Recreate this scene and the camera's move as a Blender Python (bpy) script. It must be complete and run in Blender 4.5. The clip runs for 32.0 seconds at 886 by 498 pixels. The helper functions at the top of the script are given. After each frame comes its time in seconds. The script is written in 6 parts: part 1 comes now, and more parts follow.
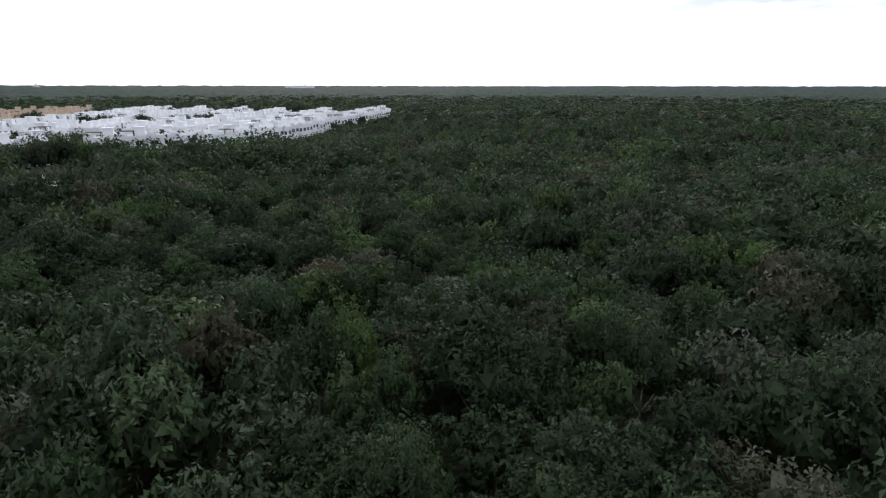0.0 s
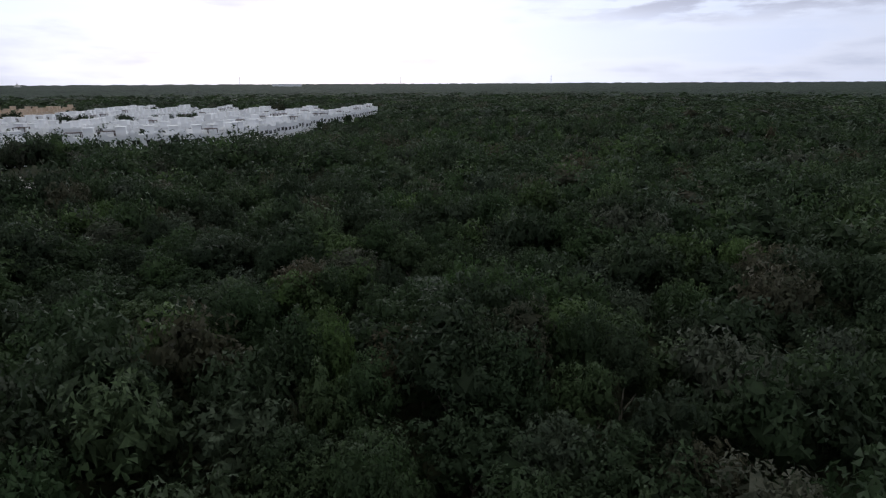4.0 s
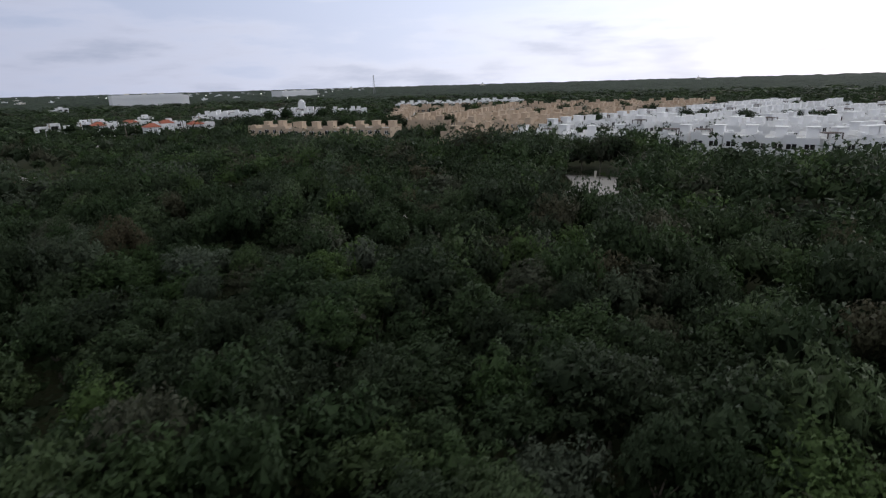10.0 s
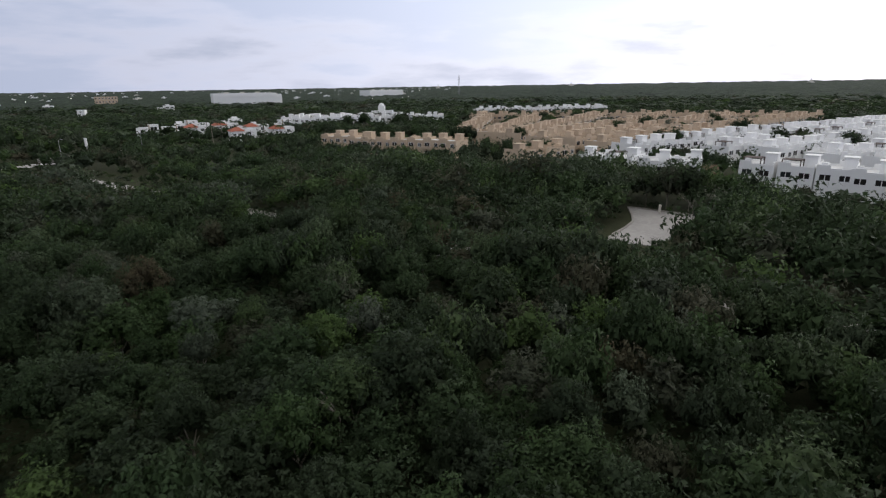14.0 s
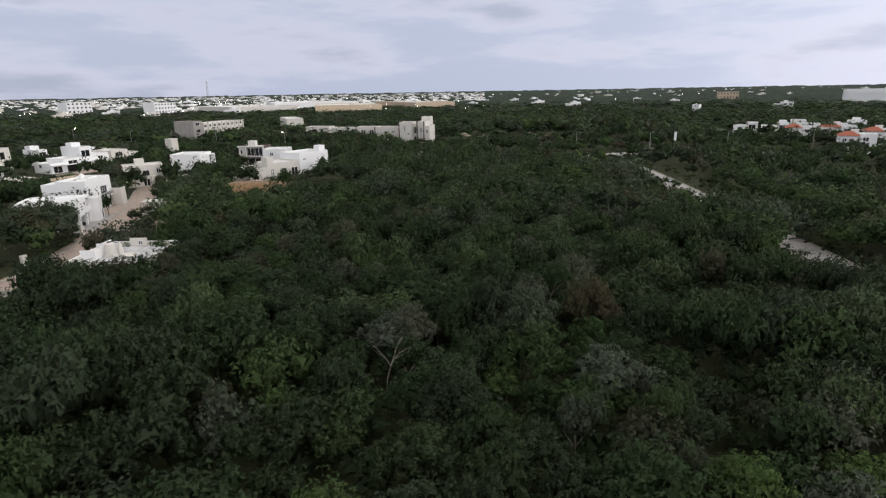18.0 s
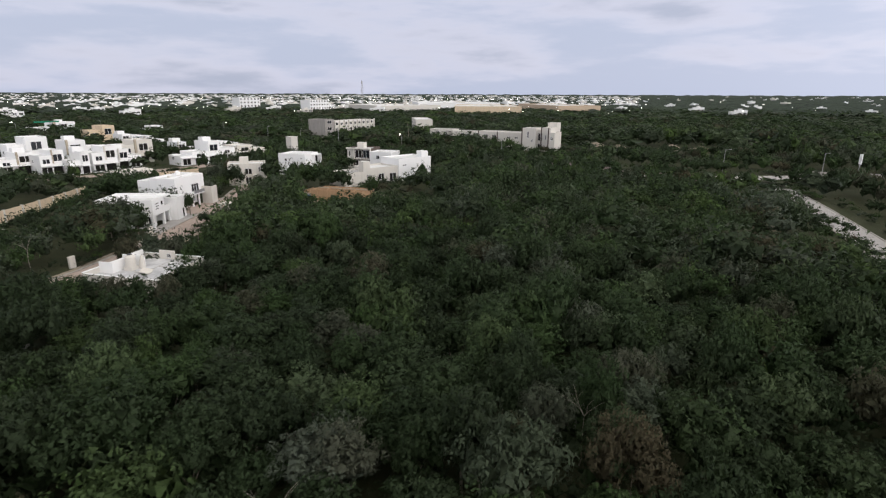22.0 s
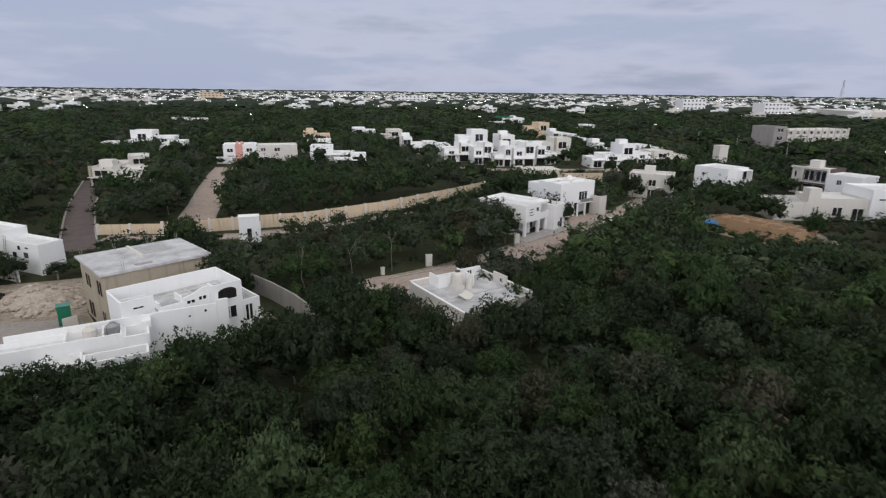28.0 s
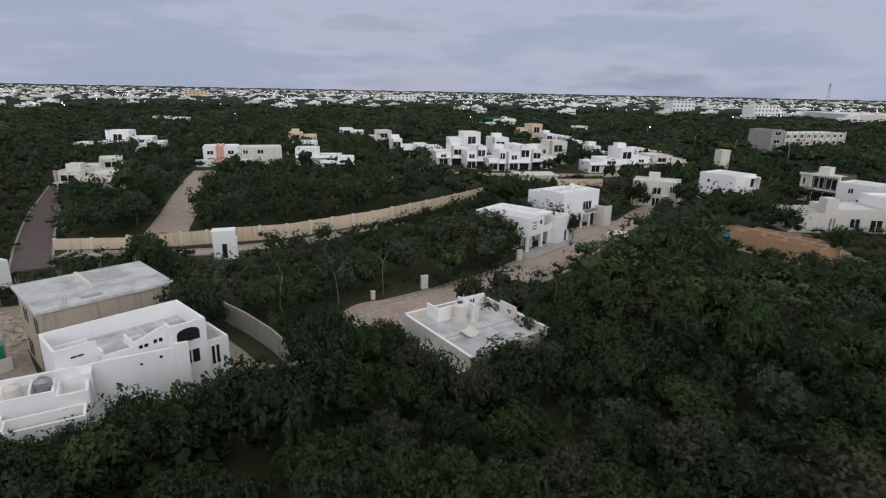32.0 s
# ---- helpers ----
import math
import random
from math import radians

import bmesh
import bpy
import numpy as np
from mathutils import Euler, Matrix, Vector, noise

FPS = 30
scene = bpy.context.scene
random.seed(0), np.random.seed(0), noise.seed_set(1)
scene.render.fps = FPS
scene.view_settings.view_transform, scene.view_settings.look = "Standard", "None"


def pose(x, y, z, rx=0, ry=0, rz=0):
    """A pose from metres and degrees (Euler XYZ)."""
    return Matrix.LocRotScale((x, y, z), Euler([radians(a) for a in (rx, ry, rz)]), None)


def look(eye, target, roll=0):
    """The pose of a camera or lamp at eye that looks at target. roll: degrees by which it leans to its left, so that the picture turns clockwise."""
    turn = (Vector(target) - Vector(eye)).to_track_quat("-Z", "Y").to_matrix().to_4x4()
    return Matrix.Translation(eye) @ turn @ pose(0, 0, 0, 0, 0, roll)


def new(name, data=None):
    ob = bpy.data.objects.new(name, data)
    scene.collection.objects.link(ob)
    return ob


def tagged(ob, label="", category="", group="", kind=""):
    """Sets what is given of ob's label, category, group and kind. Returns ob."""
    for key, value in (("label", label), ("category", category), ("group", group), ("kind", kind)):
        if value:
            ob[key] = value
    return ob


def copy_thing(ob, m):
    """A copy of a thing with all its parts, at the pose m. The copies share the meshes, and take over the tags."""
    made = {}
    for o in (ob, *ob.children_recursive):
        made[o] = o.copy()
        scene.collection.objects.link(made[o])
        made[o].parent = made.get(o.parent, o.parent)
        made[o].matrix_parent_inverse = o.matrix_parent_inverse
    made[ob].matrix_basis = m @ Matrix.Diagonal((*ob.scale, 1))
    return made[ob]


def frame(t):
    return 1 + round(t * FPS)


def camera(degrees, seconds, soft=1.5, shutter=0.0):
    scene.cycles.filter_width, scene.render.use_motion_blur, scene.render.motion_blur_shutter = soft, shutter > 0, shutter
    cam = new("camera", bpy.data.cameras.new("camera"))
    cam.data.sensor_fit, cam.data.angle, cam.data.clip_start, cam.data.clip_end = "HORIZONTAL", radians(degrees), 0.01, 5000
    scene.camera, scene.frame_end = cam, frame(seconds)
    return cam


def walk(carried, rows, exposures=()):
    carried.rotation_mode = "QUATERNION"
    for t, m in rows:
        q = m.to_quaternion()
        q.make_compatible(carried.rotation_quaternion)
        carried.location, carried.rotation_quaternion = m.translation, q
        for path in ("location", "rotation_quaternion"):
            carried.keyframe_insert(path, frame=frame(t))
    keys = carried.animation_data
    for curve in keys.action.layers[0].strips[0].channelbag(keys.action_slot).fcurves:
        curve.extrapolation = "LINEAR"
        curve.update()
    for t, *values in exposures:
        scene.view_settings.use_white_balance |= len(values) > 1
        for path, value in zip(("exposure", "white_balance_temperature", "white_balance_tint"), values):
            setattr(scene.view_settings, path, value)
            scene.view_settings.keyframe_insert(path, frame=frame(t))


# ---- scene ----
cam = camera(78.38, 32.0, 1.25, 0.5)

PATH = [
    (0, 0.00, 0.00, 19.66, 73.31, -0.06, 0.00),
    (0.5, 0.08, -0.06, 19.69, 73.14, -0.08, -0.08),
    (1, 0.14, 0.07, 19.66, 73.05, -0.11, -0.15),
    (1.5, 0.22, 0.15, 19.66, 73.76, -0.02, -0.26),
    (2, 0.30, 0.19, 19.61, 73.66, -0.04, -0.48),
    (2.5, 0.47, 0.26, 19.62, 73.46, 0.13, -0.68),
    (3, 0.64, 0.40, 19.61, 73.33, 0.22, -0.78),
    (3.5, 0.72, 0.45, 19.62, 73.21, 0.26, -1.02),
    (5.5, 0.48, 2.46, 19.59, 72.69, 0.27, -1.54),
    (6, 0.41, 3.78, 19.54, 72.60, 0.28, -1.72),
    (6.5, 0.36, 5.81, 19.50, 72.58, 0.21, -1.87),
    (7, 0.36, 8.65, 19.51, 72.52, 0.23, -2.00),
    (7.5, 0.32, 12.35, 19.54, 72.54, 0.10, -2.08),
    (7.6, 0.34, 12.73, 19.55, 72.54, 0.11, 0.54),
    (7.7, 0.35, 13.17, 19.55, 72.54, 0.12, 2.17),
    (7.8, 0.37, 13.73, 19.56, 72.54, 0.15, 2.94),
    (8, 0.37, 15.15, 19.55, 72.56, 0.26, 3.89),
    (8.1, 0.36, 15.90, 19.54, 72.58, 0.33, 4.02),
    (8.2, 0.32, 16.61, 19.52, 72.60, 0.41, 7.13),
    (8.3, 0.28, 17.29, 19.49, 72.62, 0.49, 11.09),
    (8.4, 0.23, 17.96, 19.46, 72.64, 0.56, 16.34),
    (8.5, 0.18, 18.61, 19.43, 72.67, 0.63, 21.58),
    (8.6, 0.13, 19.25, 19.40, 72.69, 0.68, 24.57),
    (8.7, 0.08, 19.88, 19.37, 72.70, 0.72, 25.86),
    (8.8, 0.02, 20.54, 19.34, 72.72, 0.76, 26.37),
    (9, -0.17, 22.23, 19.29, 72.77, 0.84, 26.60),
    (9.3, -0.65, 25.65, 19.29, 72.91, 1.08, 27.23),
    (9.5, -0.81, 27.09, 19.37, 73.00, 1.24, 32.29),
    (9.6, -0.84, 27.58, 19.43, 73.05, 1.31, 38.63),
    (9.7, -0.85, 28.02, 19.50, 73.09, 1.38, 49.12),
    (9.8, -0.86, 28.45, 19.57, 73.14, 1.45, 56.01),
    (9.9, -0.88, 28.92, 19.64, 73.19, 1.52, 59.06),
    (10, -0.92, 29.50, 19.73, 73.24, 1.58, 60.05),
    (10.3, -1.20, 31.65, 19.98, 73.39, 1.69, 60.20),
    (10.4, -1.28, 32.15, 20.03, 73.42, 1.70, 61.27),
    (10.5, -1.33, 32.54, 20.06, 73.44, 1.70, 63.41),
    (10.6, -1.37, 32.88, 20.07, 73.46, 1.70, 65.00),
    (10.7, -1.40, 33.20, 20.09, 73.48, 1.70, 67.33),
    (10.9, -1.44, 33.82, 20.12, 73.53, 1.69, 69.04),
    (11, -1.45, 34.11, 20.15, 73.54, 1.69, 69.27),
    (11.5, -1.61, 35.83, 20.99, 73.53, 1.64, 69.74),
    (12, -1.77, 36.51, 22.13, 73.51, 1.53, 69.62),
    (12.5, -1.87, 36.76, 23.16, 73.47, 1.40, 69.58),
    (13, -1.85, 36.88, 23.88, 73.46, 1.21, 69.61),
    (13.5, -1.84, 36.95, 24.36, 73.39, 1.09, 69.55),
    (15.5, -7.22, 40.48, 24.40, 73.21, 0.55, 66.04),
    (15.6, -7.32, 40.58, 24.41, 73.22, 0.56, 67.79),
    (15.7, -7.44, 40.70, 24.43, 73.22, 0.56, 70.62),
    (15.8, -7.56, 40.82, 24.45, 73.23, 0.58, 74.24),
    (15.9, -7.70, 40.95, 24.46, 73.23, 0.59, 76.03),
    (16, -7.87, 41.10, 24.47, 73.24, 0.60, 76.92),
    (16.5, -10.44, 42.69, 24.46, 73.34, 0.86, 89.13),
    (17, -13.44, 43.82, 24.48, 73.45, 0.81, 93.87),
    (17.5, -16.80, 44.54, 24.44, 73.66, 0.86, 100.68),
    (17.6, -17.11, 44.62, 24.43, 73.70, 0.89, 106.10),
    (17.7, -17.40, 44.70, 24.43, 73.73, 0.91, 115.81),
    (17.8, -17.69, 44.77, 24.42, 73.77, 0.94, 121.37),
    (17.9, -17.98, 44.85, 24.42, 73.81, 0.96, 126.36),
    (18, -18.30, 44.92, 24.42, 73.84, 0.98, 127.09),
    (18.5, -21.82, 45.27, 24.47, 73.98, 0.87, 127.36),
    (19, -25.08, 45.13, 24.47, 74.03, 0.74, 127.44),
    (19.5, -28.13, 44.79, 24.66, 74.05, 0.47, 127.41),
    (19.6, -28.38, 44.77, 24.70, 74.05, 0.45, 127.37),
    (19.7, -28.62, 44.75, 24.75, 74.05, 0.43, 127.24),
    (19.8, -28.89, 44.73, 24.80, 74.05, 0.41, 128.20),
    (19.9, -29.20, 44.71, 24.85, 74.05, 0.39, 131.26),
    (20, -29.54, 44.69, 24.90, 74.05, 0.36, 134.68),
    (20.1, -29.89, 44.67, 24.94, 74.05, 0.34, 140.19),
    (20.2, -30.24, 44.65, 24.98, 74.05, 0.32, 141.26),
    (20.3, -30.59, 44.63, 25.01, 74.05, 0.29, 141.66),
    (20.5, -31.35, 44.57, 25.05, 74.06, 0.25, 142.10),
    (21, -34.55, 43.71, 25.07, 74.09, 0.05, 142.35),
    (21.5, -36.71, 42.81, 25.17, 74.08, -0.11, 142.39),
    (22, -38.80, 41.77, 25.24, 74.06, -0.23, 142.30),
    (22.5, -40.85, 40.74, 25.30, 74.10, -0.38, 142.27),
    (23, -42.73, 39.45, 25.57, 74.00, -0.62, 142.17),
    (23.5, -44.70, 37.98, 25.66, 73.91, -0.66, 142.09),
    (23.6, -44.85, 37.85, 25.63, 73.90, -0.64, 141.87),
    (23.7, -44.99, 37.72, 25.59, 73.89, -0.62, 142.43),
    (23.8, -45.13, 37.58, 25.54, 73.88, -0.59, 144.85),
    (23.9, -45.29, 37.43, 25.49, 73.88, -0.56, 148.55),
    (24, -45.45, 37.28, 25.44, 73.87, -0.53, 156.32),
    (24.1, -45.62, 37.11, 25.39, 73.87, -0.51, 158.87),
    (24.2, -45.80, 36.92, 25.34, 73.88, -0.48, 160.69),
    (24.5, -46.53, 36.15, 25.16, 73.91, -0.42, 161.33),
    (25, -48.59, 33.43, 24.81, 74.03, -0.47, 161.80),
    (25.3, -49.22, 32.41, 24.67, 74.06, -0.53, 161.88),
    (25.4, -49.37, 32.16, 24.65, 74.07, -0.54, 162.20),
    (25.5, -49.51, 31.92, 24.63, 74.07, -0.56, 163.86),
    (25.6, -49.66, 31.68, 24.62, 74.07, -0.58, 164.98),
    (25.7, -49.82, 31.39, 24.61, 74.06, -0.60, 166.37),
    (25.8, -50.00, 31.06, 24.60, 74.05, -0.62, 168.11),
    (26, -50.35, 30.29, 24.60, 74.01, -0.69, 168.51),
    (26.1, -50.49, 29.94, 24.59, 73.99, -0.73, 168.55),
    (26.2, -50.59, 29.64, 24.59, 73.98, -0.77, 170.41),
    (26.3, -50.66, 29.40, 24.59, 73.96, -0.80, 172.11),
    (26.4, -50.71, 29.20, 24.58, 73.95, -0.83, 174.05),
    (26.5, -50.75, 29.04, 24.58, 73.94, -0.85, 175.05),
    (28.5, -51.87, 19.81, 24.66, 73.80, -0.90, 187.22),
    (29, -51.75, 18.32, 24.78, 73.75, -1.04, 187.36),
    (29.5, -51.66, 17.45, 25.04, 73.82, -1.09, 187.50),
    (30, -51.61, 17.28, 25.14, 73.83, -0.98, 187.61),
    (30.5, -51.43, 17.06, 25.28, 73.64, -1.12, 187.68),
    (31, -50.94, 16.00, 25.29, 73.60, -1.21, 187.77),
    (31.3, -50.74, 15.43, 25.28, 73.61, -1.24, 187.89),
    (31.4, -50.68, 15.28, 25.27, 73.62, -1.24, 186.82),
    (31.5, -50.60, 15.13, 25.25, 73.63, -1.24, 185.23),
    (31.6, -50.51, 14.97, 25.23, 73.65, -1.23, 184.86),
    (31.8, -50.28, 14.61, 25.16, 73.70, -1.20, 184.49),
    (32, -49.73, 13.84, 24.99, 73.82, -1.10, 184.55),
]
walk(cam, [(t, pose(*row)) for t, *row in PATH],
     [(0, 0.42, 5950, 10), (1, -0.02, 5950, 10), (3, -0.32, 5950, 10), (6, -0.42, 5950, 10), (9, -0.36, 6050, 10), (11, -0.08, 6300, 10), (13, -0.02, 6350, 10),
      (16, 0.05, 6400, 10), (18, 0.22, 6600, 10), (22, 0.3, 6650, 10), (26, 0.2, 6550, 10), (29, -0.12, 6300, 10), (32, -0.2, 6300, 10)])

# ---- light: dusk under a broken overcast, the bright side of the sky low in the north ----
SUN_AZ = radians(12)          # turned from +y towards -x
SUN_EL = radians(7)
world = bpy.data.worlds.new("dusk_sky")
scene.world = world
world.use_nodes = True
wn, wl = world.node_tree.nodes, world.node_tree.links
wn.clear()


def wnode(kind, **values):
    n = wn.new(kind)
    for k, v in values.items():
        n.inputs[k].default_value = v
    return n


def wmath(op, a, b=None, c=None):
    n = wn.new("ShaderNodeMath")
    n.operation = op
    for i, v in enumerate((a, b, c)):
        if v is None:
            continue
        if isinstance(v, (int, float)):
            n.inputs[i].default_value = v
        else:
            wl.new(v, n.inputs[i])
    return n.outputs[0]


def wmix(fac, a, b):
    n = wn.new("ShaderNodeMix")
    n.data_type = "RGBA"
    for sock, v in ((n.inputs[0], fac), (n.inputs[6], a), (n.inputs[7], b)):
        if isinstance(v, (int, float)):
            sock.default_value = v
        elif isinstance(v, tuple):
            sock.default_value = (*v, 1)
        else:
            wl.new(v, sock)
    return n.outputs[2]


sky = wn.new("ShaderNodeTexSky")
sky.sky_type = "NISHITA"
sky.sun_disc = False
sky.sun_elevation = SUN_EL
sky.sun_rotation = -SUN_AZ
sky.air_density, sky.dust_density = 1.0, 2.0
co = wn.new("ShaderNodeTexCoord")
sep = wn.new("ShaderNodeSeparateXYZ")
wl.new(co.outputs["Generated"], sep.inputs[0])
dx, dy, dz = sep.outputs
plane = wn.new("ShaderNodeCombineXYZ")
wl.new(dx, plane.inputs[0])
wl.new(dy, plane.inputs[1])
wl.new(wmath("MULTIPLY", dz, 5.0), plane.inputs[2])
# how far towards the bright side a direction looks, 0 to 1
toward = wmath("ADD", wmath("MULTIPLY", dx, -math.sin(SUN_AZ)), wmath("MULTIPLY", dy, math.cos(SUN_AZ)))
glow = wmath("POWER", wmath("MULTIPLY_ADD", toward, 0.5, 0.5), 3.0)


def cloud_noise(scale, detail, offset):
    m = wn.new("ShaderNodeMapping")
    m.inputs["Location"].default_value = (offset, offset * 0.7, 0)
    m.inputs["Rotation"].default_value = (0, 0, 0.5)
    wl.new(plane.outputs[0], m.inputs[0])
    n = wnode("ShaderNodeTexNoise", Scale=scale, Detail=detail, Roughness=0.55)
    wl.new(m.outputs[0], n.inputs["Vector"])
    return n.outputs[0]


def wramp(fac, lo, hi):
    n = wn.new("ShaderNodeMapRange")
    n.interpolation_type = "SMOOTHSTEP"
    n.inputs[1].default_value, n.inputs[2].default_value = min(lo, hi), max(lo, hi)
    if lo > hi:
        n.inputs[3].default_value, n.inputs[4].default_value = 1.0, 0.0
    wl.new(fac, n.inputs[0])
    return n.outputs[0]


big = cloud_noise(2.6, 6.0, 3.1)
small = cloud_noise(9.0, 5.0, 8.3)
deck = wmath("ADD", wmath("MULTIPLY", big, 0.82), wmath("MULTIPLY", small, 0.18))
clouds = wramp(deck, 0.42, 0.60)
dark = wramp(deck, 0.49, 0.70)
level = wmath("MULTIPLY_ADD", glow, 0.80, 0.62)
veil = wmix(glow, (0.65, 0.725, 0.95), (0.91, 0.935, 1.06))
lit = wmix(glow, (0.90, 0.92, 1.12), (0.96, 0.965, 1.02))
shaded = wmix(glow, (0.58, 0.64, 0.83), (0.62, 0.64, 0.74))
colour = wmix(clouds, veil, lit)
colour = wmix(dark, colour, shaded)
# a grey bank of cloud hangs high beside the bright side
beside = wmath("ADD", wmath("MULTIPLY", dx, math.sin(radians(31))), wmath("MULTIPLY", dy, math.cos(radians(31))))
bank = wmath("MULTIPLY", wramp(beside, 0.935, 0.985), wmath("MULTIPLY", wramp(dz, 0.075, 0.125), wramp(small, 0.40, 0.56)))
colour = wmix(wmath("MULTIPLY", bank, 0.8), colour, (0.46, 0.46, 0.56))
# the deck is thinner, brighter and more neutral overhead
colour = wmix(wramp(dz, 0.26, 0.75), colour, (1.22, 1.19, 1.13))
warm = wmath("MULTIPLY", wmath("MULTIPLY", wramp(dz, 0.16, 0.0), glow), 0.15)
colour = wmix(warm, colour, (1.0, 0.90, 0.88))
tone = wn.new("ShaderNodeVectorMath")
tone.operation = "SCALE"
wl.new(colour, tone.inputs[0])
wl.new(level, tone.inputs[3])
air = wn.new("ShaderNodeVectorMath")
air.operation = "SCALE"
wl.new(sky.outputs[0], air.inputs[0])
air.inputs[3].default_value = 0.006
both = wn.new("ShaderNodeVectorMath")
both.operation = "ADD"
wl.new(tone.outputs[0], both.inputs[0])
wl.new(air.outputs[0], both.inputs[1])
bg = wn.new("ShaderNodeBackground")
bg.inputs["Strength"].default_value = 1.0
wl.new(both.outputs[0], bg.inputs[0])
wl.new(bg.outputs[0], wn.new("ShaderNodeOutputWorld").inputs[0])

sun_data = bpy.data.lights.new("sun", "SUN")
sun_data.energy, sun_data.angle, sun_data.color = 0.5, radians(25), (1.0, 0.93, 0.88)
sun = new("sun", sun_data)
sun.matrix_world = look((-80 * math.sin(SUN_AZ), 80 * math.cos(SUN_AZ), 60), (0, 0, 40 - 0), 0)

# ---- materials ----


class Mat:
    """A small builder for node materials."""

    def __init__(self, name, rough=0.8, metal=0.0, spec=0.3):
        self.m = bpy.data.materials.new(name)
        self.m.use_nodes = True
        self.n, self.l = self.m.node_tree.nodes, self.m.node_tree.links
        self.b = self.n["Principled BSDF"]
        self.b.inputs["Roughness"].default_value = rough
        self.b.inputs["Metallic"].default_value = metal
        self.b.inputs["Specular IOR Level"].default_value = spec
        self.pos = None

    def place(self):
        if self.pos is None:
            self.pos = self.n.new("ShaderNodeNewGeometry")
        return self.pos.outputs["Position"]

    def own(self):
        return self.n.new("ShaderNodeTexCoord").outputs["Object"]

    def noise(self, scale, detail=4.0, rough=0.55, stretch=None, vec=None):
        t = self.n.new("ShaderNodeTexNoise")
        t.inputs["Scale"].default_value, t.inputs["Detail"].default_value = scale, detail
        t.inputs["Roughness"].default_value = rough
        v = vec or self.place()
        if stretch:
            mp = self.n.new("ShaderNodeMapping")
            mp.inputs["Scale"].default_value = stretch
            self.l.new(v, mp.inputs[0])
            v = mp.outputs[0]
        self.l.new(v, t.inputs["Vector"])
        return t.outputs[0]

    def span(self, fac, lo, hi, a=0.0, b=1.0):
        r = self.n.new("ShaderNodeMapRange")
        for i, v in enumerate((lo, hi, a, b)):
            r.inputs[i + 1].default_value = v
        self.l.new(fac, r.inputs[0])
        return r.outputs[0]

    def mix(self, fac, a, b, blend="MIX"):
        x = self.n.new("ShaderNodeMix")
        x.data_type, x.blend_type = "RGBA", blend
        for s, v in ((x.inputs[0], fac), (x.inputs[6], a), (x.inputs[7], b)):
            if isinstance(v, (int, float)):
                s.default_value = v
            elif isinstance(v, tuple):
                s.default_value = (*v, 1)
            else:
                self.l.new(v, s)
        return x.outputs[2]

    def colour(self, v):
        if isinstance(v, tuple):
            self.b.inputs["Base Color"].default_value = (*v, 1)
        else:
            self.l.new(v, self.b.inputs["Base Color"])
        return self

    def bump(self, h, strength=0.4, distance=0.02):
        x = self.n.new("ShaderNodeBump")
        x.inputs["Strength"].default_value, x.inputs["Distance"].default_value = strength, distance
        self.l.new(h, x.inputs["Height"])
        self.l.new(x.outputs[0], self.b.inputs["Normal"])
        return self

    def rnd(self):
        return self.n.new("ShaderNodeObjectInfo").outputs["Random"]

    def island(self):
        if self.pos is None:
            self.place()
        return self.pos.outputs["Random Per Island"]

    def attr(self, name):
        a = self.n.new("ShaderNodeAttribute")
        a.attribute_name = name
        return a.outputs["Fac"]


def plaster(name, col, dirt, amount=0.5, rough=0.85):
    """Painted render: fine grain, patches, and rain streaks running down."""
    k = Mat(name, rough, 0, 0.2)
    patch = k.span(k.noise(0.5, 5), 0.35, 0.75)
    streak = k.span(k.noise(1.0, 5, 0.6, (2.2, 2.2, 0.16)), 0.5, 0.78, 0, amount)
    fine = k.noise(14, 3)
    c = k.mix(k.span(patch, 0, 1, 0, 0.35 * amount), col, dirt)
    c = k.mix(streak, c, dirt)
    c = k.mix(k.span(fine, 0.3, 0.7, 0, 0.12), c, tuple(v * 0.8 for v in col))
    c = k.mix(k.span(k.rnd(), 0, 1, 0, 0.12), c, tuple(v * 0.82 for v in col))
    k.colour(c).bump(fine, 0.25, 0.01)
    return k.m


def rough_ground(name, a, b, c, s1=0.25, s2=3.0, rough=0.95, relief=0.05):
    k = Mat(name, rough, 0, 0.15)
    n1, n2, n3 = k.noise(s1, 6, 0.6), k.noise(s2, 5), k.noise(s2 * 8, 3)
    col = k.mix(k.span(n1, 0.38, 0.62), a, b)
    col = k.mix(k.span(n2, 0.45, 0.7), col, c)
    col = k.mix(k.span(n3, 0.3, 0.7, 0, 0.35), col, tuple(v * 0.6 for v in a))
    k.colour(col).bump(n2, 0.6, relief)
    return k.m


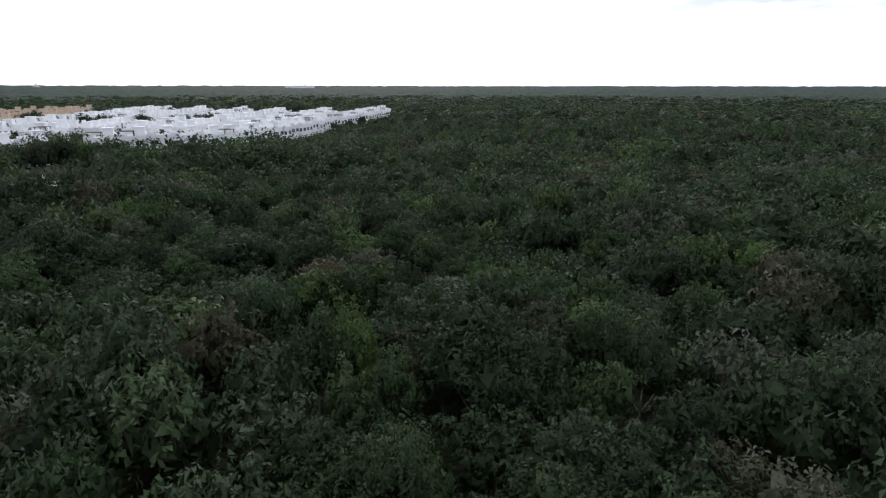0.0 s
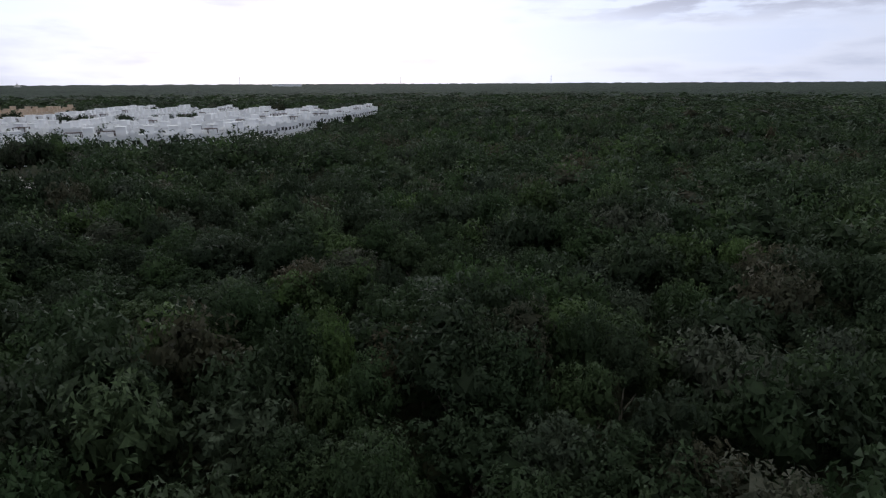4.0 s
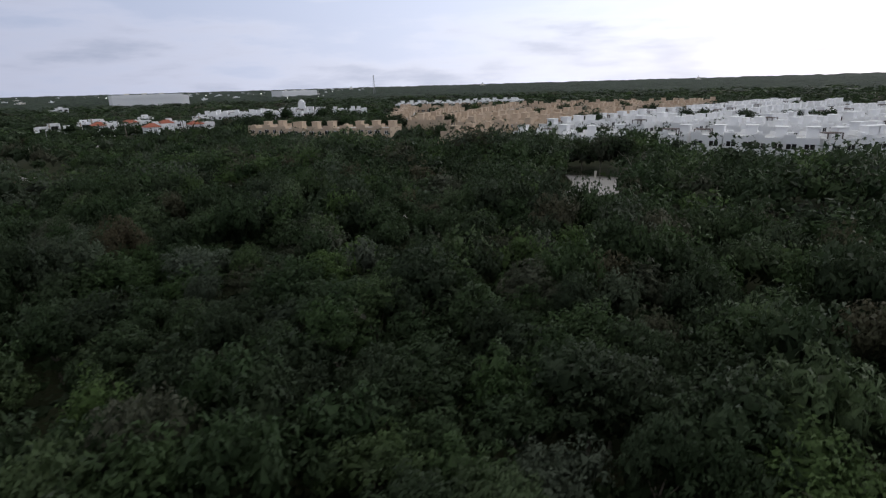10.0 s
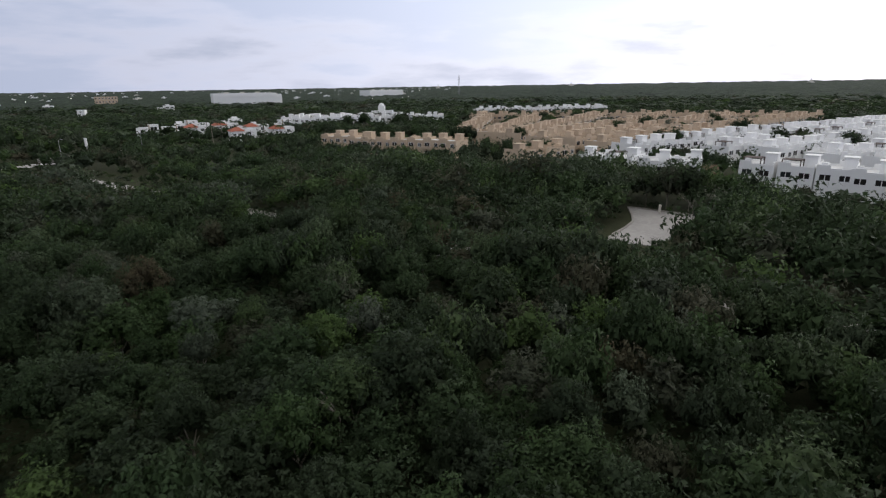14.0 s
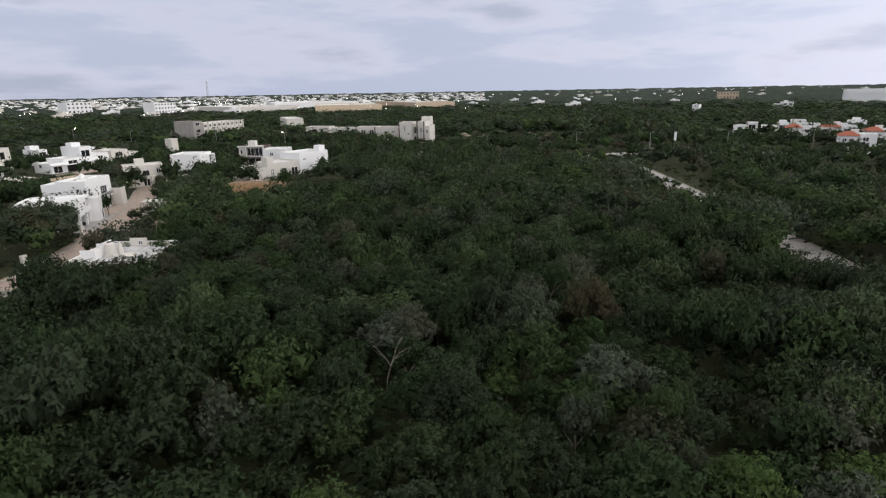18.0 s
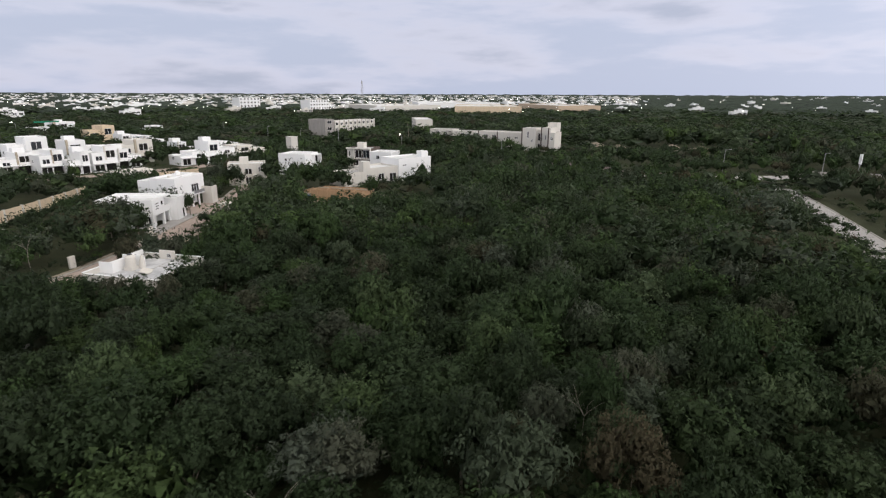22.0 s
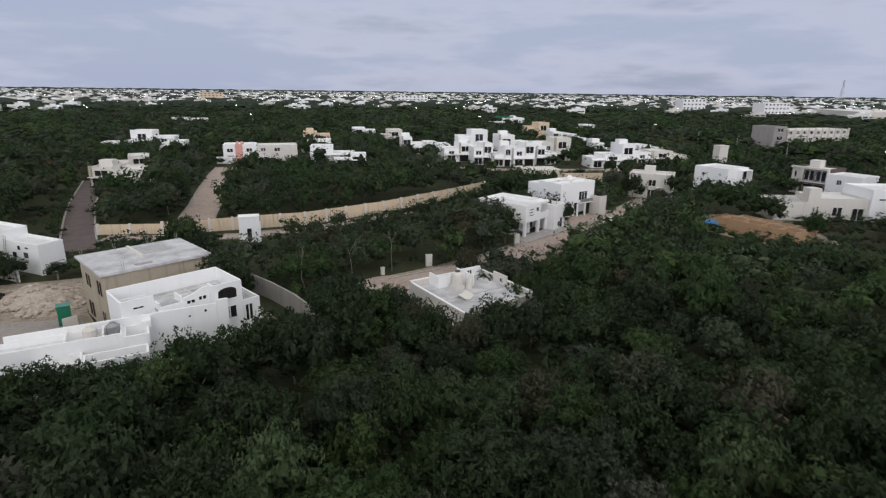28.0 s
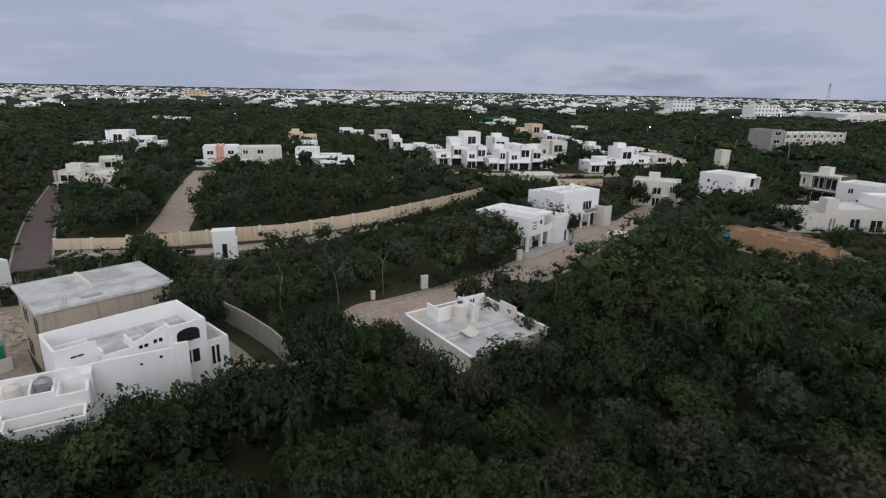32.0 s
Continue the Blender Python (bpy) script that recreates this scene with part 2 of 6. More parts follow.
def leaf_material(name, per_object):
    """Foliage: each tree its own green, each leaf cluster a little off it."""
    k = Mat(name, 0.6, 0, 0.12)
    tree = k.rnd() if per_object else k.attr("tint")
    ramp = k.n.new("ShaderNodeValToRGB")
    stops = [(0.00, (0.032, 0.046, 0.024)), (0.20, (0.047, 0.083, 0.031)), (0.38, (0.037, 0.055, 0.029)), (0.55, (0.067, 0.118, 0.037)),
             (0.68, (0.053, 0.072, 0.046)), (0.80, (0.096, 0.158, 0.042)), (0.90, (0.118, 0.142, 0.108)), (1.00, (0.098, 0.080, 0.048))]
    e = ramp.color_ramp.elements
    e[0].position, e[0].color = stops[0][0], (*stops[0][1], 1)
    e[1].position, e[1].color = stops[-1][0], (*stops[-1][1], 1)
    for p, c in stops[1:-1]:
        x = e.new(p)
        x.color = (*c, 1)
    k.l.new(tree, ramp.inputs[0])
    one = k.island()
    c = k.mix(k.span(one, 0.0, 1.0, 0.0, 0.14), ramp.outputs[0], (0.022, 0.035, 0.018))
    c = k.mix(k.span(one, 0.9, 1.0, 0.0, 0.25), c, (0.092, 0.122, 0.068))
    c = k.mix(k.span(k.noise(0.11, 3), 0.40, 0.62, 0, 0.55), c, (0.040, 0.054, 0.030))
    # two dark speckles paint shade between leaves and leaf clusters into the green
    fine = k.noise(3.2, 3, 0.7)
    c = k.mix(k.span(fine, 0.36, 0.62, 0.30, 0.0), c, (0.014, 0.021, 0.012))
    leaf_gap_shade = k.noise(8.0, 2, 0.6)
    c = k.mix(k.span(leaf_gap_shade, 0.40, 0.60, 0.22, 0.0), c, (0.024, 0.033, 0.018))
    k.colour(c)
    thin = k.n.new("ShaderNodeBsdfTranslucent")
    k.l.new(c, thin.inputs[0])
    both_sides = k.n.new("ShaderNodeMixShader")
    both_sides.inputs[0].default_value = 0.35
    k.l.new(k.b.outputs[0], both_sides.inputs[1])
    k.l.new(thin.outputs[0], both_sides.inputs[2])
    k.l.new(both_sides.outputs[0], k.n["Material Output"].inputs["Surface"])
    return k.m


WHITE = plaster("white_render", (0.86, 0.86, 0.86), (0.50, 0.49, 0.47), 0.14)
TAN = plaster("tan_render", (0.57, 0.45, 0.335), (0.30, 0.23, 0.17), 0.4)
CREAM = plaster("cream_render", (0.72, 0.58, 0.42), (0.30, 0.25, 0.19), 0.7)
GREY = plaster("bare_cement", (0.36, 0.34, 0.32), (0.18, 0.17, 0.16), 0.9)
PALE = plaster("pale_grey_render", (0.68, 0.65, 0.60), (0.40, 0.37, 0.34), 0.32)
PINK = plaster("salmon_render", (0.68, 0.36, 0.31), (0.40, 0.26, 0.22), 0.4)
BLOCK = plaster("bare_concrete_block", (0.47, 0.41, 0.32), (0.22, 0.19, 0.15), 0.9)
ROOF = plaster("weathered_roof_screed", (0.47, 0.46, 0.46), (0.20, 0.20, 0.20), 0.9)
ROOF_WHITE = plaster("white_roof_coating", (0.72, 0.72, 0.72), (0.36, 0.36, 0.36), 0.7)
CLAY = plaster("ochre_block", (0.46, 0.30, 0.18), (0.28, 0.19, 0.12), 0.6)
RED_TILE = plaster("red_clay_tile", (0.36, 0.12, 0.075), (0.17, 0.08, 0.06), 0.8)
THATCH = plaster("brown_palm_thatch", (0.16, 0.11, 0.075), (0.07, 0.05, 0.04), 0.8)
DARK_PANEL = plaster("dark_brown_cladding", (0.11, 0.085, 0.075), (0.05, 0.045, 0.04), 0.5)
SOIL = rough_ground("leaf_litter_soil", (0.038, 0.044, 0.022), (0.058, 0.058, 0.033), (0.03, 0.044, 0.018))
DIRT = rough_ground("bare_limestone_dirt", (0.30, 0.25, 0.20), (0.40, 0.35, 0.29), (0.20, 0.16, 0.125), 0.35, 2.0)
PAVING = rough_ground("pinkish_paving", (0.42, 0.335, 0.29), (0.33, 0.265, 0.235), (0.49, 0.41, 0.365), 0.3, 1.5, 0.9, 0.01)
CONCRETE = rough_ground("pale_concrete", (0.42, 0.40, 0.39), (0.36, 0.345, 0.34), (0.48, 0.46, 0.45), 0.3, 1.2, 0.9, 0.01)
ASPHALT = rough_ground("grey_asphalt", (0.135, 0.105, 0.105), (0.165, 0.13, 0.125), (0.11, 0.09, 0.09), 0.4, 2.5, 0.9, 0.01)
SCREED = rough_ground("stained_screed", (0.64, 0.64, 0.65), (0.50, 0.50, 0.52), (0.34, 0.34, 0.36), 0.45, 0.55, 0.85, 0.008)
STONES = rough_ground("broken_pale_stone", (0.46, 0.40, 0.34), (0.33, 0.25, 0.19), (0.56, 0.52, 0.47), 0.9, 4.0)
YARD = rough_ground("packed_grey_dirt", (0.34, 0.31, 0.29), (0.27, 0.245, 0.23), (0.39, 0.35, 0.325), 0.5, 2.5)
KERB = rough_ground("kerb_stone", (0.40, 0.38, 0.35), (0.32, 0.30, 0.28), (0.45, 0.43, 0.40), 0.6, 3.0)
GRASS = rough_ground("rough_grass", (0.06, 0.075, 0.03), (0.09, 0.10, 0.045), (0.05, 0.065, 0.028), 0.6, 4.0)
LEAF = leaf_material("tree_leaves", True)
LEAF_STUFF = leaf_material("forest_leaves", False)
k = Mat("bark", 0.9, 0, 0.1)
k.colour(k.mix(k.span(k.noise(5, 4, 0.6, (3, 3, 0.6)), 0.35, 0.7), (0.16, 0.135, 0.11), (0.30, 0.27, 0.235)))
BARK = k.m
k = Mat("dead_pale_wood", 0.9, 0, 0.1)
k.colour(k.mix(k.span(k.noise(6, 3), 0.4, 0.7), (0.24, 0.22, 0.19), (0.17, 0.15, 0.13)))
DEADWOOD = k.m
k = Mat("window_glass", 0.08, 0, 0.6)
k.colour(k.mix(k.rnd(), (0.012, 0.014, 0.018), (0.035, 0.038, 0.045)))
GLASS = k.m
k = Mat("green_glass", 0.15, 0, 0.6)
k.colour(k.mix(k.rnd(), (0.015, 0.17, 0.10), (0.02, 0.22, 0.13)))
GREEN = k.m
# near-black colour painting the shade inside openings; also the dark rubble's own colour
k = Mat("near_black_shade_and_rubble", 0.9, 0, 0.1)
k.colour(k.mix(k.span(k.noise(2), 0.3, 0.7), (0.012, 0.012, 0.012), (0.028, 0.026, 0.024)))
SHADE_OR_RUBBLE = k.m
k = Mat("galvanised_steel", 0.5, 0.7, 0.5)
k.colour(k.mix(k.noise(4), (0.30, 0.30, 0.31), (0.40, 0.40, 0.41)))
STEEL = k.m
k = Mat("black_plastic", 0.5, 0, 0.4)
k.colour(k.mix(k.noise(3), (0.03, 0.03, 0.032), (0.055, 0.055, 0.06)))
BLACK = k.m
k = Mat("blue_tarpaulin", 0.5, 0, 0.4)
k.colour(k.mix(k.noise(2), (0.04, 0.17, 0.42), (0.08, 0.26, 0.55)))
BLUE = k.m
k = Mat("yellow_orange_paint", 0.7, 0, 0.3)
k.colour(k.mix(k.noise(1), (0.70, 0.36, 0.06), (0.60, 0.30, 0.06)))
ORANGE = k.m
k = Mat("lamp_glow")
k.b.inputs["Emission Color"].default_value = (1.0, 0.95, 0.85, 1)
k.b.inputs["Emission Strength"].default_value = 9.0
k.colour((0.8, 0.8, 0.8))
LAMP = k.m
k = Mat("far_canopy", 0.9, 0, 0.1)
kc = k.mix(k.span(k.noise(0.035, 8, 0.65), 0.4, 0.62), (0.017, 0.026, 0.017), (0.046, 0.063, 0.040))
kc = k.mix(k.span(k.noise(0.004, 5), 0.42, 0.62, 0, 0.5), kc, (0.032, 0.044, 0.034))
k.colour(kc).bump(k.noise(0.12, 7, 0.7), 1.0, 3.0)
FAR_GREEN = k.m

# ---- mesh helpers ----


def box(bm, x0, y0, z0, x1, y1, z1):
    """An upright block added to bm."""
    v = [bm.verts.new(p) for p in ((x0, y0, z0), (x1, y0, z0), (x1, y1, z0), (x0, y1, z0),
                                   (x0, y0, z1), (x1, y0, z1), (x1, y1, z1), (x0, y1, z1))]
    for f in ((3, 2, 1, 0), (4, 5, 6, 7), (0, 1, 5, 4), (1, 2, 6, 5), (2, 3, 7, 6), (3, 0, 4, 7)):
        bm.faces.new([v[i] for i in f])
    return v


def boxes(*list_of):
    bm = bmesh.new()
    for b in list_of:
        box(bm, *b)
    return bm


def cyl(bm, p, q, r0, r1, n=8, cap=True):
    """A tapered round bar from p to q."""
    p, q = Vector(p), Vector(q)
    d = (q - p).normalized()
    a = d.orthogonal().normalized()
    b = d.cross(a)
    rings = []
    for c, r in ((p, r0), (q, r1)):
        rings.append([bm.verts.new(c + (a * math.cos(2 * math.pi * i / n) + b * math.sin(2 * math.pi * i / n)) * r) for i in range(n)])
    for i in range(n):
        bm.faces.new((rings[0][i], rings[0][(i + 1) % n], rings[1][(i + 1) % n], rings[1][i]))
    if cap:
        bm.faces.new(rings[0][::-1])
        bm.faces.new(rings[1])
    return bm


def as_mesh(name, bm, material):
    me = bpy.data.meshes.new(name)
    bmesh.ops.recalc_face_normals(bm, faces=bm.faces)
    bm.to_mesh(me)
    bm.free()
    me.materials.append(material)
    return me


def part(name, bm, material, parent, label=""):
    """bm as one mesh object under a thing or a part."""
    ob = new(name, as_mesh(name, bm, material))
    ob.parent = parent
    if label:
        ob["label"] = label
    return ob


def thing(name, m, label, category, group="", kind=""):
    ob = new(name)
    ob.matrix_basis = m
    return tagged(ob, label, category, group, kind)


def slab(name, outline, z0, z1, material, label, category="ground", kind="structure"):
    """A flat piece of the setting with the given outline."""
    bm = bmesh.new()
    lo = [bm.verts.new((x, y, z0)) for x, y in outline]
    hi = [bm.verts.new((x, y, z1)) for x, y in outline]
    n = len(lo)
    bm.faces.new(hi)
    bm.faces.new(lo[::-1])
    for i in range(n):
        bm.faces.new((lo[i], lo[(i + 1) % n], hi[(i + 1) % n], hi[i]))
    return tagged(new(name, as_mesh(name, bm, material)), label, category, "", kind)


def ribbon(points, width):
    """The outline of a band of that width along the points."""
    left, right = [], []
    for i, p in enumerate(points):
        a, b = points[max(i - 1, 0)], points[min(i + 1, len(points) - 1)]
        d = Vector((b[0] - a[0], b[1] - a[1])).normalized()
        left.append((p[0] - d.y * width / 2, p[1] + d.x * width / 2))
        right.append((p[0] + d.y * width / 2, p[1] - d.x * width / 2))
    return right + left[::-1]


def heading(a, b):
    return math.degrees(math.atan2(b[1] - a[1], b[0] - a[0]))

# ---- the ground ----
def ground_sheet():
    """One sheet out to the horizon, finer near the middle."""
    rings = [0, 30, 70, 120, 200, 320, 480, 700, 1000, 1500, 2200, 3200, 4900]
    n = 64
    verts, faces = [(-60, 20, 0)], []
    for r in rings[1:]:
        for i in range(n):
            a = 2 * math.pi * i / n
            verts.append((-60 + r * math.cos(a), 20 + r * math.sin(a), 0.0))
    for i in range(n):
        faces.append((0, 1 + i, 1 + (i + 1) % n))
    for k in range(len(rings) - 2):
        for i in range(n):
            a, b = 1 + k * n + i, 1 + k * n + (i + 1) % n
            faces.append((a, a + n, b + n, b))
    me = bpy.data.meshes.new("ground")
    me.from_pydata(verts, [], faces)
    me.materials.append(SOIL)
    return tagged(new("ground", me), "dark forest soil covered in leaf litter", "ground", "", "structure")


ground_sheet()
CLEAR = []        # bands kept free of trees: ax, ay, bx, by, half width


def keep_clear(ax, ay, bx, by, r):
    CLEAR.append((ax, ay, bx, by, r))


# ---- houses ----
def ring_walls(x0, y0, x1, y1, z0, z1, t=0.2):
    """Four joined walls, standing up past a roof as a parapet."""
    bm = bmesh.new()
    loops = []
    for d, z in ((0, z0), (0, z1), (t, z1), (t, z0)):
        loops.append([bm.verts.new(p) for p in ((x0 + d, y0 + d, z), (x1 - d, y0 + d, z), (x1 - d, y1 - d, z), (x0 + d, y1 - d, z))])
    for k in range(4):
        a, b = loops[k], loops[(k + 1) % 4]
        for i in range(4):
            bm.faces.new((a[i], a[(i + 1) % 4], b[(i + 1) % 4], b[i]))
    return bm


def mass(parent, x0, y0, x1, y1, z0, z1, wall, roof, name="wall", lip=0.45):
    part(name, ring_walls(x0, y0, x1, y1, z0, z1), wall, parent)
    part("roof", boxes((x0 + 0.2, y0 + 0.2, z1 - lip - 0.2, x1 - 0.2, y1 - 0.2, z1 - lip)), roof, parent)


FINE = [False]      # whether windows are split into frame and panes


def opening(parent, face, at, a, b, z0, z1, glass=None, frame_mat=None, bars=1):
    """A window on a wall: face 's' looks to -y, 'n' to +y, 'w' to -x, 'e' to +x; a to b along the wall."""
    s = {"s": -1, "n": 1, "w": -1, "e": 1}[face]
    # no hole is cut: a near-black pane paints the unlit room behind
    t = min(0.07, (b - a) * 0.1, (z1 - z0) * 0.15)

    def at_wall(c, z, out):
        return (c, at + s * out, z) if face in "sn" else (at + s * out, c, z)

    fb = bmesh.new()
    cols = [a + (b - a) * i / (bars + 1) for i in range(bars + 2)]
    bot = [fb.verts.new(at_wall(c, z0, 0.05)) for c in cols]
    top = [fb.verts.new(at_wall(c, z1, 0.05)) for c in cols]
    bot_b = [fb.verts.new(at_wall(c, z0, -0.03)) for c in cols]
    top_b = [fb.verts.new(at_wall(c, z1, -0.03)) for c in cols]
    panes = []
    for i in range(bars + 1):
        l, r = cols[i], cols[i + 1]
        inner = [fb.verts.new(at_wall(c, z, 0.012)) for c, z in ((l + t, z0 + t), (r - t, z0 + t), (r - t, z1 - t), (l + t, z1 - t))]
        outer = [bot[i], bot[i + 1], top[i + 1], top[i]]
        for j in range(4):
            fb.faces.new((outer[j], outer[(j + 1) % 4], inner[(j + 1) % 4], inner[j]))
        panes.append(fb.faces.new(inner))
        fb.faces.new((bot[i], bot_b[i], bot_b[i + 1], bot[i + 1]))
        fb.faces.new((top[i], top[i + 1], top_b[i + 1], top_b[i]))
    fb.faces.new((bot[0], top[0], top_b[0], bot_b[0]))
    fb.faces.new((bot[-1], bot_b[-1], top_b[-1], top[-1]))
    if not FINE[0]:
        for f in panes:
            f.material_index = 1
        win = part("window", fb, frame_mat or WHITE, parent)
        win.data.materials.append(glass or GLASS)
        return win
    win = part("window", fb, frame_mat or WHITE, parent)
    for i in range(bars + 1):
        l, r = cols[i], cols[i + 1]
        pb = bmesh.new()
        p0, p1 = at_wall(l + t, z0 + t, 0.015), at_wall(r - t, z1 - t, 0.028)
        box(pb, *(min(u, v) for u, v in zip(p0, p1)), *(max(u, v) for u, v in zip(p0, p1)))
        part("pane", pb, glass or GLASS, win)
    return win


def tank(parent_m, x, y, z, label="black plastic rooftop water tank", mat=None):
    t = thing("water_tank", parent_m @ pose(x, y, z), label, "water tank", "rooftop water tanks")
    bm = bmesh.new()
    cyl(bm, (0, 0, 0), (0, 0, 0.9), 0.55, 0.55, 12)
    cyl(bm, (0, 0, 0.9), (0, 0, 1.15), 0.55, 0.25, 12)
    part("body", bm, mat or BLACK, t)
    bm = bmesh.new()
    cyl(bm, (0, 0, 1.15), (0, 0, 1.22), 0.2, 0.2, 10)
    part("lid", bm, mat or BLACK, t)
    return t


def townhouse(name, label, wall, kind):
    """A two-storey flat-roofed row house, 7 m wide; its street front looks to -y."""
    h = thing(name, pose(0, 0, 0), label, "house", name + "s")
    mass(h, -3.5, 0, 3.5, 9, 0, 6.2, wall, ROOF_WHITE)
    low_walls = [(-3.5, 0.2, 6.2, -3.32, 9, 6.75), (-3.32, 0, 6.2, 0.2, 0.2, 7.0), (1.0, 8.8, 6.2, 3.5, 9, 6.9)]
    if kind in (0, 2):
        part("stair_tower", boxes((-3.3, 3.2, 5.7, -0.9, 5.8, 8.3), (-3.5, 3.0, 8.3, -0.7, 6.0, 8.45), (1.6, 6.9, 5.7, 2.7, 8.0, 7.3), *low_walls), wall, h)
    else:
        part("stair_tower", boxes((0.6, 4.5, 5.7, 2.9, 6.9, 8.1), (0.4, 4.3, 8.1, 3.1, 7.1, 8.25), (-2.8, 1.4, 5.7, -1.5, 2.6, 7.2), *low_walls), wall, h)
    bm = boxes((-3.3, -1.0, 3.0, 0.4, 0.0, 3.2), (-3.3, -1.0, 3.2, -3.15, 0, 4.1), (-3.15, -1.0, 3.2, 0.25, -0.88, 4.1), (0.25, -1.0, 3.2, 0.4, 0, 4.1))
    part("balcony", bm, wall, h)
    # near-black panes put the darkness of the rooms into the colour
    opening(h, "s", 0, -2.6, -0.6, 3.25, 5.3, SHADE_OR_RUBBLE)
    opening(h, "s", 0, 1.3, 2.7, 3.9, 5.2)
    opening(h, "s", 0, -2.7, -0.4, 0.1, 2.4, SHADE_OR_RUBBLE)
    opening(h, "n", 9, -2.8, -0.7, 3.6, 4.9, SHADE_OR_RUBBLE)
    opening(h, "n", 9, 0.7, 2.8, 3.6, 4.9, GLASS if kind else SHADE_OR_RUBBLE)
    if kind == 2:
        part("roof_trellis", boxes((-0.6, 4.5, 7.3, 3.2, 7.7, 7.45), (-0.6, 4.5, 5.7, -0.4, 4.7, 7.3), (3.0, 4.5, 5.7, 3.2, 4.7, 7.3),
                                   (-0.6, 7.5, 5.7, -0.4, 7.7, 7.3), (3.0, 7.5, 5.7, 3.2, 7.7, 7.3)), DARK_PANEL, h, "dark timber sun roof")
    return h


def row_of(templates, points, front_left, rng, pitch=7.05, clear=7):
    """Row houses along a line of points; front_left says whether the street front looks to the left of the way."""
    for (ax, ay), (bx, by) in zip(points, points[1:]):
        keep_clear(ax, ay, bx, by, clear)
        d = math.hypot(bx - ax, by - ay)
        n = max(1, round(d / pitch))
        yaw = heading((ax, ay), (bx, by)) + (180 if front_left else 0)
        for i in range(n):
            f = (i + 0.5) / n
            x, y = ax + (bx - ax) * f, ay + (by - ay) * f
            t = rng.choice(templates)
            off = -4.5 + rng.choice((0, 0, 0.5, 1.0))
            m = pose(x, y, rng.uniform(-0.3, 0.3), 0, 0, yaw) @ pose(0, off, 0)
            if t["used"]:
                ob = copy_thing(t["ob"], m)
            else:
                t["ob"].matrix_basis = m
                t["used"] = True


rng = random.Random(5)
white_kinds = [{"ob": townhouse("white_row_house", "white flat-roofed two-storey row house with dark windows", WHITE, k), "used": False} for k in range(3)]
tan_kinds = [{"ob": townhouse("tan_row_house", "tan flat-roofed two-storey row house with roof stair tower", TAN, k), "used": False} for k in (0, 1)]

# white estate, its garden side to the forest
row_of(white_kinds, [(-98, 151), (-84, 157.5), (-68, 166.5), (-60, 184), (-56, 210), (-52, 245), (-43, 285), (-36, 335)], True, rng)
row_of(white_kinds, [(-104, 144), (-114, 134), (-127, 127)], False, rng)
for i in range(5):
    a = (-127 + 14 * i, 172 + 3 * i)
    b = (-168 + 26 * i, 344 - 8 * i)
    row_of(white_kinds, [a, b], i % 2 == 0, rng, 7.6, 5.4)
row_of(white_kinds, [(-141, 150), (-152, 200), (-160, 260), (-172, 335)], False, rng)
# tan estate
row_of(tan_kinds, [(-178, 112), (-226, 74)], True, rng)
row_of(tan_kinds, [(-142, 113), (-150, 136)], False, rng)
for i in range(6):
    f = i / 5
    a = (-155 - 62 * f, 150 - 20 * f)
    b = (-215 - 125 * f, 330 - 130 * f)
    row_of(tan_kinds, [a, b], i % 2 == 0, rng, 8.0, 5.4)
row_of(tan_kinds, [(-340, 187), (-273, 282), (-214, 342)], True, rng)
# white estates further off
row_of(white_kinds, [(-411, 222), (-396, 336)], True, rng)
row_of(white_kinds, [(-385, 72), (-362, 128), (-345, 170)], True, rng)
row_of(white_kinds, [(-372, 78), (-350, 128)], False, rng)



# ---- single houses ----
def house(name, label, m, category="house", group=""):
    return thing(name, m, label, category, group)


def clear_rect(m, x0, y0, x1, y1, more=1.5):
    """Keeps trees off a footprint given in the house's own frame."""
    if x1 - x0 >= y1 - y0:
        r, c = (y1 - y0) / 2, (y0 + y1) / 2
        a, b = m @ Vector((x0 + r, c, 0)), m @ Vector((x1 - r, c, 0))
    else:
        r, c = (x1 - x0) / 2, (x0 + x1) / 2
        a, b = m @ Vector((c, y0 + r, 0)), m @ Vector((c, y1 - r, 0))
    keep_clear(a.x, a.y, b.x, b.y, r + more)


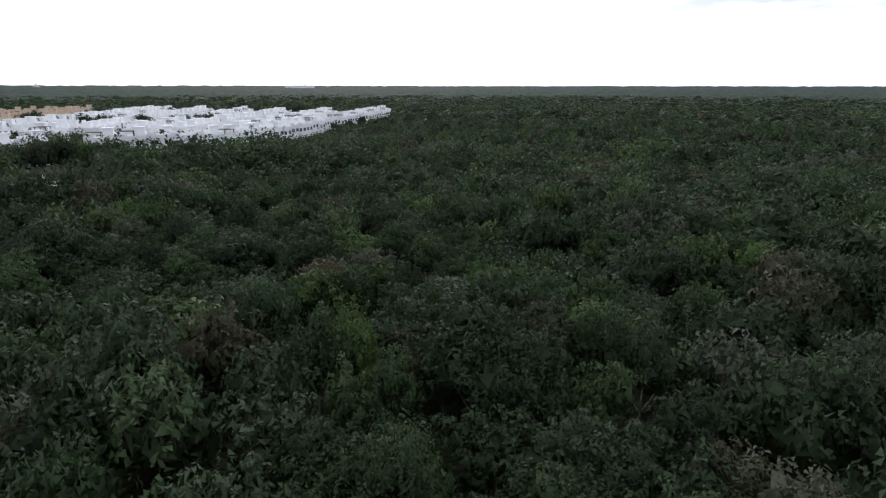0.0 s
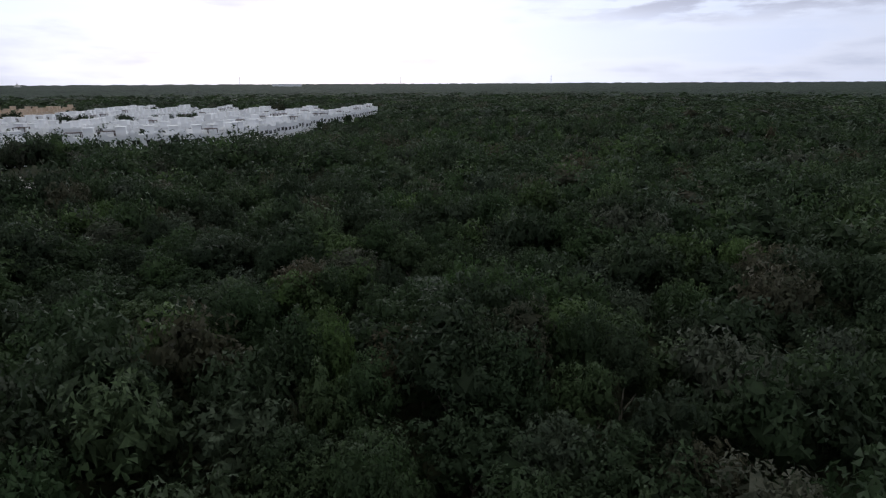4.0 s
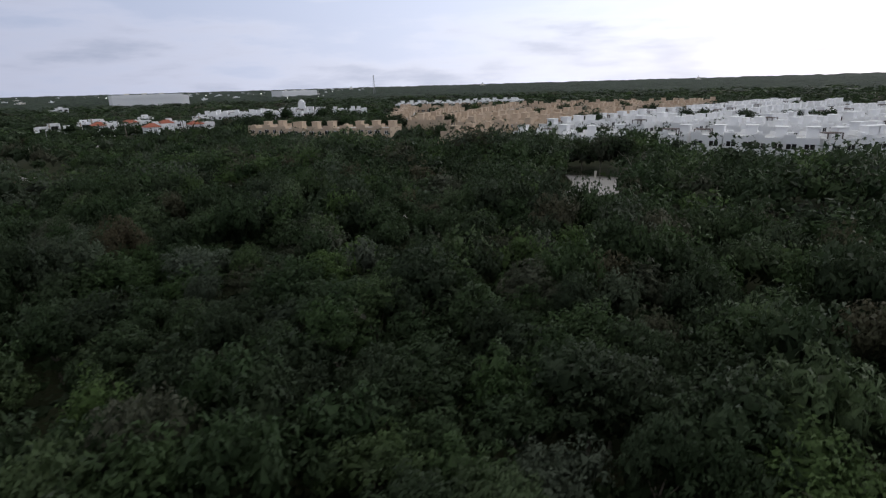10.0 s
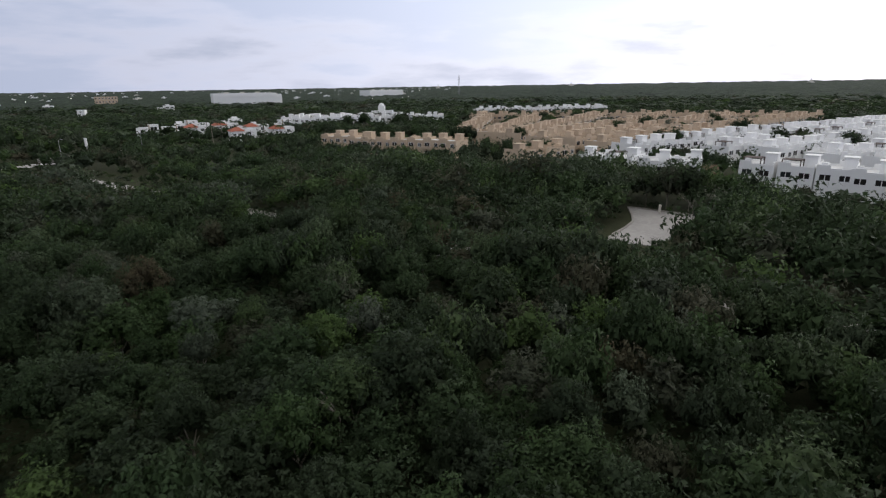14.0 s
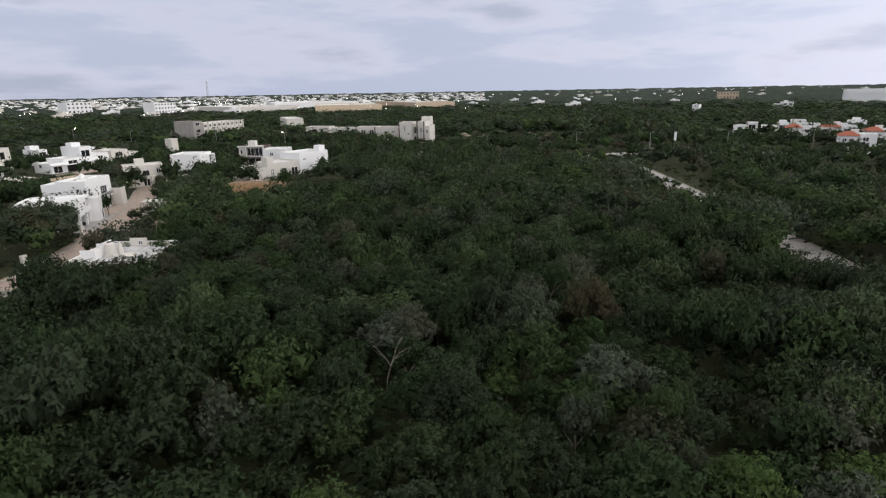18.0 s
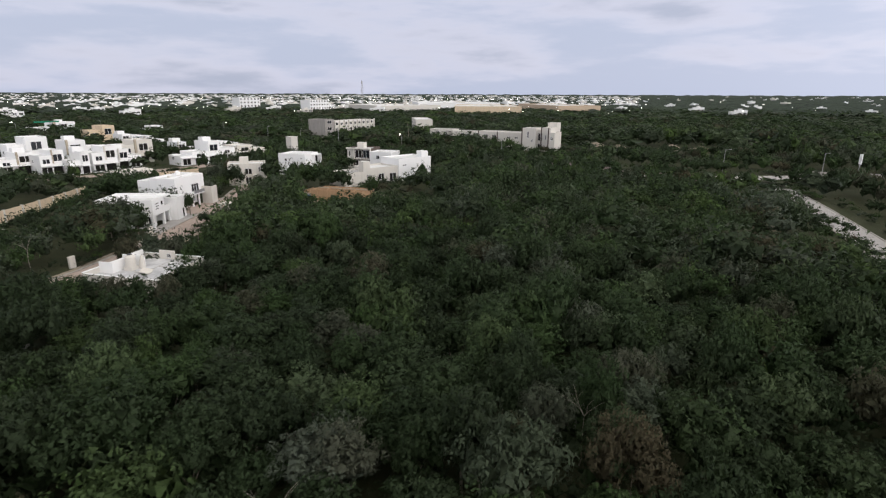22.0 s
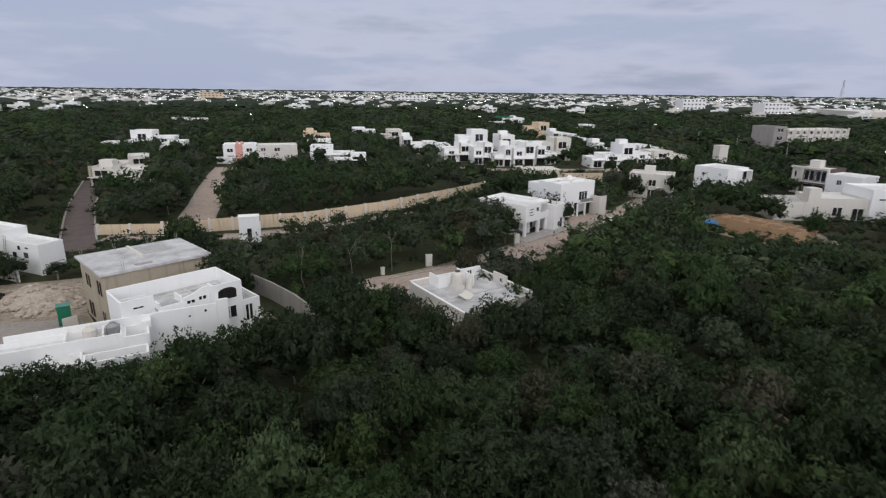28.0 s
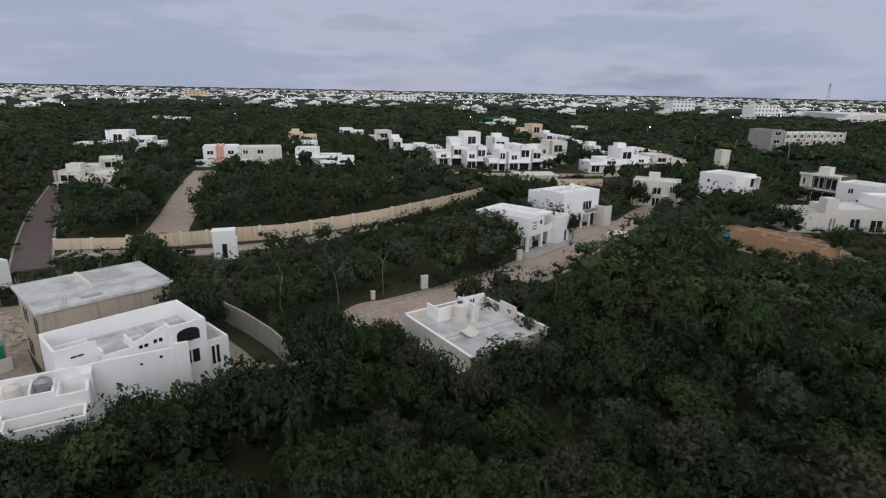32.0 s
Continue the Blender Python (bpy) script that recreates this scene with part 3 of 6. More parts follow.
def modern_house(x, y, yaw, w, d, h, seed, wall=None, label="", roofbox=True, clear=1.0):
    """A flat-roofed house of two or three box volumes; its front looks to -y in its own frame."""
    r = random.Random(seed)
    wall = wall or WHITE
    m = pose(x, y, 0, 0, 0, yaw)
    t = house("modern_house", label or "white flat-roofed modern house with dark windows", m, "house", "modern houses")
    clear_rect(m, 0, -2, w, d, clear)
    cut = w * r.uniform(0.42, 0.6)
    flip = r.random() < 0.5
    a, b = ((0, cut), (cut, w)) if not flip else ((w - cut, w), (0, w - cut))
    low = h * r.uniform(0.58, 0.9)
    mass(t, a[0], 0, a[1], d, 0, h, wall, ROOF_WHITE)
    off = r.uniform(-1.6, 1.2)
    mass(t, b[0], off, b[1], d - 0.5, 0, low, wall, ROOF_WHITE)
    c = (a[0] + a[1]) / 2
    if roofbox and seed % 2:
        mass(t, c - 1.8, d * 0.45, c + 1.5, d * 0.45 + 3.0, h - 0.5, h + 1.3, wall, ROOF_WHITE, "stair_tower", 0.1)
    opening(t, "s", 0, c - min(1.6, cut * 0.35), c + min(1.6, cut * 0.35), h * 0.54, h * 0.84, r.choice((GLASS, SHADE_OR_RUBBLE)))
    if h > 5:
        part("bay", boxes((a[0] + 0.1, -0.7, h * 0.46, c - cut * 0.38, -0.02, h + 0.3)), r.choice((wall, wall, PALE, BLOCK)), t)
    # the garage is a thin near-black sheet, its inner shade painted on
    part("garage_opening", boxes((c - min(2.2, cut * 0.42), -0.05, 0.05, c + min(1.4, cut * 0.36), -0.01, 2.4)), SHADE_OR_RUBBLE, t, "near-black sheet painting the shaded garage mouth")
    part("garage_roof", boxes((a[0], -1.5, 2.55, a[1], -0.02, 2.75)), wall, t)
    c2 = (b[0] + b[1]) / 2
    if low > 4.6:
        opening(t, "s", off, c2 - 1.0, c2 + 1.0, low * 0.58, low * 0.82, r.choice((GLASS, SHADE_OR_RUBBLE)))
    opening(t, "s", off, c2 - 1.5, c2 + 1.4, 0.2, 2.4, SHADE_OR_RUBBLE)
    opening(t, "e", w, d * 0.4, d * 0.4 + 1.4, min(h, low) * 0.55, min(h, low) * 0.55 + 1.1)
    opening(t, "w", 0, d * 0.5, d * 0.5 + 1.4, min(h, low) * 0.55, min(h, low) * 0.55 + 1.1)
    part("canopy", boxes((b[0] - 0.1, off - 1.3, 2.7, b[1] + 0.1, off, 2.9)), wall, t)
    return t


FINE[0] = True
# the half-built house and its white neighbour, above the near edge of the forest
NH = pose(-13.1, -25.4, 0, 0, 0, 231.7)
shell = house("unfinished_house", "unfinished two-storey house of bare block with a pale screed roof", NH)
clear_rect(NH, -1, -2, 11, 9, 1.0)
part("wall", ring_walls(0, 0, 10.5, 8.5, 0, 6.55, 0.2), BLOCK, shell)
part("roof", boxes((-0.35, -0.35, 6.55, 10.9, 8.8, 6.8)), SCREED, shell, "pale stained screed roof")
part("roof_beam", boxes((4.7, 3.4, 6.8, 5.0, 8.4, 7.05)), PALE, shell)
part("roof_patch", boxes((5.1, 4.3, 6.8, 8.4, 7.6, 6.81)), ROOF, shell, "dark damp patch of screed")
part("roof_hatch", boxes((3.3, 0.5, 6.8, 5.0, 1.1, 6.84)), GREY, shell)
opening(shell, "w", 0, 1.0, 2.2, 0.1, 2.3, SHADE_OR_RUBBLE, BLOCK)
opening(shell, "w", 0, 5.0, 6.8, 3.9, 5.4, SHADE_OR_RUBBLE, BLOCK)
opening(shell, "w", 0, 1.0, 2.6, 3.9, 5.6, SHADE_OR_RUBBLE, BLOCK)
opening(shell, "w", 0, 5.2, 7.2, 0.4, 2.2, SHADE_OR_RUBBLE, BLOCK)
opening(shell, "s", 0, 0.4, 0.9, 2.0, 3.8, SHADE_OR_RUBBLE, BLOCK)
for i, (px, py) in enumerate(((0.2, 8.3), (3.5, 8.3), (7.0, 8.3), (10.3, 8.3), (2.0, 0.2))):
    bm = bmesh.new()
    for q in (-0.08, 0.08):
        cyl(bm, (px + q, py, 6.8), (px + q * 1.5, py + 0.05, 7.6), 0.02, 0.02, 5)
    part("rebar", bm, STEEL, shell)
part("column", boxes((10.6, 1.0, 0, 10.85, 1.25, 6.4)), BLOCK, shell)
part("column", boxes((10.9, 3.2, 0, 11.15, 3.45, 6.4)), BLOCK, shell)

villa = house("white_villa", "white rendered house with roof terrace, parapets and arched window", NH)
clear_rect(NH, -9, -11.5, 11.5, -4, 0.6)
part("wall", boxes((-1, -5.0, 0, 9.3, -4.8, 6.6), (-1, -8.6, 0, -0.8, -5.0, 6.4), (9.1, -10.5, 0, 9.3, -5.0, 6.6)), WHITE, villa)
part("front_wall", boxes((-0.8, -8.6, 0, 1.8, -8.4, 6.4), (1.8, -9.5, 0, 2.0, -8.4, 5.8)), WHITE, villa)
part("front_wall", boxes((2.0, -9.5, 0, 4.0, -9.3, 5.4)), WHITE, villa)
bm = bmesh.new()
n = 10
tops = [(4.0 + 2.4 * i / n, 5.75 + 0.65 * (i / n) ** 2 * (3 - 2 * i / n)) for i in range(n + 1)]
rows4 = [[bm.verts.new((x, y, z)) for y, z in ((-9.5, 0), (-9.3, 0), (-9.3, h), (-9.5, h))] for x, h in tops]
for r0, r1 in zip(rows4, rows4[1:]):
    for j in range(4):
        bm.faces.new((r0[j], r0[(j + 1) % 4], r1[(j + 1) % 4], r1[j]))
bm.faces.new(rows4[0][::-1])
bm.faces.new(rows4[-1])
part("front_wall", bm, WHITE, villa, "white parapet rising in a curve")
part("front_wall", boxes((6.4, -10.5, 0, 9.1, -10.3, 6.6), (6.4, -10.3, 0, 6.6, -9.3, 6.6)), WHITE, villa)
part("roof", boxes((-0.8, -8.4, 5.0, 1.8, -5.0, 5.2), (1.8, -9.3, 5.0, 6.6, -5.0, 5.2), (6.6, -10.3, 5.0, 9.1, -5.0, 5.2)), SCREED, villa, "grey weathered roof terrace")
part("roof_room", boxes((-0.65, -7.0, 5.2, 1.6, -6.85, 6.1), (1.5, -8.4, 5.2, 1.65, -7.0, 5.9)), WHITE, villa)
part("parapet_step", boxes((3.9, -9.3, 5.2, 4.05, -7.6, 5.9), (4.05, -7.75, 5.2, 5.2, -7.6, 5.5)), WHITE, villa)
part("roof_kerb", boxes((2.4, -6.2, 5.2, 8.9, -6.1, 5.27), (5.6, -9.2, 5.2, 5.7, -5.1, 5.26)), PALE, villa)
bm = bmesh.new()
arch = [(6.9, 5.0), (8.7, 5.0), (8.7, 5.75)] + [(7.8 + 0.9 * math.cos(a), 5.75 + 0.4 * math.sin(a)) for a in np.linspace(0.3, math.pi - 0.3, 7)] + [(6.9, 5.75)]
back = [bm.verts.new((x, -10.49, z)) for x, z in arch]
fore = [bm.verts.new((x, -10.53, z)) for x, z in arch]
bm.faces.new(fore)
bm.faces.new(back[::-1])
for i in range(len(arch)):
    j = (i + 1) % len(arch)
    bm.faces.new((fore[i], fore[j], back[j], back[i]))
# the arch is a near-black sheet painted as an unlit inside
part("arched_window", bm, SHADE_OR_RUBBLE, villa, "near-black sheet painting the unlit arched window")
opening(villa, "s", -9.5, 4.3, 5.1, 5.05, 5.45, SHADE_OR_RUBBLE)
opening(villa, "s", -9.5, 5.4, 6.2, 5.15, 5.6, SHADE_OR_RUBBLE)
opening(villa, "s", -8.6, 0.0, 0.9, 5.5, 5.7, SHADE_OR_RUBBLE)
opening(villa, "s", -10.5, 7.2, 8.6, 2.9, 4.2, SHADE_OR_RUBBLE)
opening(villa, "e", 9.3, -9.6, -8.6, 4.2, 5.6, SHADE_OR_RUBBLE)
mass(villa, 9.32, -10.2, 11.2, -6.2, 0, 4.3, WHITE, ROOF, "side_porch")
opening(villa, "s", -10.2, 9.6, 10.4, 2.0, 3.8, SHADE_OR_RUBBLE)
opening(villa, "e", 11.2, -9.6, -8.6, 2.0, 3.8, SHADE_OR_RUBBLE)
opening(villa, "e", 11.2, -8.0, -7.0, 2.0, 3.8, SHADE_OR_RUBBLE)
NC = NH @ pose(-9.0, -6.1, 0, 0, 0, -16.8)
terrace = house("white_terrace_block", "white low house front with stepped parapets and roof tanks", NC)
part("front_wall", boxes((0, -0.25, 0, 10.6, 0, 5.0), (10.6, -0.25, 0, 17.0, 0, 5.05)), WHITE, terrace)
mass(terrace, -4.0, -2.4, 8.4, -0.27, 0, 4.5, WHITE, ROOF_WHITE, "tank_terrace", 0.45)
mass(terrace, 8.42, -2.9, 10.4, -0.27, 0, 4.3, WHITE, ROOF_WHITE, "lower_block", 0.9)
part("buttress", boxes((9.9, -1.3, 0, 10.6, -0.27, 4.8)), WHITE, terrace)
mass(terrace, 2.2, -4.6, 5.4, -2.42, 0, 3.5, WHITE, ROOF_WHITE, "lower_block", 0.15)
mass(terrace, 5.42, -4.8, 10.2, -2.92, 0, 3.4, WHITE, ROOF, "lower_block", 0.7)
part("parapet_step", boxes((4.2, -2.2, 4.05, 4.35, -0.3, 4.7), (6.9, -2.2, 4.05, 7.05, -0.3, 4.7)), WHITE, terrace)
part("end_post", boxes((16.2, -0.55, 0, 17.2, -0.26, 5.45)), WHITE, terrace)
# drains are near-black discs, the shade of a hole painted on
bm = bmesh.new()
cyl(bm, (13.8, -0.3, 4.2), (13.8, -0.24, 4.2), 0.09, 0.09, 10)
part("drain_hole", bm, SHADE_OR_RUBBLE, terrace)
bm = bmesh.new()
cyl(bm, (15.2, -0.3, 4.5), (15.2, -0.24, 4.5), 0.12, 0.12, 10)
part("drain_hole", bm, SHADE_OR_RUBBLE, terrace)
tank(NC, 6.0, -1.4, 4.05, "pale grey rooftop water tank", PALE)
tank(NC, 7.7, -1.3, 4.05, "grey rooftop water tank", STEEL)

# garden wall of the villa, curving down towards the trees
bm = bmesh.new()
curve = [(-21.5, -40.0), (-25.4, -37.2), (-29.4, -33.8), (-32.6, -30.4), (-35.0, -27.0), (-36.4, -23.6)]
for (ax, ay), (bx, by) in zip(curve, curve[1:]):
    d = Vector((bx - ax, by - ay)).normalized() * 0.1
    nx, ny = -d.y, d.x
    v = [bm.verts.new(p) for p in ((ax - nx, ay - ny, 0), (bx - nx, by - ny, 0), (bx + nx, by + ny, 0), (ax + nx, ay + ny, 0),
                                   (ax - nx, ay - ny, 2.3), (bx - nx, by - ny, 2.3), (bx + nx, by + ny, 2.3), (ax + nx, ay + ny, 2.3))]
    for f in ((3, 2, 1, 0), (4, 5, 6, 7), (0, 1, 5, 4), (1, 2, 6, 5), (2, 3, 7, 6), (3, 0, 4, 7)):
        bm.faces.new([v[i] for i in f])
tagged(new("garden_wall", as_mesh("garden_wall", bm, GREY)), "curved bare cement garden wall beside the villa", "wall", "", "structure")
keep_clear(-24, -36, -33, -26, 2.8)
slab("villa_yard", [(-24, -30), (-21, -38), (-27, -33), (-32, -28), (-33, -25), (-29, -25)], 0, 0.05, DIRT, "bare dirt side yard strewn with rubble")
slab("building_yard", [(-13, -24.5), (-17, -18), (-6, -8), (8, -18), (14, -36), (2, -42), (-6, -31)], 0, 0.05, DIRT, "bare pale dirt building yard with rubble")
slab("yard_floor", [(-7, -29), (-14, -21.5), (-8, -11), (3, -18), (0, -27)], 0, 0.07, YARD, "packed grey dirt floor of the building yard")
keep_clear(-6, -20, 3, -34, 7.5)
keep_clear(-6, -16, -14, -20, 4)


def rubble(x, y, r, h, seed, mat, label, n=60):
    """A heap of loose stones."""
    q = random.Random(seed)
    bm = bmesh.new()
    rim = [bm.verts.new((r * q.uniform(0.75, 1.05) * math.cos(i * 0.449), r * q.uniform(0.75, 1.05) * math.sin(i * 0.449), -0.05)) for i in range(14)]
    mid = [bm.verts.new((r * q.uniform(0.35, 0.6) * math.cos(i * 0.449), r * q.uniform(0.35, 0.6) * math.sin(i * 0.449), h * q.uniform(0.35, 0.6))) for i in range(14)]
    tip = bm.verts.new((0, 0, h * 0.85))
    for i in range(14):
        j = (i + 1) % 14
        bm.faces.new((rim[i], rim[j], mid[j], mid[i]))
        bm.faces.new((mid[i], mid[j], tip))
    for i in range(n * 2):
        d, a = r * math.sqrt(q.random()), q.uniform(0, 6.28)
        px, py = d * math.cos(a), d * math.sin(a)
        pz = h * max(0.0, 1 - d / r) * q.uniform(0.6, 1.0)
        s = q.uniform(0.10, 0.32) if i % 6 else q.uniform(0.32, 0.6)
        v0 = len(bm.verts)
        res = bmesh.ops.create_icosphere(bm, subdivisions=1, radius=s)
        for v in res["verts"]:
            v.co = Vector((v.co.x * q.uniform(0.8, 1.3) + px, v.co.y * q.uniform(0.8, 1.2) + py, v.co.z * 0.7 + pz))
    ob = new("rubble_heap", as_mesh("rubble_heap", bm, mat))
    ob.location = (x, y, 0.08)
    return tagged(ob, label, "rubble", "", "stuff")


rubble(3.5, -34, 5.0, 1.5, 1, STONES, "heap of pale broken stone and soil")
rubble(-1.0, -31.5, 3.4, 1.2, 2, STONES, "heap of pale soil and broken block")
rubble(7.0, -32, 2.6, 0.9, 3, SHADE_OR_RUBBLE, "heap of dark burnt rubble", 40)
rubble(8.6, -27.5, 3.0, 1.0, 14, STONES, "heap of pale broken stone and soil")
rubble(-8.0, -22.5, 2.0, 0.6, 4, STONES, "scattered broken stone by the wall", 30)
rubble(-29, -28.5, 2.4, 0.5, 5, DIRT, "scattered rubble in the side yard", 35)

cabin = thing("portable_toilet", pose(-6.2, -27.6, 0.05, 0, 0, 40), "green plastic portable toilet on the building yard", "portable toilet")
part("body", boxes((-0.6, -0.6, 0, 0.6, 0.6, 2.1)), GREEN, cabin)
part("roof", boxes((-0.66, -0.66, 2.1, 0.66, 0.66, 2.22)), GREEN, cabin)
part("door", boxes((-0.45, 0.6, 0.1, 0.45, 0.64, 2.0)), GREEN, cabin)
screen = thing("wall_panel", pose(-7.6, -26.6, 0.05, 0, 0, 60), "pale loose board standing beside the toilet", "board")
part("board", boxes((-0.7, -0.05, 0, 0.7, 0.05, 1.3)), PALE, screen)

ND = pose(7.8, -45.0, 0, 0, 0, -17)
d_house = house("corner_house", "white two-storey house with small windows beside the road", ND)
clear_rect(ND, 0, 0, 14, 4, 1.0)
mass(d_house, 0, 0, 7.4, 3.4, 0, 4.3, WHITE, ROOF_WHITE)
mass(d_house, 7.42, 0, 14, 4.0, 0, 5.5, WHITE, ROOF_WHITE)
opening(d_house, "n", 3.4, 4.7, 5.7, 1.9, 2.8, GLASS, None, 0)
opening(d_house, "n", 3.4, 2.2, 3.3, 2.1, 3.0, GLASS, None, 0)
opening(d_house, "n", 3.4, 3.7, 4.4, 3.1, 3.8, SHADE_OR_RUBBLE, None, 0)
opening(d_house, "n", 3.4, 2.0, 2.7, 3.4, 3.75, SHADE_OR_RUBBLE, None, 0)
opening(d_house, "n", 4.0, 9.0, 9.8, 3.8, 4.6)
part("garden_wall", boxes((0, 6.2, 0, 9, 6.4, 1.6)), WHITE, d_house)
bm = bmesh.new()
for q in (0, 0.45):
    cyl(bm, (6.4 + q, 4.1, 0), (6.4 + q, 3.5, 4.9), 0.04, 0.04, 5)
for i in range(10):
    cyl(bm, (6.4, 4.05 - 0.055 * i, 0.4 + 0.45 * i), (6.85, 4.05 - 0.055 * i, 0.4 + 0.45 * i), 0.025, 0.025, 5)
lad = thing("ladder", ND, "metal ladder leaning on the white house", "ladder")
part("rails_and_rungs", bm, STEEL, lad)

# gate booth and the long cream boundary wall
GB = pose(-9.8, -60.9, 0, 0, 0, 203)
booth = house("gate_booth", "tall white gate booth with a narrow dark doorway", GB, "gate booth")
clear_rect(GB, 0, -1, 3.4, 2.4, 1.6)
part("wall", boxes((0.1, 0, 0, 3.3, 2.0, 4.3)), WHITE, booth)
part("cap", boxes((0.04, -0.06, 4.3, 3.36, 2.06, 4.46)), WHITE, booth)
part("side_fin", boxes((3.3, 0.3, 0, 3.5, 1.8, 3.2)), WHITE, booth)
part("step", boxes((0.9, -0.9, 0, 2.6, 0, 0.16)), KERB, booth)
opening(booth, "s", 0, 1.35, 2.05, 0.3, 2.45, SHADE_OR_RUBBLE, BLACK, 0)

WALL_LINE = [(16.6, -62.8), (6.3, -65.2), (-1.0, -67.8), (-8, -71.2), (-16.0, -75.2), (-28.4, -88), (-40.5, -105), (-51.2, -122)]
bw = thing("boundary_wall", pose(0, 0, 0), "long cream rendered boundary wall with pilasters", "wall", "", "structure")
for n_wall, ((ax, ay), (bx, by)) in enumerate(zip(WALL_LINE, WALL_LINE[1:])):
    drop = (0.65, 0.35, 0.15)[n_wall] if n_wall < 3 else 0.0
    keep_clear(ax, ay, bx, by, 1.6)
    L = math.hypot(bx - ax, by - ay)
    k = max(1, round(L / 5.0))
    a = heading((ax, ay), (bx, by))
    for i in range(k):
        m = pose(ax + (bx - ax) * i / k, ay + (by - ay) * i / k, 0, 0, 0, a)
        p = part("panel", boxes((0.2, -0.08, 0, L / k - 0.2, 0.08, 2.35 - drop), (0.2, -0.11, 2.35 - drop, L / k - 0.2, 0.11, 2.42 - drop)), CREAM, bw)
        p.matrix_basis = m
        p = part("pilaster", boxes((-0.2, -0.22, 0, 0.2, 0.22, 2.55 - drop)), PALE, bw)
        p.matrix_basis = m

# ---- streets ----
def street(name, pts, w, mat, label, clear=0.6, kerb=True, z=0.06):
    slab(name, ribbon(pts, w), -0.1, z, mat, label, "road")
    for a, b in zip(pts, pts[1:]):
        keep_clear(*a, *b, w / 2 + clear)
    if kerb:
        for s, nm in ((1, "kerb"), (-1, "kerb")):
            edge = ribbon(pts, w + 0.3)
            half = len(pts)
            line = edge[:half] if s > 0 else edge[half:]
            slab("kerb", ribbon(line, 0.3), 0, z + 0.13, KERB, "pale concrete kerb along the street", "kerb")


street("estate_street", [(-39.5, -44.5), (-45, -49), (-53, -57.5), (-61, -68), (-73.5, -84.5), (-85, -106), (-99, -127)], 5.4, PAVING, "pinkish paved estate street between bushes", -0.2)
slab("street_verge", ribbon([(-37.5, -42.5), (-45, -49), (-53, -57.5), (-61, -68)], 8.6), -0.1, 0.035, DIRT, "reddish bare dirt verge along the street")
bm = bmesh.new()
bmesh.ops.create_circle(bm, cap_ends=True, segments=28, radius=4.6)
bmesh.ops.translate(bm, verts=bm.verts, vec=(-38.6, -43.6, 0.07))
tagged(new("turning_circle", as_mesh("turning_circle", bm, PAVING)), "paved turning circle at the end of the street", "road", "", "structure")
keep_clear(-38.6, -43.6, -44, -48, 5.6)
keep_clear(-60, -72, -72, -90, 2.5)
keep_clear(-56, -64, -63, -74, 3.0)
keep_clear(-57.5, -67, -66, -78, 3.0)
keep_clear(-91, -86, -96, -91, 2.6)
keep_clear(-150, 20, -190, -5, 3.2)
street("estate_road", [(12.6, -53.2), (20.8, -63.3), (29, -74), (37, -84.6), (46, -98), (58, -116)], 4.8, ASPHALT, "worn purplish asphalt road between walls", -0.4)
street("wall_path", [(14, -60.5), (2, -62.4), (-7, -64.8), (-20, -73), (-33, -90)], 3.0, PAVING, "paved path along the boundary wall", 0.8)
slab("verge", ribbon([(20, -57), (2, -59.6), (-15, -66)], 1.2), -0.1, 0.04, GRASS, "yellowing grass verge beside the path")
street("inner_street", [(5, -73), (12, -90), (20, -108), (30, -132), (36, -148)], 6.4, PAVING, "pinkish paved street leading to the pink house")
street("cluster_street", [(-24, -169), (-46, -158.5), (-64, -160.5), (-84, -163), (-112, -172)], 6.5, PAVING, "pale paved street in front of the modern houses", 1.8, False)
street("forest_road", [(-24, 106), (-46, 89), (-70, 71.5), (-100, 50), (-146, 21), (-182, -3), (-206, -20)], 6.0, CONCRETE, "pale concrete road running through the forest", -1.6)
slab("turning_place", [(-90.5, 111.6), (-79.2, 118), (-70, 106), (-66.5, 97), (-71.5, 91.5), (-74.6, 95.5), (-77.5, 100.5), (-80.5, 104.5), (-84.5, 107.6)], -0.1, 0.07, CONCRETE, "pale paved street end among the trees", "road")
keep_clear(-83, 110.5, -74, 103, 4.6)
keep_clear(-74, 103, -70, 96, 3.6)
keep_clear(-77, 112.5, -70, 104, 3.8)
keep_clear(-80, 105, -72, 93, 3.3)
for line in ([(-90.5, 111.6), (-84.5, 107.6), (-80.5, 104.5), (-77.5, 100.5), (-74.6, 95.5), (-71.5, 91.5)], [(-90.5, 111.9), (-79.2, 118.3)], [(-79.2, 118), (-70, 106), (-66.5, 97)]):
    slab("kerb", ribbon(line, 0.35), 0, 0.24, KERB, "pale concrete kerb round the street end", "kerb")
street("cross_road", [(-190, -60), (-215, -38), (-232, -27), (-250, -7), (-262, 18), (-275, 50)], 8.0, CONCRETE, "pale crossing road with a low wall", 1.0, False)
street("avenue", [(-115, -520), (-130, -400), (-145, -275), (-153, -223), (-163, -190), (-186, -140), (-200, -90), (-206, -40)], 9.0, ASPHALT, "grey asphalt avenue between trees", 0.5, False)


def post(x, y, h, label, w=0.45, t=0.35, mat=None):
    p = thing("meter_post", pose(x, y, 0, 0, 0, 30), label, "post", "meter posts")
    part("pillar", boxes((-w / 2, -t / 2, 0, w / 2, t / 2, h)), mat or PALE, p)
    part("cap", boxes((-w / 2 - 0.04, -t / 2 - 0.04, h, w / 2 + 0.04, t / 2 + 0.04, h + 0.08)), mat or PALE, p)


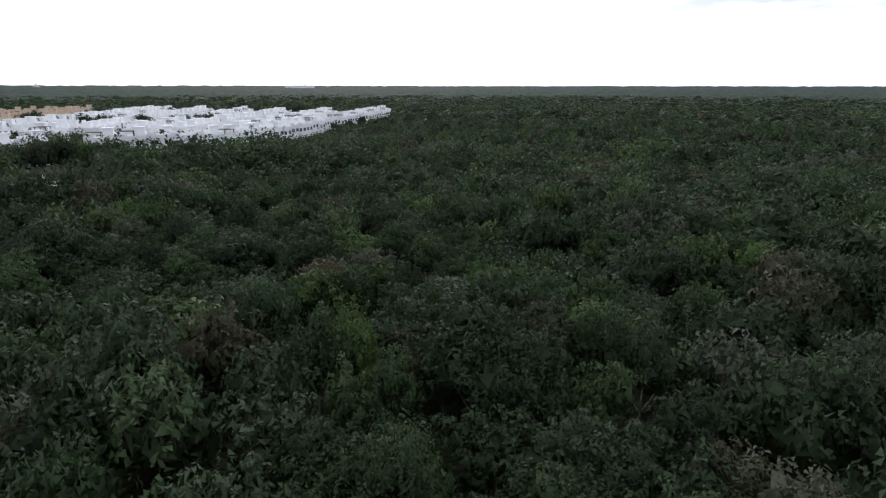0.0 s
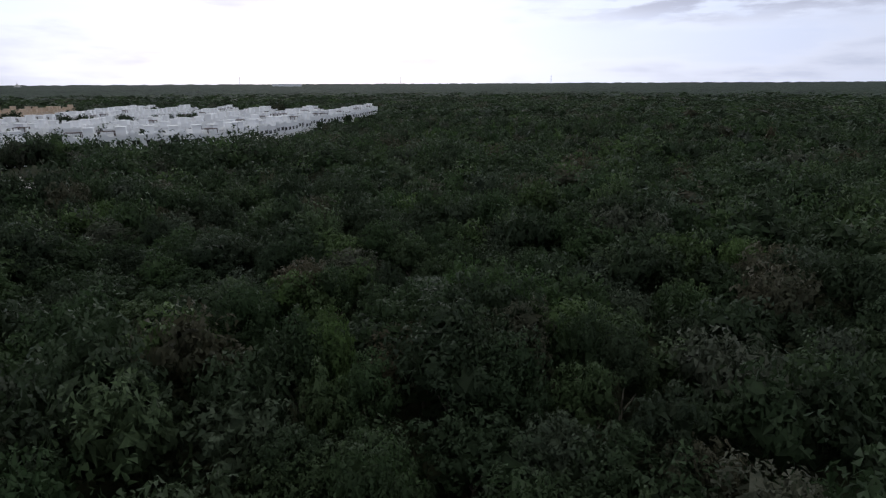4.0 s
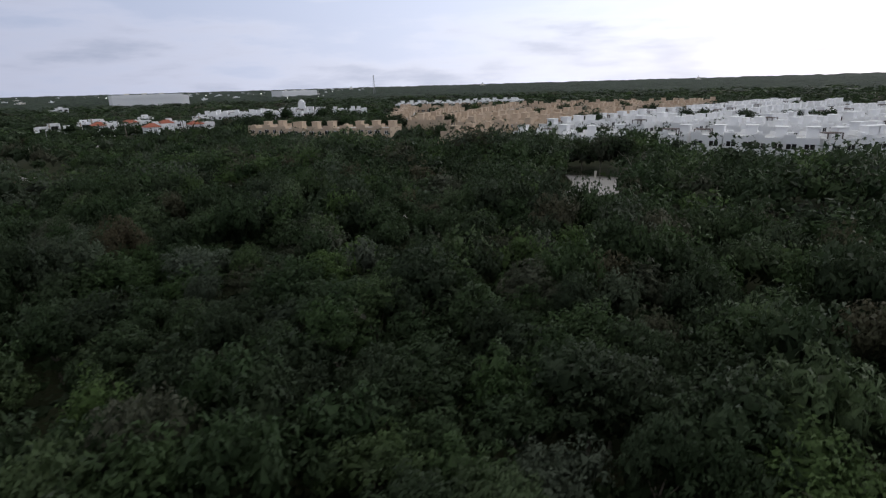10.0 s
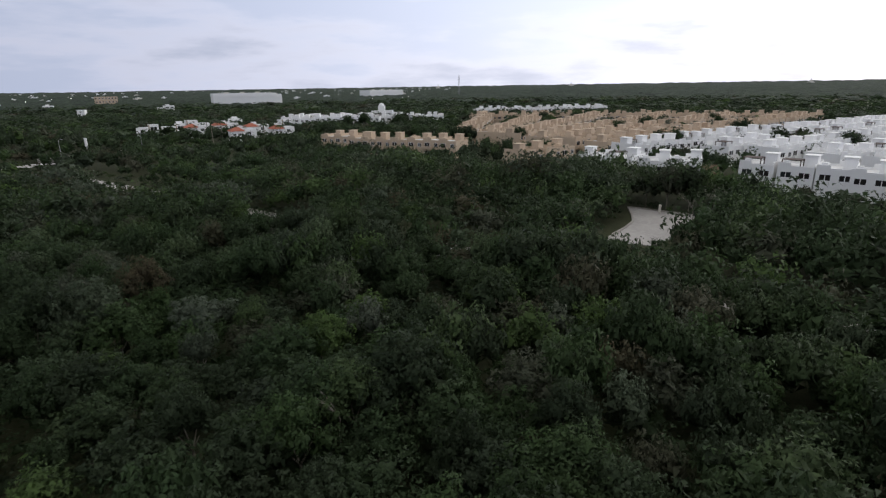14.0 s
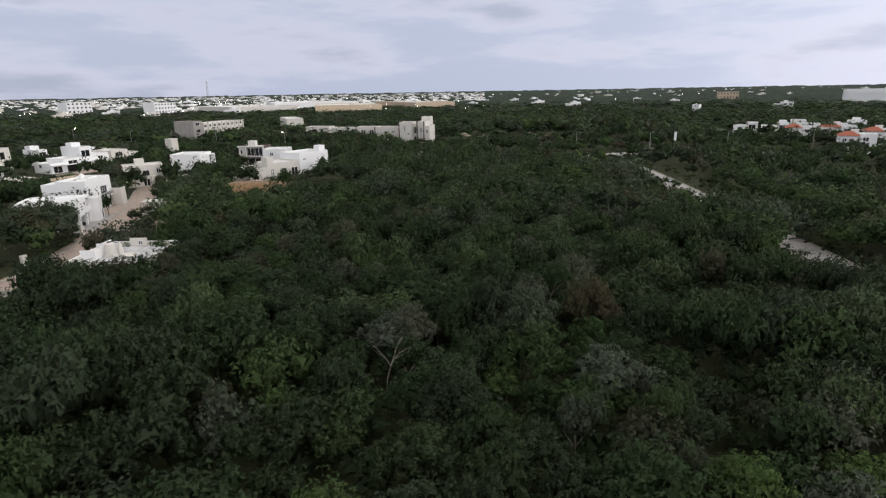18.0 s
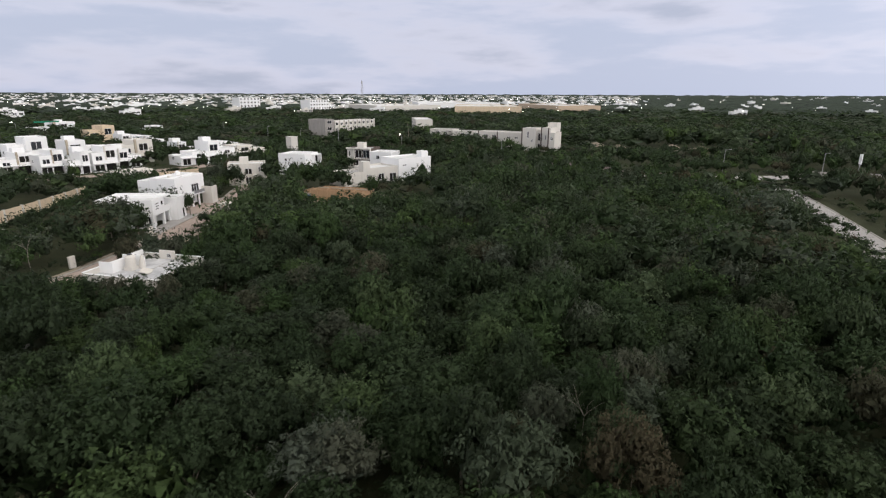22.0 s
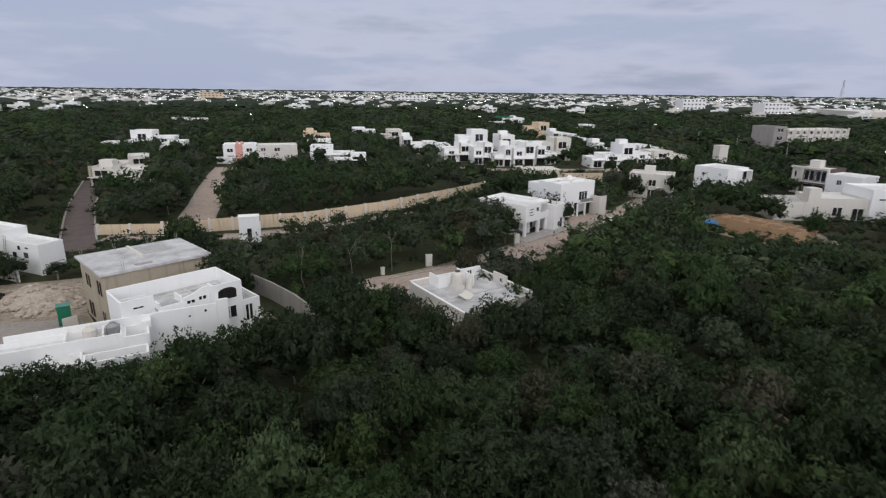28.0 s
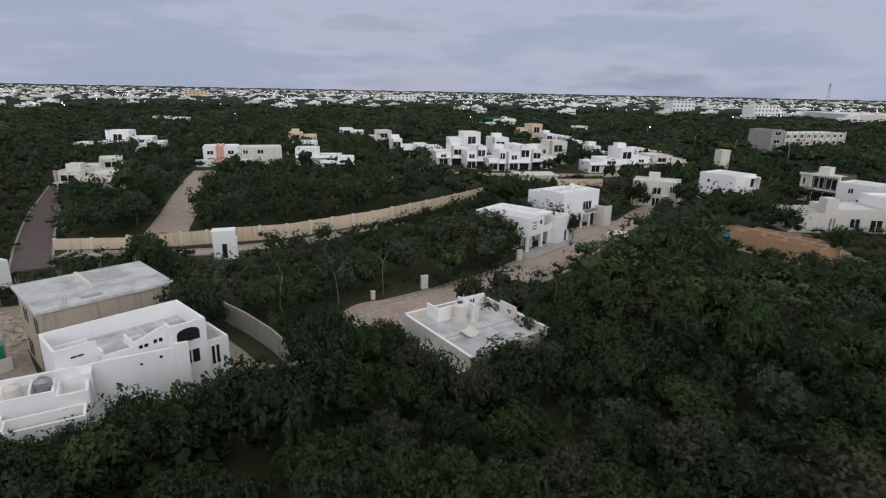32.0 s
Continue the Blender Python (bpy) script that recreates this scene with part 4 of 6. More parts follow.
post(-42.4, -53.2, 1.7, "pale concrete meter post beside the street", 0.9, 0.4)
post(-55.6, -67.6, 1.6, "pale concrete meter post beside the street", 0.9, 0.4)
post(-36.5, -48.5, 1.0, "white meter post at the turning circle", 0.5, 0.4)
post(-83.8, 113.6, 1.6, "pale post at the street end", 0.4, 0.3)
post(-152, 20.4, 1.4, "pale post beside the forest road", 0.5, 0.4)
post(-118, 36, 1.4, "pale post beside the forest road", 0.5, 0.4)
rubble(-36.0, -41.0, 1.6, 0.7, 6, KERB, "heap of broken concrete at the turning circle", 24)
rubble(-69, -64, 2.2, 0.6, 8, DIRT, "heap of pale soil among bushes", 30)

# single-storey house with a bare roof terrace
NU = pose(-42.5, -35.2, 0, 0, 0, 219)
unf = house("low_house", "unfinished single-storey house with parapets and grey roof", NU)
clear_rect(NU, 0, -10.6, 9.8, 0, 0.6)
part("wall", boxes((0, -0.2, 0, 9.8, 0, 4.0), (0, -10.6, 0, 0.2, -0.2, 3.85), (0.2, -10.6, 0, 3.2, -10.4, 3.85), (9.6, -10.2, 0, 9.8, -0.2, 3.9),
                   (3.2, -9.6, 0, 9.6, -9.4, 3.6), (3.0, -10.4, 0, 3.2, -9.4, 3.6)), PALE, unf)
part("coping", boxes((-0.04, -0.24, 4.0, 9.84, 0.04, 4.06), (-0.04, -10.64, 3.85, 0.24, -0.24, 3.91), (9.56, -10.2, 3.9, 9.84, -0.24, 3.96)), WHITE, unf)
part("step_wall", boxes((-1.3, -10.9, 0, -0.02, -10.7, 2.9), (-1.3, -10.7, 0, -1.1, -4.4, 2.9), (-1.1, -4.6, 0, -0.02, -4.4, 2.9)), PALE, unf, "lower outer wall of the entrance")
part("step_roof", boxes((-1.1, -10.7, 2.4, -0.02, -4.6, 2.55)), ROOF, unf)
part("roof", boxes((0.2, -10.4, 3.1, 3.0, -0.2, 3.3), (3.0, -9.4, 3.1, 9.6, -0.2, 3.3)), SCREED, unf, "grey stained roof screed")
part("roof_wall", boxes((2.4, -2.2, 3.3, 6.2, -2.05, 4.7), (2.4, -2.05, 3.3, 2.55, -0.2, 4.7), (6.2, -3.6, 3.3, 6.35, -0.2, 4.6)), WHITE, unf, "white roof walls round the tank")
part("roof_wall", boxes((6.35, -0.42, 3.3, 9.6, -0.24, 4.35)), WHITE, unf)
part("parapet_step", boxes((9.4, -5.6, 3.3, 9.58, -3.2, 4.5)), PALE, unf)
part("roof_joint", boxes((0.2, -5.6, 3.3, 9.6, -5.5, 3.32), (6.2, -9.4, 3.3, 6.3, -5.6, 3.32)), KERB, unf)
opening(unf, "s", -0.42, 7.6, 8.3, 3.5, 4.1, SHADE_OR_RUBBLE)
opening(unf, "w", 9.4, -5.0, -4.4, 3.5, 4.1, SHADE_OR_RUBBLE)
opening(unf, "e", 9.8, -8.6, -7.6, 2.2, 3.2, SHADE_OR_RUBBLE)
opening(unf, "w", 0, -8.0, -6.8, 1.2, 2.4, SHADE_OR_RUBBLE)
drum = thing("water_tank", NU @ pose(4.3, -3.2, 3.3), "pale rooftop water tank with a black lid on a stand", "water tank", "rooftop water tanks")
part("stand", boxes((-0.6, -0.6, 0, 0.6, 0.6, 0.45)), PALE, drum)
bm = bmesh.new()
cyl(bm, (0, 0, 0.45), (0, 0, 1.75), 0.62, 0.62, 14)
cyl(bm, (0, 0, 1.75), (0, 0, 2.0), 0.62, 0.32, 14)
for z0 in (0.7, 1.0, 1.3):
    cyl(bm, (0, 0, z0), (0, 0, z0 + 0.08), 0.65, 0.65, 14)
part("body", bm, PALE, drum)
bm = bmesh.new()
cyl(bm, (0, 0, 2.0), (0, 0, 2.1), 0.3, 0.28, 12)
part("lid", bm, BLACK, drum)
bag = thing("sand_bag", NU @ pose(5.4, -3.9, 3.3), "upright pale folded builders sack on the roof", "sack")
bm = bmesh.new()
cyl(bm, (0, 0, 0), (0.05, 0, 0.9), 0.42, 0.34, 9)
cyl(bm, (0.05, 0, 0.9), (0.1, 0, 1.7), 0.34, 0.08, 9)
part("sack", bm, PALE, bag)
sheet = thing("roof_sheet", NU @ pose(3.0, -6.0, 3.3), "curled pale sheet lying on the roof", "sheet")
bm = bmesh.new()
rows2 = []
for i in range(10):
    f = i / 9
    z0 = 0.05 + 0.35 * (2 * f - 1) ** 2
    rows2.append([bm.verts.new((-0.5 + 1.5 * f, y0, z0 + e)) for y0, e in ((-0.8, 0), (0.8, 0.1), (0.8, 0.14), (-0.8, 0.04))])
for r0, r1 in zip(rows2, rows2[1:]):
    for j in range(4):
        bm.faces.new((r0[j], r0[(j + 1) % 4], r1[(j + 1) % 4], r1[j]))
bm.faces.new(rows2[0][::-1])
bm.faces.new(rows2[-1])
part("sheet", bm, PALE, sheet)

# the pair of white houses on the estate street
NB = pose(-64.8, -88.2, 0, 0, 0, 221.5)
bigw = house("white_box_house", "tall white box house with a glazed corner balcony", NB)
clear_rect(NB, -1, -2, 12, 9.5, 0.4)
mass(bigw, 0, 0, 10.4, 6.2, 2.7, 7.0, WHITE, ROOF_WHITE)
mass(bigw, 0, 6.22, 10.4, 9.3, 0, 6.4, WHITE, ROOF_WHITE, "rear_wall")
part("ground_wall", ring_walls(0.02, 0.02, 4.6, 6.2, 0, 2.7), WHITE, bigw)
part("ground_wall", ring_walls(4.62, 2.2, 10.3, 6.2, 0, 2.7), WHITE, bigw)
part("roof_upstand", boxes((3.0, 3.4, 6.55, 3.5, 3.9, 7.15), (5.6, 2.6, 6.55, 6.3, 3.3, 7.0)), PALE, bigw)
part("roof_kerb", boxes((0.3, 2.6, 6.55, 10.1, 2.75, 6.95)), WHITE, bigw)
opening(bigw, "w", 0, 2.6, 3.4, 4.5, 4.8, SHADE_OR_RUBBLE, None, 0)
opening(bigw, "s", 0, 5.6, 8.2, 3.2, 5.0, GLASS, None, 2)
part("balcony", boxes((5.0, -1.1, 2.7, 8.8, -0.02, 2.9)), WHITE, bigw)
part("balcony_glass", boxes((5.0, -1.1, 3.6, 8.8, -1.04, 3.66), (5.0, -1.1, 2.9, 5.06, -1.04, 3.6), (6.3, -1.1, 2.9, 6.36, -1.04, 3.6), (7.5, -1.1, 2.9, 7.56, -1.04, 3.6), (8.74, -1.1, 2.9, 8.8, -1.04, 3.6), (5.06, -1.08, 2.95, 8.74, -1.06, 3.55)), STEEL, bigw, "grey metal and glass balcony rail")
for cx in (4.3, 6.6):
    part("column", boxes((cx, -1.0, 0, cx + 0.3, -0.7, 2.7)), WHITE, bigw)
opening(bigw, "s", 2.2, 5.4, 8.0, 0.1, 2.4, SHADE_OR_RUBBLE)
part("entrance_slab", boxes((9.2, -2.6, 0, 9.6, -0.02, 4.0), (9.6, -2.6, 0, 11.4, -2.3, 4.0)), PALE, bigw, "pale grey entrance walls")
tank(NB, 7.5, 4.6, 6.55, "white rooftop water tank", WHITE)
slab("forecourt", [(-60.3, -71.6), (-71.4, -86.2), (-79.6, -98), (-76, -98), (-68, -91), (-64, -86.8), (-61, -78)], -0.1, 0.05, PAVING, "pinkish paved forecourt of the white house")

NM = pose(-57.1, -71.7, 0, 0, 0, 236)
midw = house("white_porch_house", "white two-storey house with slit windows and carport", NM)
clear_rect(NM, -0.5, -3, 8.6, 10.6, 0.2)
mass(midw, 0, 0, 5.2, 10.4, 2.5, 5.7, WHITE, ROOF_WHITE)
mass(midw, 5.22, 1.6, 8.2, 10.4, 2.5, 5.7, WHITE, ROOF_WHITE)
part("balcony", boxes((5.22, 0, 2.5, 8.2, 1.58, 2.7), (5.22, 0, 2.7, 8.2, 0.14, 3.7), (8.06, 0.14, 2.7, 8.2, 1.58, 3.7), (5.22, 0, 5.3, 8.2, 1.58, 5.65)), WHITE, midw, "white recessed balcony with a solid rail")
part("ground_wall", ring_walls(0.2, 2.8, 8.0, 10.2, 0, 2.5), WHITE, midw)
for cx, cy in ((0.1, 0.1), (3.0, 1.2), (4.6, 0.1), (7.5, 0.3)):
    part("column", boxes((cx, cy, 0, cx + 0.7, cy + 0.4, 2.5)), WHITE, midw)
for i in range(3):
    opening(midw, "s", 0, 1.3, 2.7, 3.6 + 0.5 * i, 3.82 + 0.5 * i, SHADE_OR_RUBBLE, None, 0)
opening(midw, "s", 0, 3.7, 4.5, 4.1, 4.9, SHADE_OR_RUBBLE, None, 0)
# shade of the balcony recess and carport painted as near-black panes
opening(midw, "s", 1.6, 5.6, 7.8, 2.75, 5.0, SHADE_OR_RUBBLE)
opening(midw, "s", 2.8, 1.0, 2.6, 0.1, 2.2, SHADE_OR_RUBBLE)
opening(midw, "s", 2.8, 3.8, 4.6, 0.1, 2.1, SHADE_OR_RUBBLE, None, 0)
opening(midw, "s", 2.8, 5.2, 7.2, 0.1, 2.2, SHADE_OR_RUBBLE)
mass(midw, 8.22, -1.2, 12.4, 5, 0, 4.7, WHITE, ROOF_WHITE, "side_wing")
opening(midw, "s", -1.2, 10.6, 11.4, 0.1, 2.1, SHADE_OR_RUBBLE, None, 0)
slab("paved_yard", [(-55.0, -70.6), (-57.8, -68.0), (-67.5, -80.0), (-65.5, -84.5), (-60, -77)], -0.1, 0.055, CONCRETE, "pale paved yard below the carport")

car_port = house("open_shelter", "small pale open shelter with slatted doors by the street", pose(-70.6, -76.8, 0, 0, 0, 134), "shelter")
keep_clear(-72, -77.5, -75, -74, 2.6)
part("roof", boxes((0, 0, 2.5, 6.4, 3.2, 2.7)), PALE, car_port)
for i in range(6):
    part("column", boxes((0.1 + 1.2 * i, 0.05, 0, 0.3 + 1.2 * i, 0.25, 2.5)), WHITE, car_port)
part("back_wall", boxes((0, 3.0, 0, 6.4, 3.2, 2.5)), PALE, car_port)
part("step", boxes((0, -0.8, 0, 6.4, 0, 0.15)), KERB, car_port)

NH2 = pose(-84.5, -116.2, 0, 0, 0, 160)
h2 = house("grey_house", "pale grey two-storey house with corner windows", NH2)
clear_rect(NH2, 0, -1, 10.3, 7, 0.5)
mass(h2, 0, 0, 10.2, 7, 0, 6.0, PALE, ROOF_WHITE)
mass(h2, 3.2, 2, 5.6, 4.5, 5.5, 7.6, PALE, ROOF_WHITE, "stair_tower", 0.1)
opening(h2, "s", 0, 4.6, 6.4, 3.0, 4.6, SHADE_OR_RUBBLE)
opening(h2, "s", 0, 8.2, 9.2, 3.6, 5.0, SHADE_OR_RUBBLE)
opening(h2, "s", 0, 4.6, 6.2, 0.2, 2.2, SHADE_OR_RUBBLE)
opening(h2, "s", 0, 8.0, 9.4, 0.8, 1.9, SHADE_OR_RUBBLE)
part("step_block", boxes((6.6, -1.6, 0, 8.0, 0, 3.0)), PALE, h2)

NH3 = pose(-110, -121.6, 0, 0, 0, 216.6)
h3 = house("white_wide_house", "wide white box house with a projecting framed window", NH3)
clear_rect(NH3, 0, -1, 10, 9.4, 0.3)
mass(h3, 0, 0, 8.8, 9.4, 0, 6.7, WHITE, ROOF_WHITE)
part("window_box", boxes((4.2, -1.3, 3.2, 8.7, -0.02, 3.4), (4.2, -1.3, 6.0, 8.7, -0.02, 6.2), (4.2, -1.3, 3.4, 4.4, -0.02, 6.0), (8.5, -1.3, 3.4, 8.7, -0.02, 6.0)), WHITE, h3)
opening(h3, "s", 0, 4.6, 8.3, 3.6, 5.8, SHADE_OR_RUBBLE)
opening(h3, "s", 0, 1.2, 2.2, 1.2, 2.2, SHADE_OR_RUBBLE)
opening(h3, "s", 0, 4.6, 7.4, 0.2, 2.4, SHADE_OR_RUBBLE)
opening(h3, "w", 0, 6.4, 7.2, 4.4, 5.2, SHADE_OR_RUBBLE, None, 0)

# low walls of a house being built from clay block
NO = pose(-93.8, -82.2, 0, 0, 0, 126)
site = house("block_foundations", "half-height ochre block walls of a house being built", NO, "building site")
clear_rect(NO, -1, -1.5, 15, 9, 0.6)
for i, y0 in enumerate((0, 3.4, 7.2)):
    part("wall", boxes((0, y0, 0, 13.6, y0 + 0.2, 2.7 - 0.15 * i)), CLAY, site)
for i, x0 in enumerate((0, 3.6, 7.2, 10.4, 13.4)):
    part("wall", boxes((x0, 0.2, 0, x0 + 0.2, 3.4, 2.6), (x0, 3.6, 0, x0 + 0.2, 7.2, 2.35)), CLAY, site)
for i in range(5):
    part("column", boxes((1.6 + 2.6 * i, -0.12, 0, 1.9 + 2.6 * i, -0.01, 3.0)), CLAY, site)
for i in range(4):
    part("tie_beam", boxes((0.3 + 3.4 * i, 3.38, 2.56, 3.2 + 3.4 * i, 3.62, 2.75)), BLOCK, site)
slab("site_ground", [(-91.5, -81), (-101, -68.5), (-112, -75), (-112, -92), (-99, -98), (-90, -92)], -0.1, 0.05, DIRT, "pale bare ground of the building site")
tarp = thing("tarpaulin", pose(-92.4, -87.6, 0.05, 0, 0, 20), "crumpled blue tarpaulin over building material", "tarpaulin")
bm = bmesh.new()
bmesh.ops.create_grid(bm, x_segments=8, y_segments=6, size=1.0)
for v in bm.verts:
    v.co = Vector((v.co.x * 3.0, v.co.y * 2.0, 1.0 * math.exp(-1.5 * (v.co.x ** 2 + v.co.y ** 2)) + 0.15 * math.sin(5 * v.co.x + 3 * v.co.y) + 0.15))
part("cover", bm, BLUE, tarp)
rubble(-100, -93.5, 3.0, 1.0, 9, CLAY, "heap of reddish soil by the block walls", 40)

NG = pose(-108.8, -93.4, 0, 0, 0, 184)
greyh = house("grey_cement_house", "unpainted grey and white house with a stair block", NG)
clear_rect(NG, 0, -1, 33, 8, 0.6)
mass(greyh, 0, 0, 9, 8, 0, 3.9, PALE, ROOF)
mass(greyh, 6.4, 0.02, 8.8, 2.4, 3.4, 6.7, PALE, ROOF_WHITE, "stair_tower", 0.1)
mass(greyh, 9.02, 0.6, 19, 9, 0, 4.6, PALE, ROOF_WHITE)
mass(greyh, 19.02, 0, 31.5, 9, 0, 6.6, WHITE, ROOF_WHITE)
mass(greyh, 28.6, 1.0, 31.2, 3.4, 6.1, 8.2, WHITE, ROOF_WHITE, "stair_tower", 0.1)
opening(greyh, "s", 0, 7.6, 8.0, 0.2, 3.0, SHADE_OR_RUBBLE)
opening(greyh, "s", 0, 8.3, 8.7, 0.2, 3.0, SHADE_OR_RUBBLE)
opening(greyh, "s", 0.6, 12, 14, 1.0, 2.8, SHADE_OR_RUBBLE)
opening(greyh, "s", 0.6, 16, 18.4, 0.1, 2.6, SHADE_OR_RUBBLE)
opening(greyh, "s", 0, 20.5, 21.8, 4.4, 4.8, SHADE_OR_RUBBLE)

NX = pose(-130, -131, 0, 0, 0, 125)
modw = house("brown_modern_house", "modern house with dark brown cladding and framed balconies", NX)
clear_rect(NX, 0, -1, 18, 8.5, 0.3)
mass(modw, 0, 0, 9, 8, 0, 7.0, DARK_PANEL, ROOF_WHITE)
part("frame", boxes((-0.1, -0.7, 6.6, 9.1, 0, 7.1), (-0.1, -0.7, 3.2, 9.1, 0, 3.5), (2.6, -0.7, 3.5, 2.9, 0, 6.6), (8.8, -0.7, 3.5, 9.1, 0, 6.6)), PALE, modw)
part("panel", boxes((0.1, -0.1, 0, 2.4, 0, 6.5)), PALE, modw)
opening(modw, "s", 0, 3.2, 5.6, 3.7, 6.3, SHADE_OR_RUBBLE)
opening(modw, "s", 0, 6.0, 8.5, 3.7, 6.3, GLASS)
opening(modw, "s", -0.1, 0.7, 1.3, 4.2, 5.8, SHADE_OR_RUBBLE, WHITE, 0)
opening(modw, "s", 0, 3.2, 8.2, 0.2, 2.8, SHADE_OR_RUBBLE)
mass(modw, 9.02, -1.0, 17, 7, 0, 6.0, WHITE, ROOF_WHITE)
opening(modw, "s", -1.0, 11.5, 12.6, 3.6, 4.8)
opening(modw, "s", -1.0, 13.5, 15.5, 0.2, 2.4, SHADE_OR_RUBBLE)
mass(modw, 2.5, 3, 5.0, 5.5, 6.5, 8.6, PALE, ROOF_WHITE, "stair_tower", 0.1)

NT = pose(-125, -168, 0, 0, 0, 200)
tw = house("pale_water_tower", "plain pale square water tower above trees", NT, "water tower")
part("shaft", boxes((0, 0, 0, 3.4, 3.0, 8.4)), PALE, tw)
part("cap", boxes((-0.1, -0.1, 8.4, 3.5, 3.1, 8.6)), PALE, tw)
keep_clear(-126.5, -169.5, -126.4, -169.5, 3.0)

FINE[0] = False
# the cluster of modern houses round the estate
for i, (x, y, yaw, w, d, h, mt) in enumerate((
        (14, -166, 195, 15.5, 9, 5.6, WHITE), (1.6, -153, 195, 10.6, 8, 4.4, WHITE), (6.3, -236, 198, 13, 9, 7.0, PALE),
        (-13, -199, 196, 10, 9, 6.8, WHITE), (-23, -196, 196, 10, 9, 5.2, WHITE), (-33, -193, 195, 8, 8, 5.0, WHITE), (-36, -199, 195, 12, 9, 10.0, WHITE),
        (-32.4, -177, 195, 10.6, 10, 6.6, WHITE), (-43.4, -171, 195, 7.0, 10, 7.4, WHITE), (-51, -166.5, 195, 5.8, 9, 7.0, WHITE), (-57.2, -169.4, 195, 8, 9, 8.0, WHITE),
        (-65.4, -174, 195, 8, 9, 6.6, WHITE), (-68.3, -187, 195, 11.4, 9, 8.4, PALE), (-52, -190, 195, 12, 9, 9.0, WHITE), (-84, -169.5, 194, 11, 9, 4.6, WHITE),
        (-95, -175, 195, 11.5, 9, 7.8, WHITE), (-107, -180, 195, 13, 9, 5.2, PALE), (-90, -200, 195, 9, 8, 6.0, WHITE), (-67.5, -276, 199, 12, 9, 9.5, CREAM),
        (-79, -262, 199, 9, 8, 6.0, WHITE), (-86.4, -250, 197, 10, 8, 5.5, WHITE), (36.4, -222, 198, 12, 8, 6.4, CREAM), (28, -196, 198, 12, 8, 5.0, WHITE),
        (104, -180, 197, 18, 9, 4.4, WHITE), (96, -188, 197, 16, 9, 8.0, WHITE), (79, -181, 197, 8.5, 8, 4.8, WHITE), (62, -124, 214, 13, 8, 5.4, PALE),
        (51, -106, 193, 12.6, 8, 5.2, PALE), (24, -262, 198, 12, 9, 6.0, WHITE), (-48, -372, 202, 24, 10, 7.4, WHITE), (-100, -330, 195, 12, 9, 6, WHITE),
        (-22, -122, 232, 8, 5, 3.0, WHITE), (170, -338, 200, 22, 9, 5.5, WHITE), (-108, -205, 200, 12, 9, 5.0, WHITE))):
    modern_house(x, y, yaw, w, d, h, 40 + i, mt, {WHITE: "", PALE: "pale grey flat-roofed modern house with dark openings", CREAM: "cream flat-roofed modern house with dark windows"}[mt], h > 5)
bm = boxes((0, 0, 0.2, 3.0, 0.1, 2.6))
panel = thing("green_glass_front", pose(-46.6, -171.9, 0, 0, 0, 195), "sea-green glass garage front on the white house", "garage front")
part("panel", bm, GREEN, panel)
gl = thing("green_roof_sign", pose(-49, -373.2, 7.4, 0, 0, 202), "long green lit strip along a flat roof", "roof sign")
part("strip", boxes((0, 0, 0, 14, 0.4, 0.9)), GREEN, gl)
# cream walls in front of the cluster
cw = thing("cream_yard_wall", pose(-57, -133, 0, 0, 0, 193), "cream yard wall with a flat-roofed store", "wall", "", "structure")
part("panel", boxes((0, 0, 0, 26, 0.2, 2.6)), CREAM, cw)
part("store", boxes((3, 3, 0, 14, 10, 3.0), (2.6, 2.6, 3.0, 14.4, 10.4, 3.25)), PALE, cw)
keep_clear(-57, -132, -84, -138, 3.0)
keep_clear(-60, -138, -76, -142, 6)
keep_clear(-45, -150, -100, -163, 3.0)
keep_clear(-45, -160, -75, -158, 4)

NP = pose(43, -160, 0, 0, 0, 203)
pink = house("pink_striped_house", "white and pale grey terraced house with a salmon stripe", NP)
clear_rect(NP, 0, -3, 25, 9, 0.5)
mass(pink, 0, 0, 11, 9, 0, 6.0, WHITE, ROOF_WHITE)
part("stripe", boxes((4.0, -0.35, 0, 6.4, -0.02, 6.2)), PINK, pink, "salmon pink stair stripe")
mass(pink, 11.02, 0.5, 25, 9, 0, 5.6, PALE, ROOF_WHITE)
for x0 in (1.2, 7.6):
    opening(pink, "s", 0, x0, x0 + 2.0, 3.4, 4.7, SHADE_OR_RUBBLE)
    opening(pink, "s", 0, x0, x0 + 2.2, 0.3, 2.3, SHADE_OR_RUBBLE)
opening(pink, "s", 0.5, 12.4, 14.0, 3.4, 4.7, SHADE_OR_RUBBLE)
opening(pink, "s", 0.5, 17, 19, 3.4, 4.7, SHADE_OR_RUBBLE)
part("front_wall", boxes((-2, -4.4, 0, 3.6, -4.2, 2.4), (9, -4.4, 0, 16, -4.2, 2.4)), WHITE, pink)
part("gate", boxes((3.6, -4.35, 0, 9, -4.25, 2.0)), PINK, pink)
tank(NP, 4.6, 4, 5.55, "pink rooftop water tank", PINK)
tank(NP, 6.2, 4, 5.55, "pink rooftop water tank", PINK)


